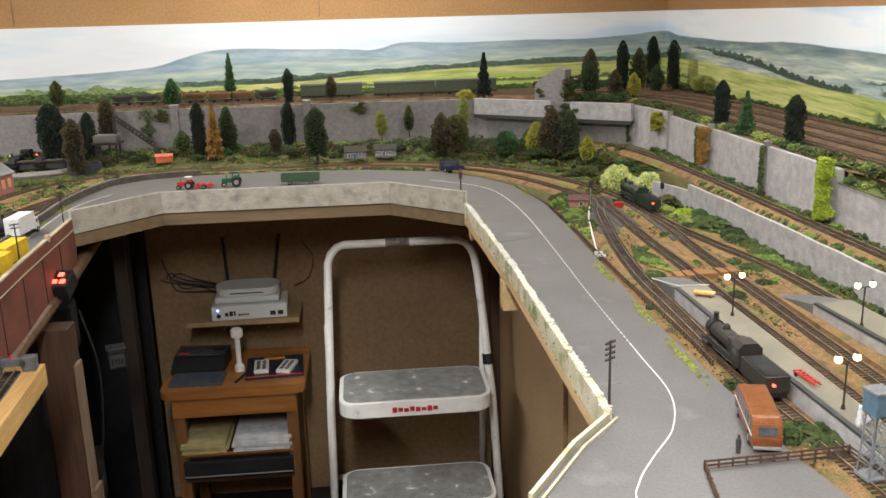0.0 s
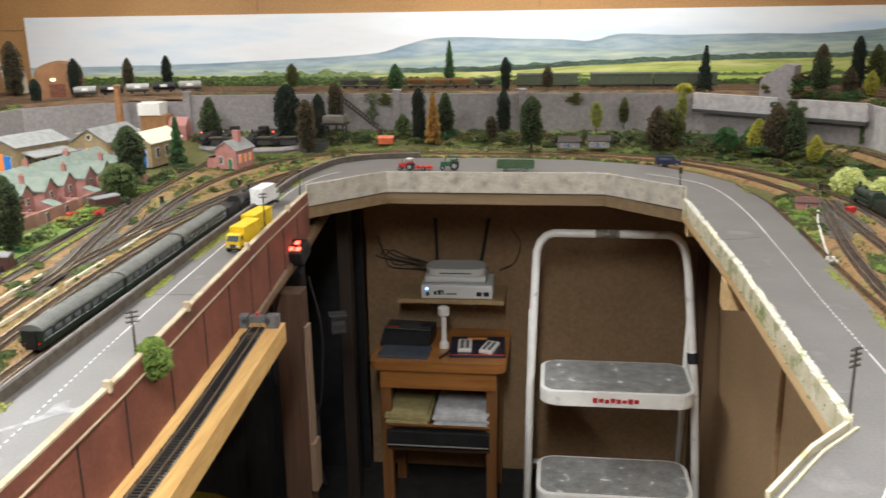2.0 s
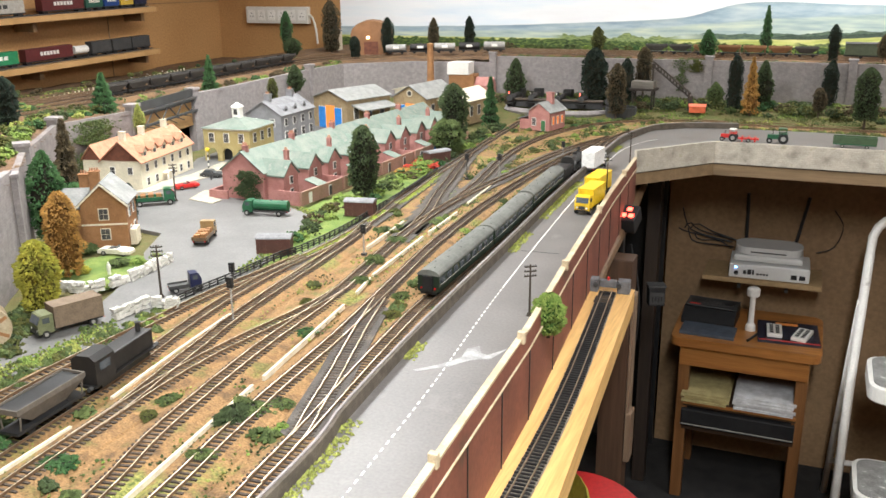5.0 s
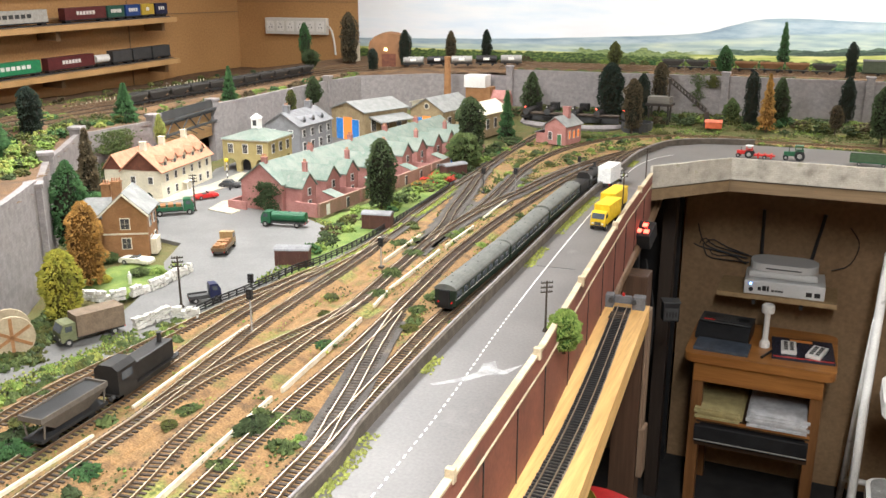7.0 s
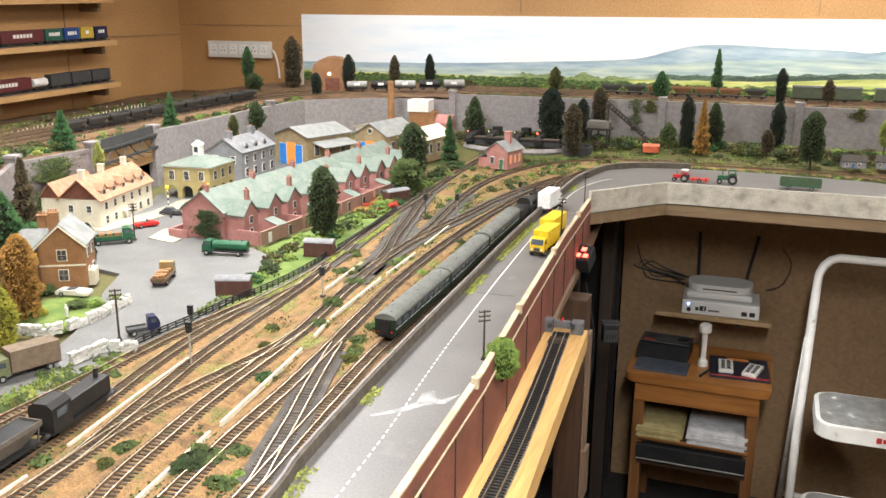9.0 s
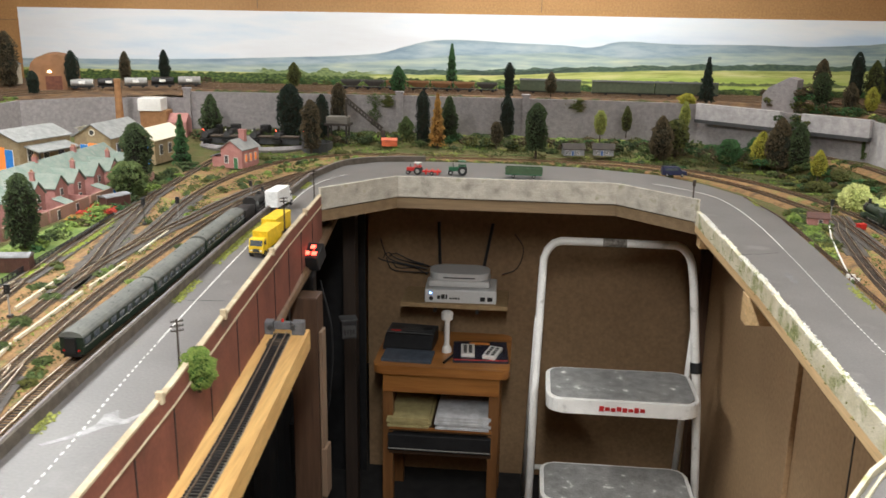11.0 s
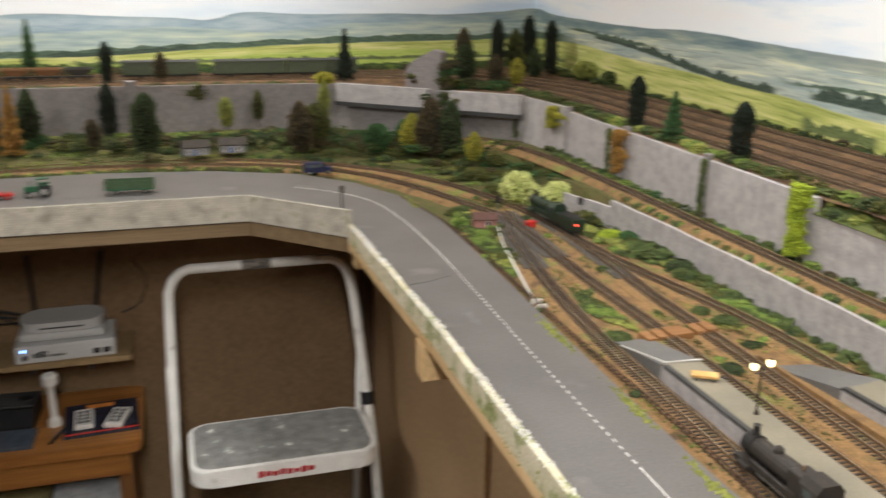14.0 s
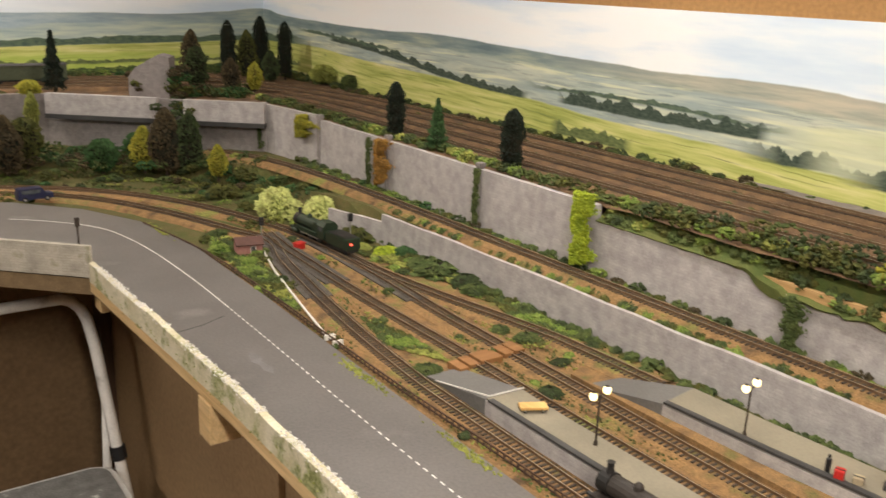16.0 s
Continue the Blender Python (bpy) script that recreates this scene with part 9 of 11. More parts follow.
for i in range(140):
    y = rs.uniform(0.9, 2.25)
    hedge_bit(1.125 + rs.uniform(-0.006, 0.008), y, 1.184, rs.uniform(0.006, 0.014), rs.choice(("olive", "mid", "mid", "bright", "dark")))
for i in range(420):
    y = rs.uniform(0.9, 2.7)
    hedge_bit(1.186 + rs.uniform(-0.016, 0.010), y, 1.184, rs.uniform(0.004, 0.013), rs.choice(("olive", "mid", "bright", "mid", "bright", "dark")))
# weeds among the upper tracks, and the wild green corner above the town wall
for i in range(150):
    hedge_bit(rs.choice((1.32, 1.392, 1.468, 1.545, 1.25)) + rs.gauss(0, 0.006), rs.uniform(0.9, 3.0), ZU - 0.003, rs.uniform(0.005, 0.015), rs.choice(("olive", "dark", "mid", "brown")))
for i in range(1100):
    x, y = rs.uniform(-2.15, -1.15), rs.uniform(0.35, 1.75)
    t_ = (y - 0.85) / 0.72
    edge_x = -1.14 - 0.55 * t_ if y < 1.57 else -1.69
    if x < edge_x - 0.02 and x > edge_x - 0.42:
        hedge_bit(x, y, ZU - 0.022, rs.uniform(0.012, 0.040), rs.choice(("bright", "mid", "fir", "bright", "olive", "dark", "straw", "mid")))
for i in range(120):
    hedge_bit(rs.uniform(-2.4, -1.80), rs.uniform(1.5, 3.2), ZU - 0.03, rs.uniform(0.006, 0.02), rs.choice(("olive", "mid", "dark", "brown")))
# verge between the yard lane and the sidings
for i in range(150):
    y = rs.uniform(0.40, 1.0)
    hedge_bit(-0.925 + 0.02 * max(0, y - 0.8) / 0.2 + rs.gauss(0, 0.012), y, 1.129, rs.uniform(0.005, 0.015), rs.choice(("mid", "bright", "olive", "straw", "mid")))
for i in range(70):
    f = rs.random()
    hedge_bit(-1.03 - 0.10 * f + rs.uniform(0.0, 0.05), 0.78 + 0.14 * f + rs.uniform(-0.03, 0.03), 1.129, rs.uniform(0.008, 0.026), rs.choice(("mid", "olive", "dark", "olive")))
# ivy and bushes on the abutment, the slope of the terrace curve, the strips beside the back tracks
for i in range(34):
    hedge_bit(1.005 + rs.uniform(-0.012, 0.03), 3.20 + rs.uniform(-0.03, 0.03), ZU + rs.uniform(-0.01, 0.075), rs.uniform(0.014, 0.034), rs.choice(("dark", "fir", "black", "brown", "olive")))
for i in range(12):
    hedge_bit(0.925 + rs.uniform(-0.02, 0.02), 3.265 + rs.uniform(-0.02, 0.02), ZU + rs.uniform(0.0, 0.06), rs.uniform(0.012, 0.026), rs.choice(("olive", "brown")))
for i in range(90):
    y = rs.uniform(2.35, 3.02)
    bend = 1.145 - 0.55 * max(0, y - 2.5) ** 1.6
    hedge_bit(bend - 0.038 + rs.gauss(0, 0.010), y, 1.128 + 0.04 * rs.random(), rs.uniform(0.010, 0.030), rs.choice(("mid", "olive", "dark", "fir")))
for i in range(170):
    x = rs.uniform(-0.42, 0.62)
    hedge_bit(x, 3.005 - max(0, x - 0.15) ** 1.5 * 0.33 + rs.gauss(0, 0.009) - (0.05 if x < -0.3 else 0), 1.129, rs.uniform(0.005, 0.013), rs.choice(("mid", "olive", "straw", "olive", "brown")))
BACK = {}
for _ in range(14000):
    x, y = rs.uniform(-1.0, 1.1), rs.uniform(2.95, 3.36)
    y -= max(0, x - 0.5) * 0.75
    v = noise.noise((x * 13, y * 17, 2.0))
    if v > -0.1:
        w = noise.noise((x * 9, y * 14, 6.0))
        BACK.setdefault("straw" if w < -0.25 else "olive" if w < 0.0 else "mid" if w < 0.22 else "bright", []).append((x, y, ZG + 0.004 + rise(x, y)))
for _ in range(9000):
    x, y = rs.uniform(-2.7, -1.72), rs.uniform(0.9, 3.3)
    v = noise.noise((x * 7, y * 6, 12.0))
    if v > -0.12 and not inside(x, y, [(px, py) for px, py in WALL[1:-1]]):
        w = noise.noise((x * 10, y * 9, 16.0))
        BACK.setdefault("straw" if w < -0.3 else "olive" if w < -0.05 else "brown" if w < 0.1 else "mid" if w < 0.3 else "bright", []).append((x, y, ZU - 0.002 + left_fall(x, y)))
for i in range(16):
    hedge_bit(-0.985 + rs.gauss(0, 0.014), 2.10 + rs.gauss(0, 0.022), 1.131, rs.uniform(0.008, 0.018), "red")
for poly, n in (([(0.80, 1.74), (0.85, 1.64), (0.855, 1.75), (0.83, 1.86)], 1500), ([(1.0, 2.35), (1.09, 2.02), (1.09, 1.82), (1.05, 1.92), (0.985, 2.2)], 5000), ([(0.745, 2.02), (0.765, 2.28), (0.79, 2.42), (0.83, 2.36), (0.80, 2.10), (0.76, 1.92)], 2500), ([(1.0, 1.62), (1.09, 1.60), (1.09, 1.80), (1.055, 1.80)], 2200)):
    xs, ys = [p[0] for p in poly], [p[1] for p in poly]
    for _ in range(n):
        x, y = rs.uniform(min(xs), max(xs)), rs.uniform(min(ys), max(ys))
        if inside(x, y, poly):
            w = noise.noise((x * 20, y * 16, 6.0))
            BACK.setdefault("straw" if w < -0.15 else "olive" if w < 0.02 else "mid" if w < 0.25 else "bright", []).append((x, y, 1.1315))
LINES = np.array([(p.x, p.y) for pts in TRACKS.values() for p in smooth_path([(x, y, 0) for x, y in pts], 0.01)])


def off_track(x, y, d):
    return float(np.min((LINES[:, 0] - x) ** 2 + (LINES[:, 1] - y) ** 2)) > d * d


YARD_L = [(-0.49, 0.35), (-0.52, 1.0), (-0.555, 2.0), (-0.56, 2.6), (-0.48, 2.9), (-0.30, 3.02), (-0.50, 3.10), (-0.80, 3.0), (-0.93, 2.9), (-0.91, 2.2), (-0.86, 1.6), (-0.85, 1.2), (-0.90, 0.9), (-0.92, 0.35)]
YARD_R = [(0.735, 0.9), (0.735, 2.3), (0.80, 2.45), (0.90, 2.6), (1.02, 2.35), (1.085, 1.95), (1.095, 1.2), (1.095, 0.6)]
GREENS = {}
for poly, x0, x1, y0, y1, n in ((YARD_L, -0.93, -0.30, 0.35, 3.1, 30000), (YARD_R, 0.73, 1.10, 0.6, 2.6, 16000)):
    for _ in range(n):
        x, y = rs.uniform(x0, x1), rs.uniform(y0, y1)
        if not inside(x, y, poly) or (0.76 < x < 0.845 and y < 1.66) or (0.95 < x < 1.06 and y < 1.53):
            continue
        v = noise.noise((x * 16, y * 8, 4.0))
        wild = 0.06 if y < 1.3 and x < 0 else (-0.14 if x < 0 else -0.06)
        if v > wild and off_track(x, y, 0.0175):
            w = noise.noise((x * 22, y * 15, 9.0))
            c = "straw" if w < -0.18 else "olive" if w < 0.02 else "mid" if w < 0.22 else "bright" if w < 0.34 else "dark"
            GREENS.setdefault(c, []).append((x, y, 1.1308))
            if v > wild + 0.12 and rs.random() < 0.045 and off_track(x, y, 0.023):
                hedge_bit(x, y, 1.130, rs.uniform(0.007, 0.018), rs.choice(("mid", "dark", "olive", "mid", "bright")))
for colour, places in HEDGE.items():
    rnd = random.Random(len(places))
    verts, faces = [], []
    for x, y, z, size in places:
        n = int(26 + size * 900)
        for _ in range(n):
            a, h = rnd.uniform(0, 6.283), rnd.random()
            r = size * 0.62 * max(0.1, math.sin(math.pi * (0.1 + 0.88 * h)) ** 0.5) * rnd.uniform(0.6, 1.05)
            clump(verts, faces, (x + r * math.cos(a) * 1.15, y + r * math.sin(a), z - 0.003 + size * 0.6 * h), rnd.uniform(0.0028, 0.0052), rnd)
    me = bpy.data.meshes.new("undergrowth")
    me.from_pydata(verts, [], faces)
    me.materials.append(LEAF[colour])
    tagged(new("undergrowth", me), COLOUR_WORD[colour] + " undergrowth of foam bushes on the banks", "undergrowth", kind="stuff")
# tufts between the tracks and along the road, too many to count
def tufts(name, label, spots, colour, size):
    rnd = random.Random(len(spots))
    verts, faces = [], []
    for x, y, z in spots:
        clump(verts, faces, (x, y, z), size * rnd.uniform(0.5, 1.3), rnd)
    me = bpy.data.meshes.new(name)
    me.from_pydata(verts, [], faces)
    me.materials.append(LEAF[colour])
    return tagged(new(name, me), label, "grass", kind="stuff")


for c, spots in BACK.items():
    tufts("grass_tufts", COLOUR_WORD[c] + " grass on the banks behind the tracks", spots, c, 0.0030)
for c, spots in GREENS.items():
    tufts("grass_tufts", COLOUR_WORD[c] + " grass tufts between the model tracks", spots, c, 0.0021)
spots = []
kq = smooth_path([(x, y, 0) for x, y in KERB], 0.01)
for p in kq:
    for _ in range(16):
        if noise.noise((p.x * 5, p.y * 7, 2.0)) > 0.24:
            spots.append((p.x + 0.004 + 0.016 * rs.random() ** 1.5, p.y + rs.uniform(-.01, .01), 1.1358))
for x0, y0, n in ((0.716, 1.42, 130), (0.717, 1.66, 150), (0.712, 1.22, 220), (0.712, 2.47, 90)):
    for _ in range(n):
        spots.append((x0 + rs.gauss(0, 0.0035), y0 + rs.gauss(0, 0.030), 1.1357))
tufts("road_verge", "lime grass tufts along the edge of the road", spots, "straw", 0.0024)
# crumbling white top and mossy face of the road's parapet
crumbs, moss = [], []
for a, b in zip(FASC_R, FASC_R[1:]):
    n = int(math.hypot(b[0] - a[0], b[1] - a[1]) * 2000)
    for i in range(n):
        f = rs.random()
        x, y = a[0] + (b[0] - a[0]) * f, a[1] + (b[1] - a[1]) * f
        if noise.noise((y * 13, 9, 2)) > -0.22:
            crumbs.append((x + rs.uniform(-0.0055, 0.0055), y, 1.149 + rs.uniform(-0.003, 0.003) + 0.004 * max(0, noise.noise((y * 24, 5, 1)))))
        if noise.noise((y * 7, 3, 1)) > -0.5 and rs.random() < 0.045:
            moss.append((x - 0.0050, y, 1.112 + 0.022 * rs.random() ** 1.6))
ob = tufts("parapet_crumbs", "crumbly white plaster along the parapet's top", crumbs, "yellow", 0.0016)
ob.data.materials.clear()
ob.data.materials.append(M_WHITE)
tufts("wall_moss", "yellow-green moss on the white parapet's face", moss, "straw", 0.0018)

# lime verge between the fence and the track, and grass along the lane
def verge(line, n, spread, colours):
    q = smooth_path([(x, y, 0) for x, y in line], 0.004)
    out = {}
    for _ in range(n):
        p = rs.choice(q)
        if noise.noise((p.x * 9, p.y * 11, 4.0)) > -0.32:
            out.setdefault(rs.choice(colours), []).append((p.x + rs.gauss(0, spread), p.y + rs.gauss(0, spread), 1.1330))
    for c, spots_ in out.items():
        tufts("grass_verge", COLOUR_WORD[c] + " grass along the fence and lane", spots_, c, 0.0021)


verge([(-0.858, 1.27), (-0.845, 1.348), (-0.843, 1.48), (-0.851, 1.611), (-0.860, 1.834), (-0.888, 2.02)], 1100, 0.0042, ("straw", "lime", "bright", "straw"))
verge([(-0.955, 0.70), (-0.943, 0.77), (-0.938, 0.821), (-0.932, 0.91)], 900, 0.010, ("bright", "straw", "bright", "olive"))
verge([(-1.065, 0.80), (-1.045, 0.841), (-1.030, 0.88)], 420, 0.012, ("bright", "mid", "bright", "straw"))
verge([(-0.905, 1.19), (-0.930, 1.42), (-0.953, 1.50), (-0.985, 1.565), (-1.03, 1.60)], 900, 0.007, ("bright", "straw", "bright", "mid"))
verge([(-1.118, 1.017), (-1.066, 1.04), (-1.060, 1.17), (-1.11, 1.22)], 500, 0.006, ("bright", "bright", "mid", "straw"))
for x, y, s_ in ((-0.955, 2.13, 0.03), (-0.940, 2.10, 0.024), (-0.965, 2.165, 0.026)):
    shrub(x, y, 1.132, s_, "red")

# ---------------------------------------------------------------- ground cover of the yards
def patch(name, pts, z, mat, label, category, step=0.012, rough=0.002):
    return tagged(part(name, sheet(bmesh.new(), pts, z, step, rough, 7.0), mat), label, category, kind="structure")


patch("yard_bed", [(-0.47, 0.15), (-0.475, 0.663), (-0.50, 0.965), (-0.525, 1.515), (-0.55, 2.384), (-0.56, 2.66), (-0.51, 2.86), (-0.40, 2.95), (-0.30, 3.06), (-0.52, 3.07), (-0.72, 2.92), (-0.82, 2.62), (-0.90, 2.9), (-0.96, 2.9), (-0.92, 2.2), (-0.87, 1.7), (-0.845, 1.4), (-0.87, 1.1), (-0.90, 0.9), (-0.93, 0.6), (-0.93, 0.15)], 1.1275, M_BALLAST, "tan ballast with weeds under the yard tracks", "ground")
patch("station_bed", [(0.735, 0.2), (0.728, 1.6), (0.737, 2.0), (0.74, 2.3), (0.80, 2.10), (0.86, 2.42), (0.93, 2.42), (0.99, 2.16), (1.075, 1.86), (1.09, 1.5), (1.10, 0.2)], 1.1275, M_BALLAST, "tan ballast with weeds under the station tracks", "ground")
patch("dark_bed", [(-0.722, 1.50), (-0.765, 1.50), (-0.80, 1.68), (-0.86, 1.95), (-0.92, 2.22), (-0.885, 2.24), (-0.84, 2.10), (-0.80, 1.92), (-0.775, 1.88), (-0.785, 2.05), (-0.81, 2.30), (-0.775, 2.30), (-0.74, 2.05), (-0.70, 2.20), (-0.695, 2.05), (-0.725, 1.80)], 1.1312, M_DARKBALLAST, "oil-darkened ballast of the junction fan", "ground", 0.01, 0.0012)
patch("lawn", [(-1.225, 1.09), (-1.12, 1.02), (-1.06, 1.03), (-1.055, 1.17), (-1.11, 1.22), (-1.20, 1.19)], 1.1285, M_LAWN, "bright green lawn in the cottage garden", "lawn", 0.008)
patch("lawn", [(-0.90, 1.16), (-0.86, 1.30), (-0.855, 1.60), (-0.895, 1.95), (-0.99, 2.2), (-1.03, 1.62), (-0.985, 1.565), (-0.93, 1.42)], 1.1285, M_LAWN, "bright green bank beside the railway fence", "lawn", 0.010)
patch("lawn", [(-0.96, 0.93), (-0.90, 0.90), (-0.875, 1.02), (-0.97, 1.03)], 1.1305, M_LAWN, "small green plot inside the stone walls", "lawn", 0.008)
patch("lawn", [(0.745, 2.02), (0.765, 2.28), (0.79, 2.42), (0.83, 2.36), (0.80, 2.10), (0.76, 1.92)], 1.129, M_LAWN, "bright green verge beside the junction", "lawn", 0.008)


patch("gravel_strip", [(1.535, 0.3), (1.585, 0.3), (1.585, 1.72), (1.56, 1.70), (1.54, 1.45)], ZU + 0.002, material("mauve_grey_gravel", (0.26, 0.225, 0.215), (0.19, 0.165, 0.155), scale=40, rough=0.9, bump=0.6, fine=420), "mauve-grey gravel strip along the east backdrop", "ground", 0.012, 0.002)


# ---------------------------------------------------------------- poles, lamps and signals
M_POLE = material("creosoted_pole", (0.035, 0.026, 0.02), (0.05, 0.038, 0.028), scale=80, rough=0.85, bump=0.15)


def telegraph_pole(x, y, z, h=0.10, arms=3):
    t = thing("telegraph_pole", "dark wooden telegraph pole with cross arms", "telegraph pole", "telegraph poles", m=pose(x, y, z, rz=35))
    part("pole", tube(bmesh.new(), [(0, 0, 0), (0, 0, h)], 0.0019, 8, taper=0.0013), M_POLE, t)
    part("foot", lathe(bmesh.new(), [(0.005, 0), (0.004, 0.003), (0.002, 0.006)], seg=8), M_POLE, t)
    for i in range(arms):
        a = part("cross_arm", B(-0.009, -0.0008, h - 0.004 - i * 0.007, 0.009, 0.0008, h - 0.0024 - i * 0.007), M_POLE, t)
        for xx in (-0.008, -0.004, 0.004, 0.008):
            part("insulator", lathe(bmesh.new(), [(0.0007, 0), (0.0007, 0.002)], (xx, 0, h - 0.0024 - i * 0.007), 6), M_DKGREY, a)
    return t


for x, y, h, k in ((0.557, 1.058, 0.098, 4), (-0.385, 1.165, 0.078, 3), (-0.438, 1.905, 0.095, 2), (-0.452, 2.235, 0.095, 2), (-0.947, 1.041, 0.085, 3), (-1.335, 1.56, 0.085, 3)):
    telegraph_pole(x, y, ZR if x > -0.9 else 1.1315, h, k)
pl = thing("road_post", "thin dark post at the road's corner", "post", m=pose(0.520, 2.325, ZR))
part("post", tube(bmesh.new(), [(0, 0, 0), (0, 0, 0.085)], 0.0018, 8), M_POLE, pl)
part("head", B(-0.004, -0.003, 0.070, 0.004, 0.003, 0.086, 0.001), M_POLE, pl)

M_BULB = glow("warm_lamp_glass", (1.0, 0.82, 0.42), 5.0)


def station_lamp(x, y):
    t = thing("station_lamp", "lit double-headed station lamp on a dark post", "street lamp", "station lamps", m=pose(x, y, 1.1545, rz=8))
    part("post", tube(bmesh.new(), [(0, 0, 0), (0, 0, 0.060)], 0.0012, 8), M_POLE, t)
    part("base", lathe(bmesh.new(), [(0.003, 0), (0.0022, 0.004), (0.0014, 0.006)], seg=8), M_POLE, t)
    part("arm", tube(bmesh.new(), [(-0.012, 0, 0.060), (0.012, 0, 0.060)], 0.0009, 6), M_POLE, t)
    for s in (-1, 1):
        b = part("lantern", lathe(bmesh.new(), [(0.0016, -0.0012), (0.0038, 0.0005), (0.0046, 0.0034), (0.0040, 0.0062), (0.0022, 0.0080)], (s * 0.0125, 0, 0.0600), 14), M_BULB, t, "glowing warm lantern glass")
        part("lantern_cap", lathe(bmesh.new(), [(0.0026, 0), (0.0006, 0.0022)], (s * 0.0125, 0, 0.0678), 10), M_POLE, b)


for x, y in ((0.828, 1.332), (0.992, 1.255), (0.820, 0.995), (1.0, 0.92)):
    station_lamp(x, y)


def colour_signal(x, y, h=0.055, rz=180, lamp=None, white=True):
    t = thing("colour_signal", "slim colour-light signal with a black head", "railway signal", "railway signals", m=pose(x, y, 1.130, rz=rz))
    part("post", tube(bmesh.new(), [(0, 0, 0), (0, 0, h)], 0.0013, 8), M_HUB if white else M_DKGREY, t)
    part("base", B(-0.004, -0.004, 0, 0.004, 0.004, 0.004), M_DKGREY, t)
    hd = part("head", B(-0.0045, -0.003, h - 0.004, 0.0045, 0.003, h + 0.012, 0.0008), M_BLACK, t)
    for i in range(2):
        part("lens", lathe(bmesh.new(), [(0.0014, 0), (0.0014, 0.001)], (0, 0, 0), 8), lamp if lamp and i else M_DKGREY, hd).matrix_local = pose(0, 0.0040, h + 0.001 + i * 0.006, rx=90)


for a in ((0.850, 2.277, 0.050), (1.022, 2.229, 0.048), (-0.805, 2.0, 0.052), (-0.726, 2.013, 0.055), (-0.780, 0.995, 0.058), (-0.754, 1.355, 0.045), (-0.895, 1.155, 0.018), (-0.66, 2.36, 0.03)):
    colour_signal(*a, white=a[0] > -0.79)


# ---------------------------------------------------------------- fences and field walls
def fence(pts, h, mat, label, rails=3, gap=0.018):
    t = thing("fence", label, "fence", "model fences")
    p = smooth_path([(x, y, 0) for x, y in pts], gap)
    zz = 1.129
    me = None
    for q in p:
        if me is None:
            me = mesh_of(B(-0.0010, -0.0010, 0, 0.0010, 0.0010, h), "post", mat)
        o = new("post", me)
        o.parent, o.location = t, (q.x, q.y, zz)
    for i in range(rails):
        z = zz + h * (0.32 + 0.58 * i / max(rails - 1, 1))
        part("rail", ribbon(bmesh.new(), offset(p, -0.0006), offset(p, 0.0006), z - 0.0011, z + 0.0011), mat, t)
    return t


pegs = thing("peg_fence", "row of small white pegs along the shelf wall", "fence", "model fences")
peg_mesh = mesh_of(B(-0.0011, -0.0011, 0, 0.0011, 0.0011, 0.016), "peg", M_TROUGH)
for k in range(46):
    o = new("peg", peg_mesh)
    py = 1.60 + k * 0.0245
    o.parent, o.location = pegs, (-1.962 - 0.212 * (py - 1.60) + 0.002 * math.sin(k * 2.3), py, ZU - 0.026)
    o.rotation_euler = (0.07 * math.sin(k * 1.7), 0.09 * math.sin(k * 3.1), 0)
fence([(-0.908, 1.032), (-0.904, 1.09), (-0.895, 1.155), (-0.885, 1.27), (-0.870, 1.34), (-0.863, 1.479), (-0.873, 1.651), (-0.882, 1.80), (-0.905, 2.05)], 0.015, M_BLACK, "black post and rail fence beside the railway")
M_FENCE = material("brown_fence", (0.10, 0.06, 0.04), (0.07, 0.042, 0.03), scale=80, rough=0.85)
PENZ = 0.017
fence([(0.60, 0.80), (0.622, 0.915)], PENZ, M_FENCE, "brown rail fence round the station forecourt", 3, 0.016)
fence([(0.622, 0.915), (0.790, 0.925)], PENZ, M_FENCE, "brown rail fence round the station forecourt", 3, 0.016)
fence([(0.790, 0.925), (0.80, 0.84), (0.81, 0.74)], PENZ, M_FENCE, "brown rail fence round the station forecourt", 3, 0.016)
fence([(0.745, 1.20), (0.747, 1.32), (0.745, 1.45), (0.741, 1.60), (0.741, 1.75), (0.744, 2.0), (0.738, 2.28), (0.70, 2.54)], 0.010, M_FENCE, "low brown lineside fence along the road", 2, 0.012)


def stone_wall(pts, label, h=0.018, w=0.009):
    """A dry-stone wall of separate stones."""
    t = thing("stone_wall", label, "stone wall", "stone walls")
    p = smooth_path([(x, y, 0) for x, y in pts], 0.0075)
    rnd = random.Random(int(pts[0][0] * 1000))
    shapes = []
    for k in range(9):
        bm = box(bmesh.new(), -0.0042, -w / 2, -0.0026, 0.0042, w / 2, 0.0026)
        for v in bm.verts:
            v.co *= rnd.uniform(0.66, 1.22)
        shapes.append(mesh_of(bm, "stone", M_STONEWHITE))
    for a, b in zip(p, p[1:]):
        ang = math.atan2((b - a).y, (b - a).x)
        for j in range(3 if rnd.random() < 0.75 else 2):
            o = new("stone", rnd.choice(shapes))
            o.parent = t
            o.matrix_local = Matrix.Translation(((a.x + b.x) / 2 + rnd.uniform(-.0018, .0018), (a.y + b.y) / 2 + rnd.uniform(-.0018, .0018), 1.1345 + j * h / 3 + rnd.uniform(-.0008, .0008))) @ Matrix.Rotation(ang + rnd.uniform(-.2, .2), 4, "Z") @ Matrix.Rotation(rnd.uniform(-.12, .12), 4, "X")
    return t


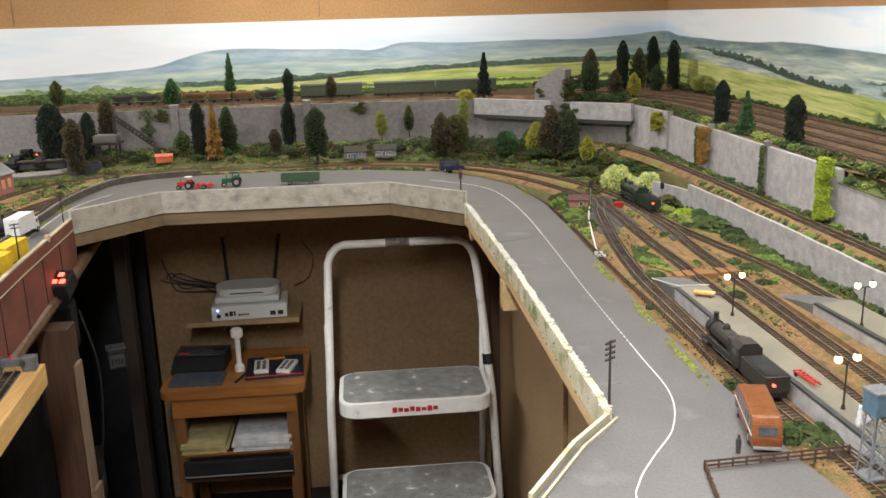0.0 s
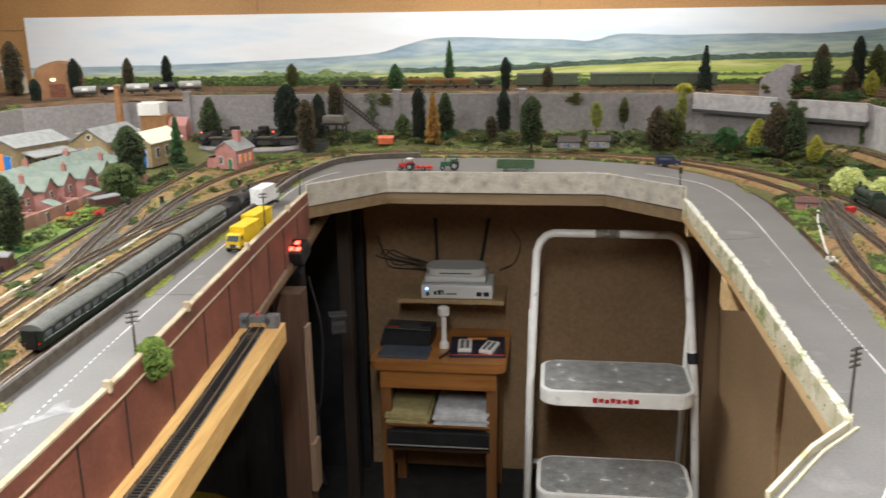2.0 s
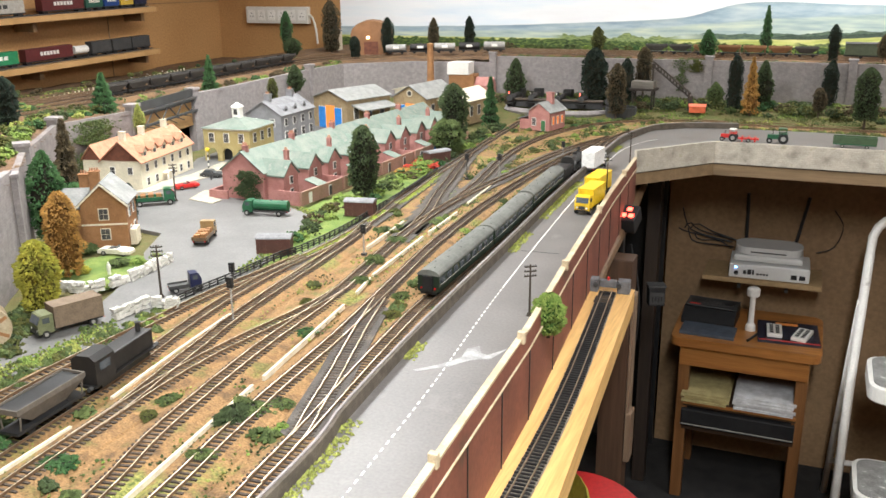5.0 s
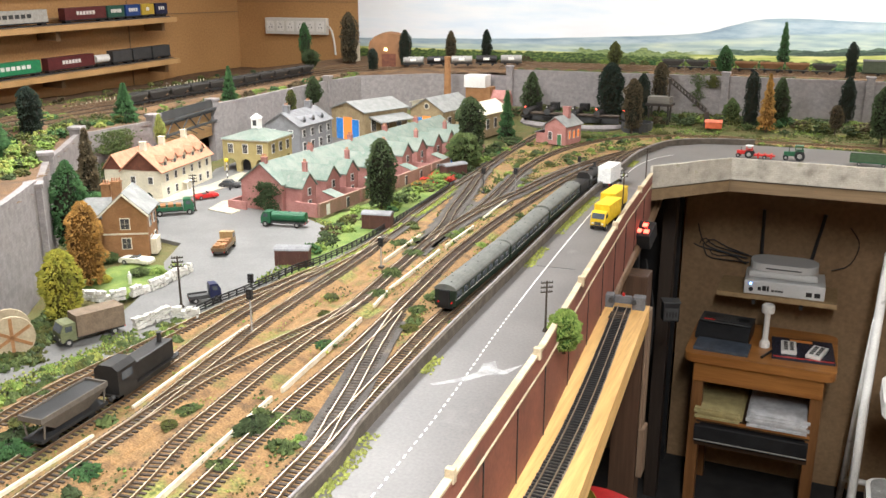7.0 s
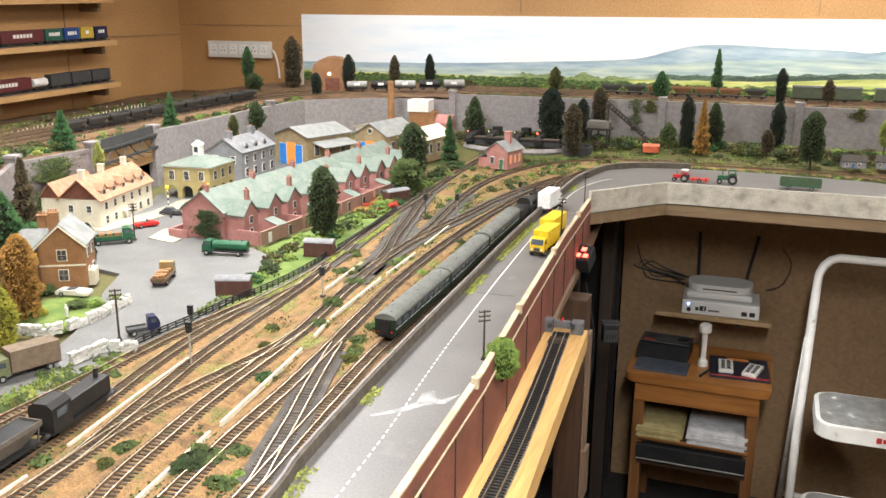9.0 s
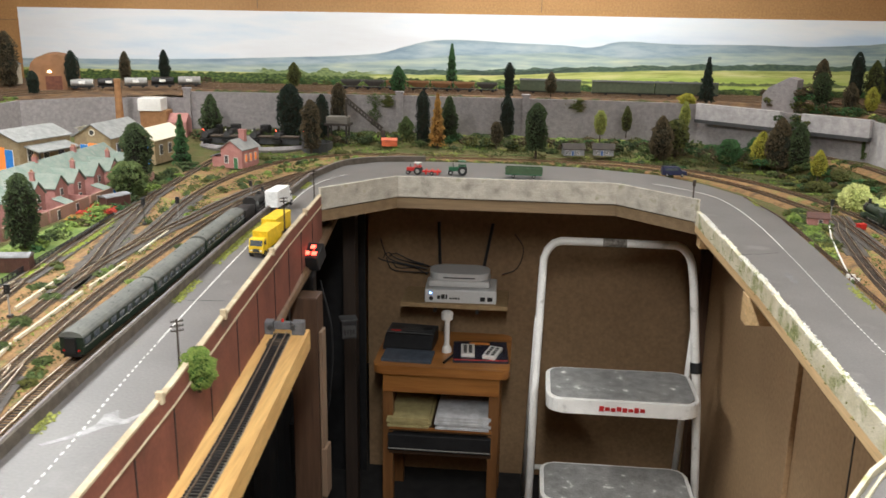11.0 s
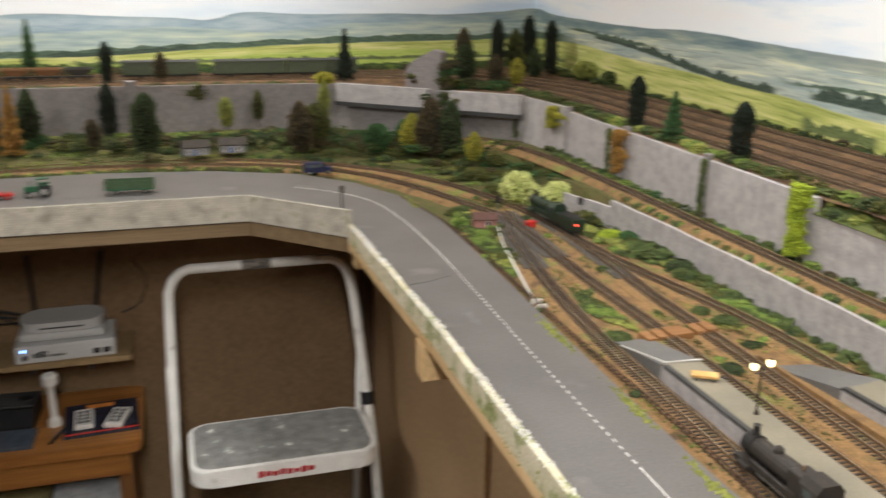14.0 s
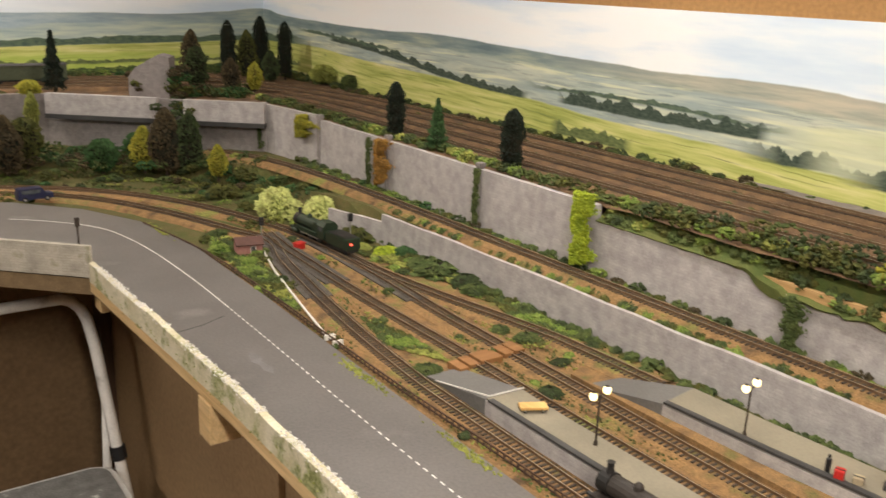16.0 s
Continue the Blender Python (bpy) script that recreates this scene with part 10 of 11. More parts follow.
M_STONEWHITE = material("whitish_stone", (0.58, 0.56, 0.51), (0.47, 0.455, 0.41), scale=120, rough=0.85, bump=0.2)
stone_wall([(-1.118, 1.005), (-1.075, 1.012), (-1.056, 1.035)], "whitish dry-stone garden wall of rough blocks")
stone_wall([(-1.052, 1.045), (-1.046, 1.10), (-1.055, 1.20)], "whitish dry-stone garden wall of rough blocks")
stone_wall([(-0.946, 0.934), (-0.942, 0.965), (-0.938, 0.996)], "whitish dry-stone wall beside the lane")
stone_wall([(-0.930, 1.000), (-0.912, 1.006), (-0.893, 1.011)], "whitish dry-stone wall beside the lane")

drum = thing("cable_drum", "wooden cable drum lying on its rim", "cable drum", m=pose(-1.040, 0.80, 1.1315 + 0.029, rz=-34))
M_DRUM = material("pale_drum_wood", (0.40, 0.33, 0.22), (0.31, 0.25, 0.16), scale=60, rough=0.8)
for s in (-1, 1):
    f = part("flange", tube(bmesh.new(), [(s * 0.018 - 0.002, 0, 0), (s * 0.018 + 0.002, 0, 0)], 0.030, 24), M_DRUM, drum)
    for k in range(3):
        part("brace", box(bmesh.new(), s * 0.0205 - 0.0006, -0.0022, -0.028, s * 0.0205 + 0.0006, 0.0022, 0.028, m=pose(0, 0, 0, rx=60 * k)), M_BROWNBRICK, f)
part("core", tube(bmesh.new(), [(-0.018, 0, 0), (0.018, 0, 0)], 0.019, 18), M_DKGREY, drum)

# platelayers' hut, boxes, barrow
hut = thing("lineside_hut", "small red-brown lineside hut beside the junction", "hut", m=pose(0.815, 2.262, 1.129, rz=-12))
part("wall", side_prism(bmesh.new(), [(-0.018, 0), (0.018, 0), (0.018, 0.022), (0, 0.030), (-0.018, 0.022)], -0.024, 0.024), M_REDBRICK, hut)
part("roof", side_prism(bmesh.new(), [(-0.022, 0.020), (0, 0.0305), (0.022, 0.020), (0.022, 0.022), (0, 0.033), (-0.022, 0.022)], -0.027, 0.027), M_WAGBROWN, hut)
door(hut, 0.006, 0, 0.008, 0.017, -0.018, M_DKGREY)
rb = thing("grit_box", "bright red grit box by the track", "box", m=pose(0.912, 2.238, 1.129, rz=20))
part("body", B(-0.010, -0.007, 0, 0.010, 0.007, 0.011, 0.001), RED, rb)
part("lid", B(-0.011, -0.008, 0.011, 0.011, 0.008, 0.0135, 0.0006), RED, rb)
bw = thing("platform_barrow", "pale wooden platform barrow with a black handle", "barrow", m=pose(0.822, 1.432, 1.1545, rz=-28))
part("bed", B(-0.017, -0.008, 0.004, 0.017, 0.008, 0.0075, 0.0005), M_BLONDE, bw)
part("handle", tube(bmesh.new(), [(0.017, 0, 0.005), (0.032, 0, 0.003)], 0.0009, 6), M_BLACK, bw)
wheels(bw, (-0.011, 0.011), 0.0065, 0.0025, 0.0015)
for x, y, c in ((0.998, 1.140, RED), (1.010, 1.125, M_DRUM), (1.025, 1.10, M_WAGGREY)):
    lg = thing("luggage", "small stack of luggage on the platform", "luggage", "platform luggage", m=pose(x, y, 1.1545, rz=20))
    part("trunk", B(-0.006, -0.005, 0, 0.006, 0.005, 0.012 if c is RED else 0.007, 0.0008), c, lg)
    part("strap", B(-0.001, -0.0053, 0, 0.001, 0.0053, 0.0123 if c is RED else 0.0073), M_BLACK, lg)


def figurine(x, y, z, mat, h=0.022):
    bm = lathe(bmesh.new(), [(0.0026, 0), (0.0030, h * 0.35), (0.0034, h * 0.62), (0.0030, h * 0.78), (0.0012, h * 0.82), (0.0018, h * 0.90), (0.0014, h)], (0, 0, 0), 8)
    ob = part("figurine", bm, mat)
    ob.matrix_world = pose(x, y, z)
    return tagged(ob, "tiny plain model figurine standing still", "figurine", "model figurines")


for x, y, z, c in ((0.672, 0.945, ZR, M_DKGREY), (-1.105, 1.10, 1.131, M_WHITE), (-1.395, 1.77, 1.1315, M_DKGREY), (1.0, 1.155, 1.1545, M_BLACK)):
    figurine(x, y, z, c)
# white conduit along the verge
cd = thing("white_conduit", "white plastic conduit lying along the lineside verge", "pipe")
part("pipe", tube(bmesh.new(), [(0.842, 2.255, 1.134), (0.805, 2.12, 1.134), (0.770, 1.95, 1.134), (0.742, 1.805, 1.134)], 0.0019, 8), M_WHITE, cd)
for y in (1.80, 1.775):
    part("bracket", box(bmesh.new(), 0.735, y - 0.002, 1.130, 0.752, y + 0.002, 1.138, 0.0005), M_WHITE, cd)
rr_ = thing("signal_rodding", "thin white point rodding between platform and track", "rodding")
part("rod", tube(bmesh.new(), [(0.785, 1.585, 1.141), (0.797, 1.486, 1.157), (0.850, 1.482, 1.157)], 0.0009, 6), M_WHITE, rr_)

# buffer stop at the end of the plank
bs = thing("buffer_stop", "grey buffer stop with a red lamp on top", "buffer stop", m=pose(-0.364, 1.612, 1.0245, rz=4))
M_BUFGREY = material("buffer_grey", (0.14, 0.14, 0.145), (0.105, 0.105, 0.11), scale=60, rough=0.7, bump=0.1)
for s in (-1, 1):
    blk = part("block", B(s * 0.030 - 0.012, -0.010, 0.0, s * 0.030 + 0.012, 0.012, 0.026, 0.002), M_BUFGREY, bs)
    part("buffer_head", tube(bmesh.new(), [(s * 0.022, -0.016, 0.017), (s * 0.022, -0.010, 0.017)], 0.005, 10), M_DKGREY, blk)
part("beam", B(-0.016, -0.006, 0.010, 0.016, 0.006, 0.024, 0.001), M_BUFGREY, bs)
part("lamp", lathe(bmesh.new(), [(0.0028, 0), (0.0028, 0.005), (0.001, 0.0065)], (0.0, 0, 0.024), 10), RED, bs)
for k in range(3):
    part("sleeper_stub", B(-0.016, -0.05 - k * 0.012, 0.003, 0.016, -0.047 - k * 0.012, 0.007), M_SLEEPER, bs)
cr = thing("toy_crane", "small red and white crane parts beside the plank siding", "model crane", m=pose(-0.402, 1.35, 1.025, rz=10))
part("base", B(-0.005, -0.045, 0, 0.004, 0.045, 0.008, 0.001), RED, cr)
part("jib", tube(bmesh.new(), [(0, 0.04, 0.008), (0.002, 0.14, 0.020)], 0.0016, 6), M_WHITE, cr)
part("winch", B(-0.004, 0.14, 0.0, 0.006, 0.17, 0.018, 0.001), M_CREAM, cr)

# ---------------------------------------------------------------- shelf with the control box in the well
sf = thing("router_shelf", "unpainted chipboard wall shelf", "shelf")
part("board", B(-0.306, 2.775, 0.684, 0.045, 2.948, 0.699, 0.001), material("chipboard", (0.34, 0.235, 0.12), (0.28, 0.19, 0.095), scale=60, rough=0.75, bump=0.1), sf)
part("bracket", B(-0.20, 2.80, 0.66, -0.19, 2.945, 0.684), M_DKGREY, sf)
part("bracket", B(-0.06, 2.80, 0.66, -0.05, 2.945, 0.684), M_DKGREY, sf)
rt = thing("control_unit", "white digital control unit with a blue light", "control unit", m=pose(-0.112, 2.856, 0.6995, rz=2))
M_UNIT = material("white_abs", (0.60, 0.60, 0.59), (0.56, 0.56, 0.55), scale=8, rough=0.4, bump=0.0)
part("case", B(-0.118, -0.072, 0, 0.118, 0.07, 0.046, 0.005), M_UNIT, rt)
part("power_led", lathe(bmesh.new(), [(0.0035, 0), (0.003, 0.002)], (0, 0, 0), 10), glow("blue_led", (0.15, 0.35, 1.0), 14.0), rt).matrix_local = pose(-0.098, -0.072, 0.034, rx=90)
part("dial", lathe(bmesh.new(), [(0.007, 0), (0.0065, 0.003)], (0, 0, 0), 14), M_BLACK, rt).matrix_local = pose(-0.096, -0.072, 0.016, rx=90)
for k, (x0, w, hgt, mt) in enumerate(((-0.076, 0.010, 0.012, M_BLACK), (-0.063, 0.012, 0.016, M_BLACK), (-0.049, 0.006, 0.016, M_BLACK), (-0.036, 0.008, 0.006, M_WAGGREY), (-0.026, 0.007, 0.006, M_WAGGREY), (-0.017, 0.007, 0.006, M_WAGGREY), (-0.008, 0.006, 0.006, M_WAGGREY))):
    part("mark", B(x0, -0.0728, 0.014, x0 + w, -0.0718, 0.014 + hgt), mt, rt, "printed lettering shown as plain bars")
for x0 in (0.064, 0.088):
    part("socket", B(x0, -0.0728, 0.010, x0 + 0.017, -0.0718, 0.024), M_BLACK, rt)
ro = thing("wireless_router", "white wireless router with two black aerials", "router", m=pose(-0.118, 2.866, 0.7465, rz=1))
bm = box(bmesh.new(), -0.102, -0.060, 0, 0.102, 0.060, 0.022, 0.009)
part("case", bm, M_UNIT, ro)
bm = rounded_slab(-0.100, -0.056, 0.100, 0.058, 0.022, 0.046, 0.045)
part("lid", bm, M_UNIT, ro)
part("slot", B(-0.052, -0.0566, 0.030, 0.052, -0.0552, 0.034), M_DKGREY, ro)
for x, dx in ((-0.072, -0.006), (0.074, 0.03)):
    part("aerial", tube(bmesh.new(), [(x, 0.062, 0.02), (x + dx, 0.068, 0.19)], 0.0055, 8), M_BLACK, ro)
cb = thing("wall_cables", "tangle of thin black cables behind the router", "cable")
rc = random.Random(4)
for k in range(6):
    x0, z0 = -0.23 + rc.uniform(-0.01, 0.01), 0.755 + rc.uniform(-0.01, 0.03)
    pts = [(x0, 2.93, z0), (-0.28 - 0.02 * k, 2.944, 0.76 + rc.uniform(-0.02, 0.05)), (-0.34 - 0.012 * k, 2.944, 0.79 + rc.uniform(-0.04, 0.05)), (-0.36 - 0.01 * k, 2.944, 0.83 + rc.uniform(-0.05, 0.05))]
    part("cable", tube(bmesh.new(), smooth_path(pts, 0.02), 0.0022, 6), M_BLACK, cb)
part("cable", tube(bmesh.new(), smooth_path([(0.02, 2.93, 0.76), (0.07, 2.944, 0.78), (0.09, 2.944, 0.85), (0.06, 2.944, 0.90)], 0.02), 0.0018, 6), M_BLACK, cb)

# things on the side table
TZ = 0.5565
tc = thing("desk_light", "white clip-on lamp standing on the table", "desk lamp", m=pose(-0.145, 2.715, TZ))
part("base", lathe(bmesh.new(), [(0.016, 0), (0.015, 0.016), (0.009, 0.024)], seg=18), M_WHITE, tc)
part("stem", tube(bmesh.new(), [(0, 0, 0.02), (0, 0, 0.115)], 0.0085, 12), M_WHITE, tc)
part("head", lathe(bmesh.new(), [(0.018, 0), (0.019, 0.006), (0.019, 0.022), (0.014, 0.027)], (0, 0, 0.112), 18), M_WHITE, tc)
ph = thing("telephone", "black desk telephone with display, keys and dial", "telephone", m=pose(-0.268, 2.770, TZ, rz=-4) @ Matrix.Diagonal((1, 1, 0.72, 1)))
part("base", side_prism(bmesh.new(), [(-0.070, 0), (0.060, 0), (0.060, 0.066), (-0.030, 0.058), (-0.070, 0.020)], -0.080, 0.080), M_BLACK, ph)
hs_ = part("top_plate", box(bmesh.new(), -0.078, -0.026, 0.062, 0.078, 0.058, 0.068, 0.003), M_DKGREY, ph)
part("display", B(-0.066, 0.004, 0.0678, -0.030, 0.036, 0.0690), M_BLACK, hs_)
part("display_rim", B(-0.069, 0.001, 0.0677, -0.027, 0.039, 0.0684), M_WAGGREY, hs_)
part("red_strip", B(-0.066, -0.020, 0.0678, -0.032, -0.008, 0.0690), RED, hs_)
for i in range(4):
    for j in range(3):
        part("key", B(-0.020 + i * 0.012, -0.006 + j * 0.014, 0.0678, -0.011 + i * 0.012, 0.003 + j * 0.014, 0.0695), M_WAGGREY, hs_)
part("dial", lathe(bmesh.new(), [(0.018, 0), (0.017, 0.004), (0.012, 0.005)], (0.052, 0.016, 0.0675), 18), M_BLACK, hs_)
# dark folder; the bluish reflection on it is put into the base colour
pd = thing("dark_folder", "dark folder tinted with a bluish reflection, under the telephone's edge", "folder", m=pose(-0.262, 2.650, TZ, rz=-2))
part("cover", B(-0.080, -0.045, 0, 0.080, 0.045, 0.010, 0.001), material("dark_sheen_card", (0.075, 0.09, 0.115), rough=0.22, bump=0.02), pd)
mg = thing("magazine", "dark-covered magazine with white and orange panels", "magazine", m=pose(-0.035, 2.71, TZ, rz=4))
part("cover", B(-0.088, -0.078, 0, 0.088, 0.09, 0.008, 0.001), material("dark_glossy_cover", (0.03, 0.03, 0.045), rough=0.25, bump=0.0), mg)
for b, c in (((-0.035, 0.060, 0.030, 0.080), paint("orange_panel", (0.72, 0.26, 0.05))), ((-0.085, -0.076, 0.085, -0.068), RED)):
    part("panel", B(b[0], b[1], 0.0078, b[2], b[3], 0.0087), c, mg)
for x, y, r in ((-0.040, -0.012, 4), (0.040, -0.022, -14)):
    rc_ = thing("remote_control", "white remote control with small grey keys", "remote control", "remote controls", m=pose(-0.035 + x, 2.71 + y, TZ + 0.0088, rz=r))
    part("case", B(-0.022, -0.045, 0, 0.022, 0.045, 0.012, 0.003), M_WHITE, rc_)
    for i in range(2):
        for j in range(4):
            part("key", B(-0.014 + i * 0.017, -0.034 + j * 0.018, 0.0118, -0.003 + i * 0.017, -0.022 + j * 0.018, 0.0135), M_WAGGREY, rc_)
pen = thing("pen", "black pen lying on the table", "pen", m=pose(-0.128, 2.66, TZ + 0.004, rz=70))
part("barrel", tube(bmesh.new(), [(-0.05, 0, 0), (0.05, 0, 0)], 0.004, 8), M_BLACK, pen)
for (x0, x1, z0, n, c, lab) in ((-0.318, -0.185, 0.3435, 4, material("yellowed_paper", (0.42, 0.35, 0.16), rough=0.8), "stack of yellowed magazines on the table's shelf"), (-0.165, 0.005, 0.3435, 5, material("white_paper", (0.62, 0.62, 0.63), rough=0.8), "stack of white papers on the table's shelf")):
    st = thing("paper_stack", lab, "papers", "paper stacks")
    for k in range(n):
        d = 0.006 * math.sin(k * 2.1 + x0)
        part("sheet", B(x0 + d, 2.585 + d * 0.5, z0 + k * 0.0085, x1 + d, 2.82, z0 + k * 0.0085 + 0.0078, 0.0005), c, st)
# black box stands for the dark recess, its trim for a shiny line
dv = thing("recess_filler", "black box filling the dark recess, with a silver front line", "appliance")
part("case", B(-0.318, 2.582, 0.2625, 0.012, 2.83, 0.318, 0.003), M_BLACK, dv)
part("trim", B(-0.316, 2.5805, 0.268, 0.010, 2.583, 0.2715), M_HUB, dv)

# clutter under the left board
lb = thing("led_panel", "small black switch panel with red lights", "switch panel", m=pose(-0.412, 2.05, 1.066, rx=24, rz=-6))
part("case", B(-0.020, -0.03, -0.035, 0.020, 0.03, 0.004, 0.003), M_BLACK, lb)
for (x, y, r) in ((-0.010, -0.012, 0), (0.008, -0.012, 0), (-0.002, 0.012, 0)):
    part("red_light", B(x - 0.006, y - 0.006, 0.004, x + 0.006, y + 0.006, 0.007, 0.001), M_REDLAMP, lb)
px = thing("transformer_box", "grey transformer box with a dark display", "transformer", m=pose(-0.362, 2.21, 0.815, rz=20) @ Matrix.Scale(0.72, 4))
part("case", B(-0.029, -0.024, -0.036, 0.029, 0.024, 0.034, 0.004), M_BLACK, px)
part("face", B(-0.024, -0.0252, -0.028, 0.024, -0.0238, 0.016), M_DKGREY, px)
for k in range(4):
    part("mark", B(-0.019 + k * 0.0105, -0.0262, -0.020 + 0.005 * (k % 2), -0.013 + k * 0.0105, -0.0251, 0.002), M_BLACK, px)
part("lip", B(-0.032, -0.027, 0.034, 0.032, 0.027, 0.040, 0.002), M_DKGREY, px)
for x, y, z, sx, sy, sz, lab in ((-0.475, 2.10, 0.80, 0.030, 0.05, 0.10, "black power supply hung from the timber"), (-0.480, 2.22, 0.90, 0.028, 0.04, 0.06, "black relay box hung from the timber"), (-0.47, 2.18, 0.50, 0.045, 0.05, 0.07, "black appliance on the dark shelf"), (-0.485, 2.02, 0.92, 0.02, 0.03, 0.05, "black plug block hung from the timber")):
    bx_ = thing("power_supply", lab, "power supply", "black boxes", m=pose(x, y, z, rz=8))
    part("case", B(-sx, -sy, -sz, sx, sy, sz, 0.008), M_BLACK, bx_)
    part("cable", tube(bmesh.new(), [(0, 0, sz), (0.005, 0.01, sz + 0.06), (-0.01, 0.0, sz + 0.12)], 0.003, 6), M_BLACK, bx_)
    part("label_plate", B(sx - 0.001, -sy * 0.4, -sz * 0.3, sx + 0.001, sy * 0.4, sz * 0.1), M_WAGGREY, bx_)
# black cloth and board added to stand for the open dark under here
dk = thing("dark_space_sheet", "black sheet added for the dark space under the left baseboard", "curtain", kind="structure")
tagged(part("dark_space_board", B(-0.76, 2.90, 0.0, -0.446, 2.915, 1.085), M_BLACK), "black board added for the open dark under the layout", "panel", kind="structure")
bm = bmesh.new()
cp = [Vector((-0.66 + 0.012 * math.sin(i * 1.3), 0.2 + i * 0.05, 0)) for i in range(56)]
part("cloth", ribbon(bm, offset(cp, -0.002), offset(cp, 0.002), 0.02, 1.08), M_BLACK, dk)
hc = thing("hanging_cable", "black cable looped down the pine post", "cable")
part("cable", tube(bmesh.new(), smooth_path([(-0.43, 2.19, 0.95), (-0.40, 2.185, 0.80), (-0.41, 2.18, 0.62), (-0.44, 2.19, 0.48), (-0.41, 2.18, 0.35)], 0.02), 0.0028, 6), M_BLACK, hc)
rdb = thing("red_stool", "red padded stool under the plank", "stool", m=pose(-0.42, 1.60, 0))
part("seat", lathe(bmesh.new(), [(0.15, 0.475), (0.165, 0.49), (0.165, 0.525), (0.15, 0.54), (0.05, 0.545)], seg=28), paint("red_vinyl", (0.42, 0.02, 0.02), 0.45), rdb)
for a in range(4):
    c_, s_ = math.cos(a * 1.57 + 0.78), math.sin(a * 1.57 + 0.78)
    part("leg", tube(bmesh.new(), [(0.10 * c_, 0.10 * s_, 0.48), (0.16 * c_, 0.16 * s_, 0)], 0.011, 8), M_HUB, rdb)
yb = thing("yellow_tub", "dull yellow plastic tub under the baseboard", "tub", m=pose(-0.56, 1.50, 0.0))
part("body", lathe(bmesh.new(), [(0.10, 0.30), (0.15, 0.34), (0.19, 0.52), (0.20, 0.60), (0.195, 0.605), (0.17, 0.50)], seg=28), paint("dull_yellow", (0.34, 0.30, 0.04), 0.5), yb)
part("stand", lathe(bmesh.new(), [(0.10, 0), (0.10, 0.30)], seg=20), M_BLACK, yb)

# ---------------------------------------------------------------- wall shelves with container wagons
M_SHELF = material("varnished_shelf", (0.50, 0.30, 0.13), (0.42, 0.25, 0.10), scale=12, rough=0.4, bump=0.03)
CONT = {"maroon": paint("maroon_container", (0.115, 0.025, 0.025), 0.5), "green": paint("green_container", (0.03, 0.24, 0.10), 0.5), "dkgreen": paint("dark_green_container", (0.03, 0.10, 0.07), 0.5), "blue": paint("blue_container", (0.02, 0.06, 0.22), 0.5),
        "yellow": paint("yellow_container", (0.55, 0.38, 0.05), 0.5), "grey": paint("silver_container", (0.42, 0.40, 0.36), 0.5), "navy": NAVY, "black": M_DKGREY, "white": M_WHITE}


def container_wagon(parent_m, y0, y1, z, c, text=None, tank=False):
    L = y1 - y0
    t = thing("container_wagon", ("white tank" if tank else {"maroon": "maroon", "green": "bright green", "dkgreen": "dark green", "blue": "blue", "yellow": "yellow", "grey": "silver-grey", "navy": "navy", "black": "black"}[c]) + " container on a flat wagon on the shelf", "railway wagon", "shelf wagons", m=parent_m @ pose(0, (y0 + y1) / 2, z))
    part("flat", B(-0.016, -L / 2, 0.006, 0.016, L / 2, 0.011), M_BLACK, t)
    if tank:
        part("tank", tube(bmesh.new(), [(0, -L / 2 + 0.004, 0.030), (0, L / 2 - 0.004, 0.030)], 0.016, 14), M_WHITE, t)
    else:
        b = part("container", B(-0.017, -L / 2 + 0.002, 0.011, 0.017, L / 2 - 0.002, 0.056, 0.0008), CONT[c], t)
        n = max(4, int(L / 0.007))
        for i in range(n):
            yy = -L / 2 + 0.004 + (L - 0.008) * i / (n - 1)
            part("rib", B(0.0168, yy - 0.0008, 0.013, 0.0178, yy + 0.0008, 0.054), CONT[c], b) if L < 0.3 and c != "black" else None
        if text:
            k, w = text
            for i in range(k):
                part("mark", B(0.0180, -L * w / 2 + L * w * i / k, 0.028, 0.0190, -L * w / 2 + L * w * (i + 0.72) / k, 0.042), M_WHITE if c != "grey" else M_DKGREY, b, "lettering shown as plain bars")
    for yy in (-L / 2 + 0.02, L / 2 - 0.02):
        part("bogie", B(-0.012, yy - 0.012, 0.0, 0.012, yy + 0.012, 0.006), M_BLACK, t)
    return t


SLOPE = 1.25
for zc, ys in ((1.667, ()), (1.487, ((2.20, 2.56, "grey", (8, 0.6), False), (2.64, 2.86, "maroon", (6, 0.45), False), (2.865, 2.965, "dkgreen", (8, 0.6), False), (2.97, 3.06, "blue", (4, 0.6), False), (3.065, 3.145, "yellow", (1, 0.3), False), (3.15, 3.23, "navy", (3, 0.5), False))),
               (1.307, ((2.20, 2.50, "green", (9, 0.7), False), (2.53, 2.77, "maroon", (6, 0.4), False), (2.78, 2.86, "white", None, True), (2.87, 2.985, "black", None, False), (2.99, 3.105, "black", None, False), (3.11, 3.225, "black", None, False)))):
    base = pose(-2.80, 2.85, zc, rx=SLOPE) @ pose(0, -2.85, 0)
    s = thing("wall_shelf", "varnished wall shelf carrying model container wagons", "shelf", "wall shelves", m=base)
    part("board", B(-0.10, 1.6, -0.022, 0.055, 3.24, 0.0, 0.002), M_SHELF, s)
    part("track_strip", B(-0.02, 1.6, 0.0, 0.02, 3.235, 0.004), M_DKGREY, s)
    for y in (1.9, 2.6, 3.2):
        part("bracket", B(-0.10, y, -0.06, 0.0, y + 0.02, -0.022), M_PANEL, s)
    for y0, y1, c, text, tank_ in ys:
        container_wagon(base, y0, y1, 0.004, c, text, tank_)
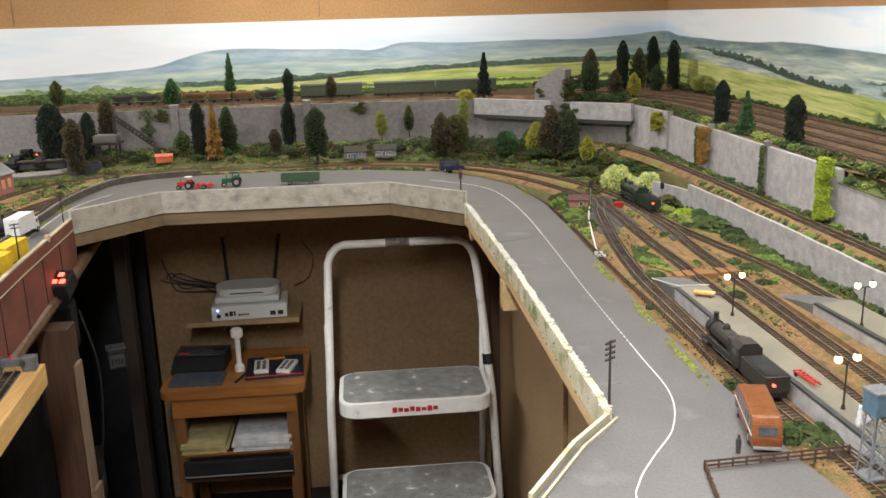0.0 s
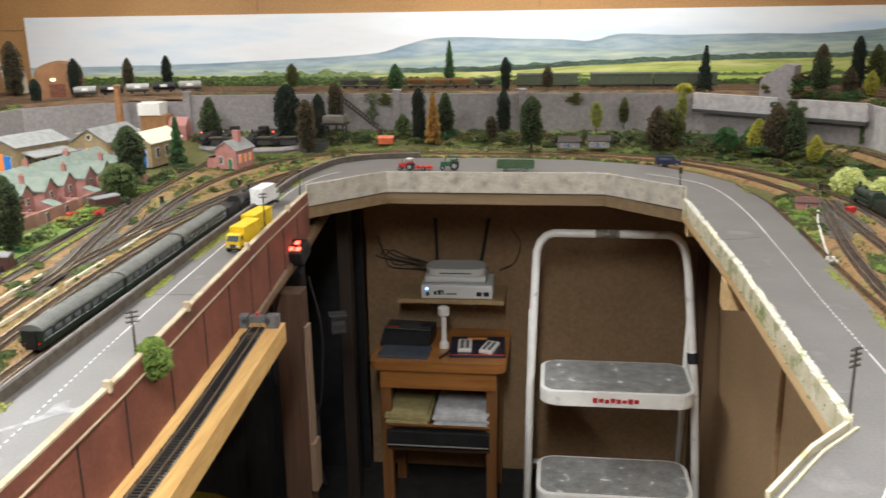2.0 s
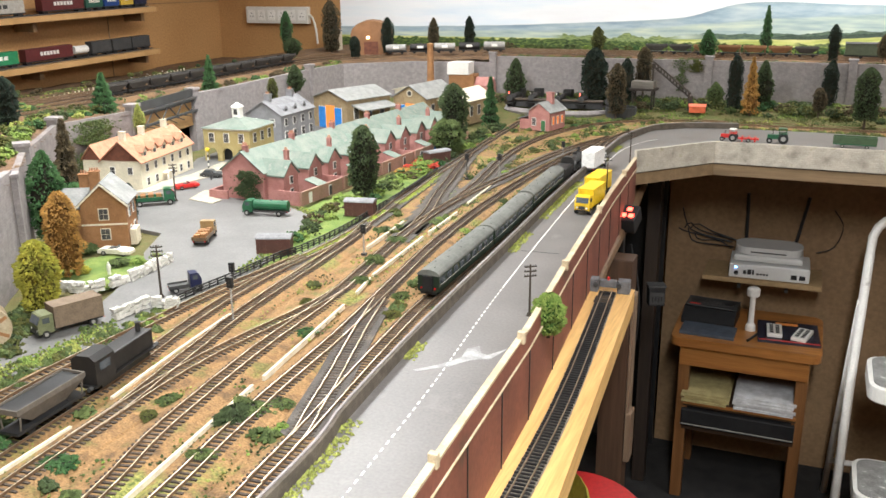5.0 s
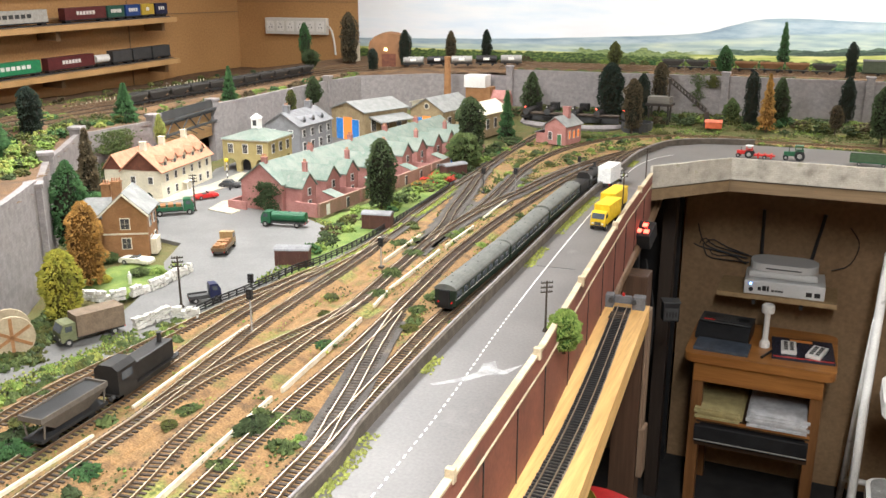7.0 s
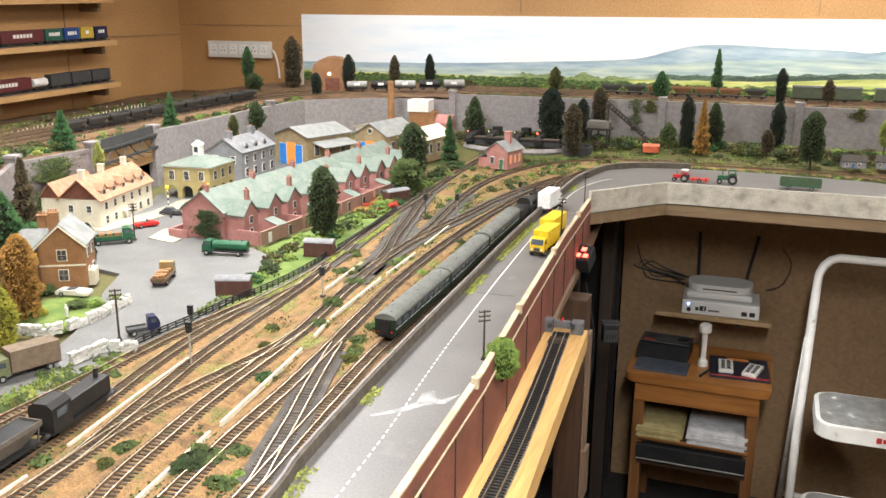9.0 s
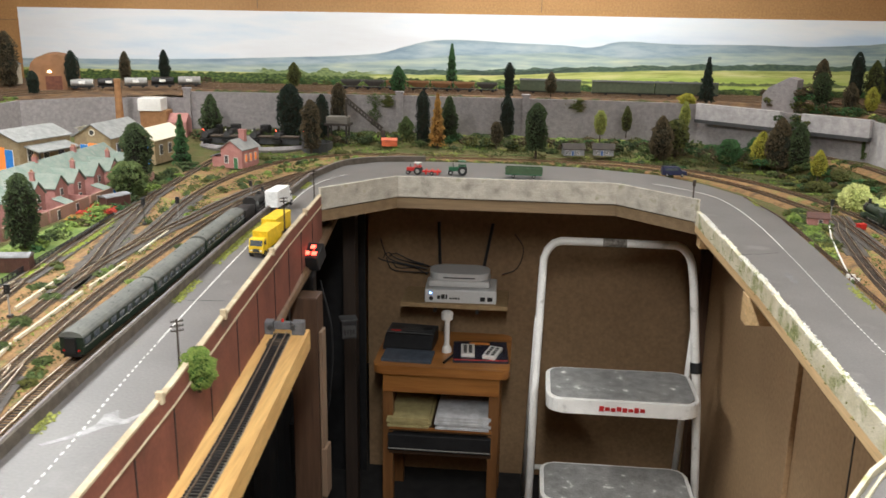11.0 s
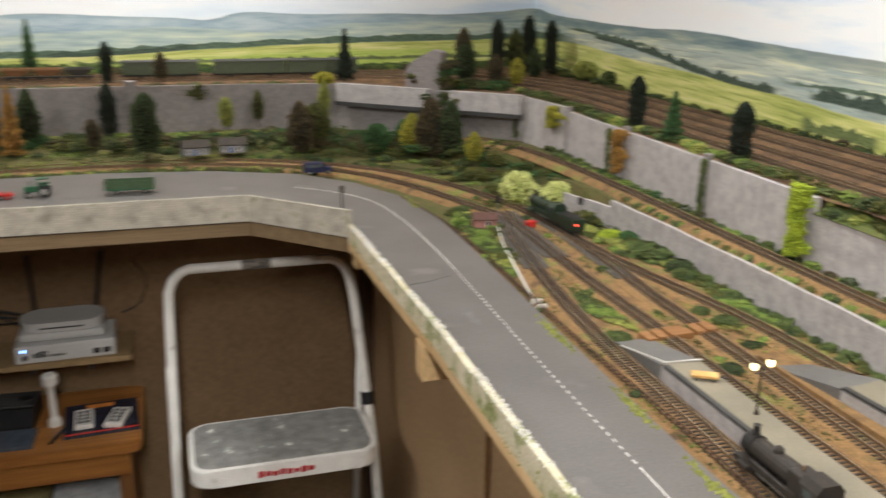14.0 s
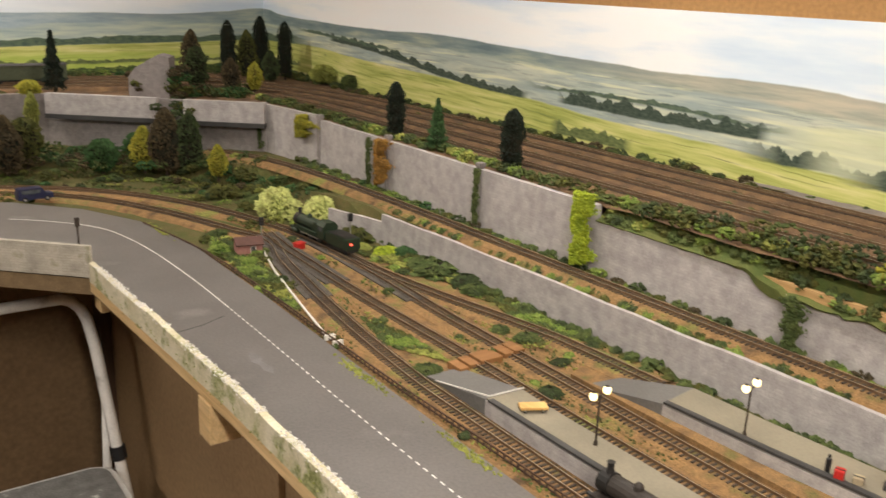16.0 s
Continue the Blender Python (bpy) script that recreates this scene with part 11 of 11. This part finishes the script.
sk = thing("socket_strip", "white six-way mains socket strip on the wall", "socket", m=pose(-2.536, YB - 0.004, 1.435, rz=0))
part("case", B(-0.178, -0.028, -0.040, 0.178, 0.0, 0.040, 0.003), M_CREAM, sk)
for i in range(6):
    x = -0.145 + i * 0.058
    o = part("outlet", B(x - 0.021, -0.0295, -0.024, x + 0.021, -0.028, 0.024), M_WHITE, sk)
    for dx, dz in ((0, 0.010), (-0.008, -0.006), (0.008, -0.006)):
        part("pin_hole", B(x + dx - 0.002, -0.0302, dz - 0.003, x + dx + 0.002, -0.0294, dz + 0.003), M_BLACK, o)
cbl = thing("mains_cable", "white mains cable curving down the wall", "cable")
part("cable", tube(bmesh.new(), smooth_path([(-2.36, 3.88, 1.44), (-2.33, 3.87, 1.42), (-2.315, 3.87, 1.36), (-2.31, 3.87, 1.30)], 0.02), 0.005, 8), M_CREAM, cbl)
# white pegs along the foot of the left wall
pg = thing("peg_fence", "row of small white pegs along the wall's foot", "fence", "model fences")
pegm = mesh_of(B(-0.002, -0.0025, 0, 0.002, 0.0025, 0.016), "peg", M_WHITE)
for i in range(44):
    y = 2.0 + i * 0.034
    o = new("peg", pegm)
    o.parent, o.location = pg, (-2.79, y, 1.150 + 0.033 * (y - 2.0) + 0.003 * math.sin(i * 2.2))

# two plain white figurines, a red barrow and a lattice tower at the station
M_FIG = paint("glossy_white_figurine", (0.78, 0.78, 0.80), 0.35)
for x, y in ((0.814, 0.950), (0.829, 0.958)):
    fg = thing("figurine", "plain white toy figurine standing on the platform", "figurine", "platform figurines", m=pose(x, y, 1.1545))
    part("body", lathe(bmesh.new(), [(0.0001, 0), (0.0052, 0.0003), (0.0044, 0.006), (0.0026, 0.0125), (0.0032, 0.0165), (0.0022, 0.0195), (0.0016, 0.0205), (0.0024, 0.0225), (0.0020, 0.0250), (0.0001, 0.0262)], seg=14), M_FIG, fg, smooth=True)
rb = thing("red_barrow", "long red luggage barrow lying on the platform", "barrow", m=pose(0.818, 1.078, 1.1545, rz=94))
for o in (-0.0045, 0.0045):
    part("rail", B(-0.024, o - 0.0009, 0.004, 0.024, o + 0.0009, 0.006), RED, rb)
for k in range(6):
    part("slat", B(-0.020 + 0.008 * k, -0.0048, 0.0058, -0.0172 + 0.008 * k, 0.0048, 0.0068), RED, rb)
for o in (-0.006, 0.006):
    part("wheel", tube(bmesh.new(), [(0.016, o - 0.0007, 0.003), (0.016, o + 0.0007, 0.003)], 0.003, 12), M_BLACK, rb)
lt = thing("lattice_tower", "grey steel lattice tower with a blue-grey cabin beside the forecourt", "tower", m=pose(0.786, 0.876, ZR, rz=8))
M_STEEL = paint("grey_steel", (0.20, 0.205, 0.215), 0.5)
part("base", B(-0.012, -0.012, 0, 0.012, 0.012, 0.003, 0.0006), M_STEEL, lt)
CORNERS = [(-1, -1), (1, -1), (1, 1), (-1, 1)]
for cx, cy in CORNERS:
    part("leg", tube(bmesh.new(), [(cx * 0.0095, cy * 0.0095, 0.003), (cx * 0.007, cy * 0.007, 0.072)], 0.0011, 6), M_STEEL, lt)
for k in range(4):
    za, zb = 0.003 + 0.0172 * k, 0.003 + 0.0172 * (k + 1)
    ra, rb_ = 0.0095 - 0.0025 * k / 4, 0.0095 - 0.0025 * (k + 1) / 4
    for (ax, ay), (bx, by) in zip(CORNERS, CORNERS[1:] + CORNERS[:1]):
        part("brace", tube(bmesh.new(), [(ax * ra, ay * ra, za), (bx * rb_, by * rb_, zb)], 0.0007, 5), M_STEEL, lt)
        part("tie", tube(bmesh.new(), [(ax * rb_, ay * rb_, zb), (bx * rb_, by * rb_, zb)], 0.0007, 5), M_STEEL, lt)
part("cabin", B(-0.0105, -0.0105, 0.072, 0.0105, 0.0105, 0.098, 0.0012), paint("blue_grey_tank", (0.10, 0.17, 0.23), 0.5), lt, "blue-grey painted cabin")
part("cabin_roof", B(-0.0118, -0.0118, 0.096, 0.0118, 0.0118, 0.099, 0.0006), M_STEEL, lt)
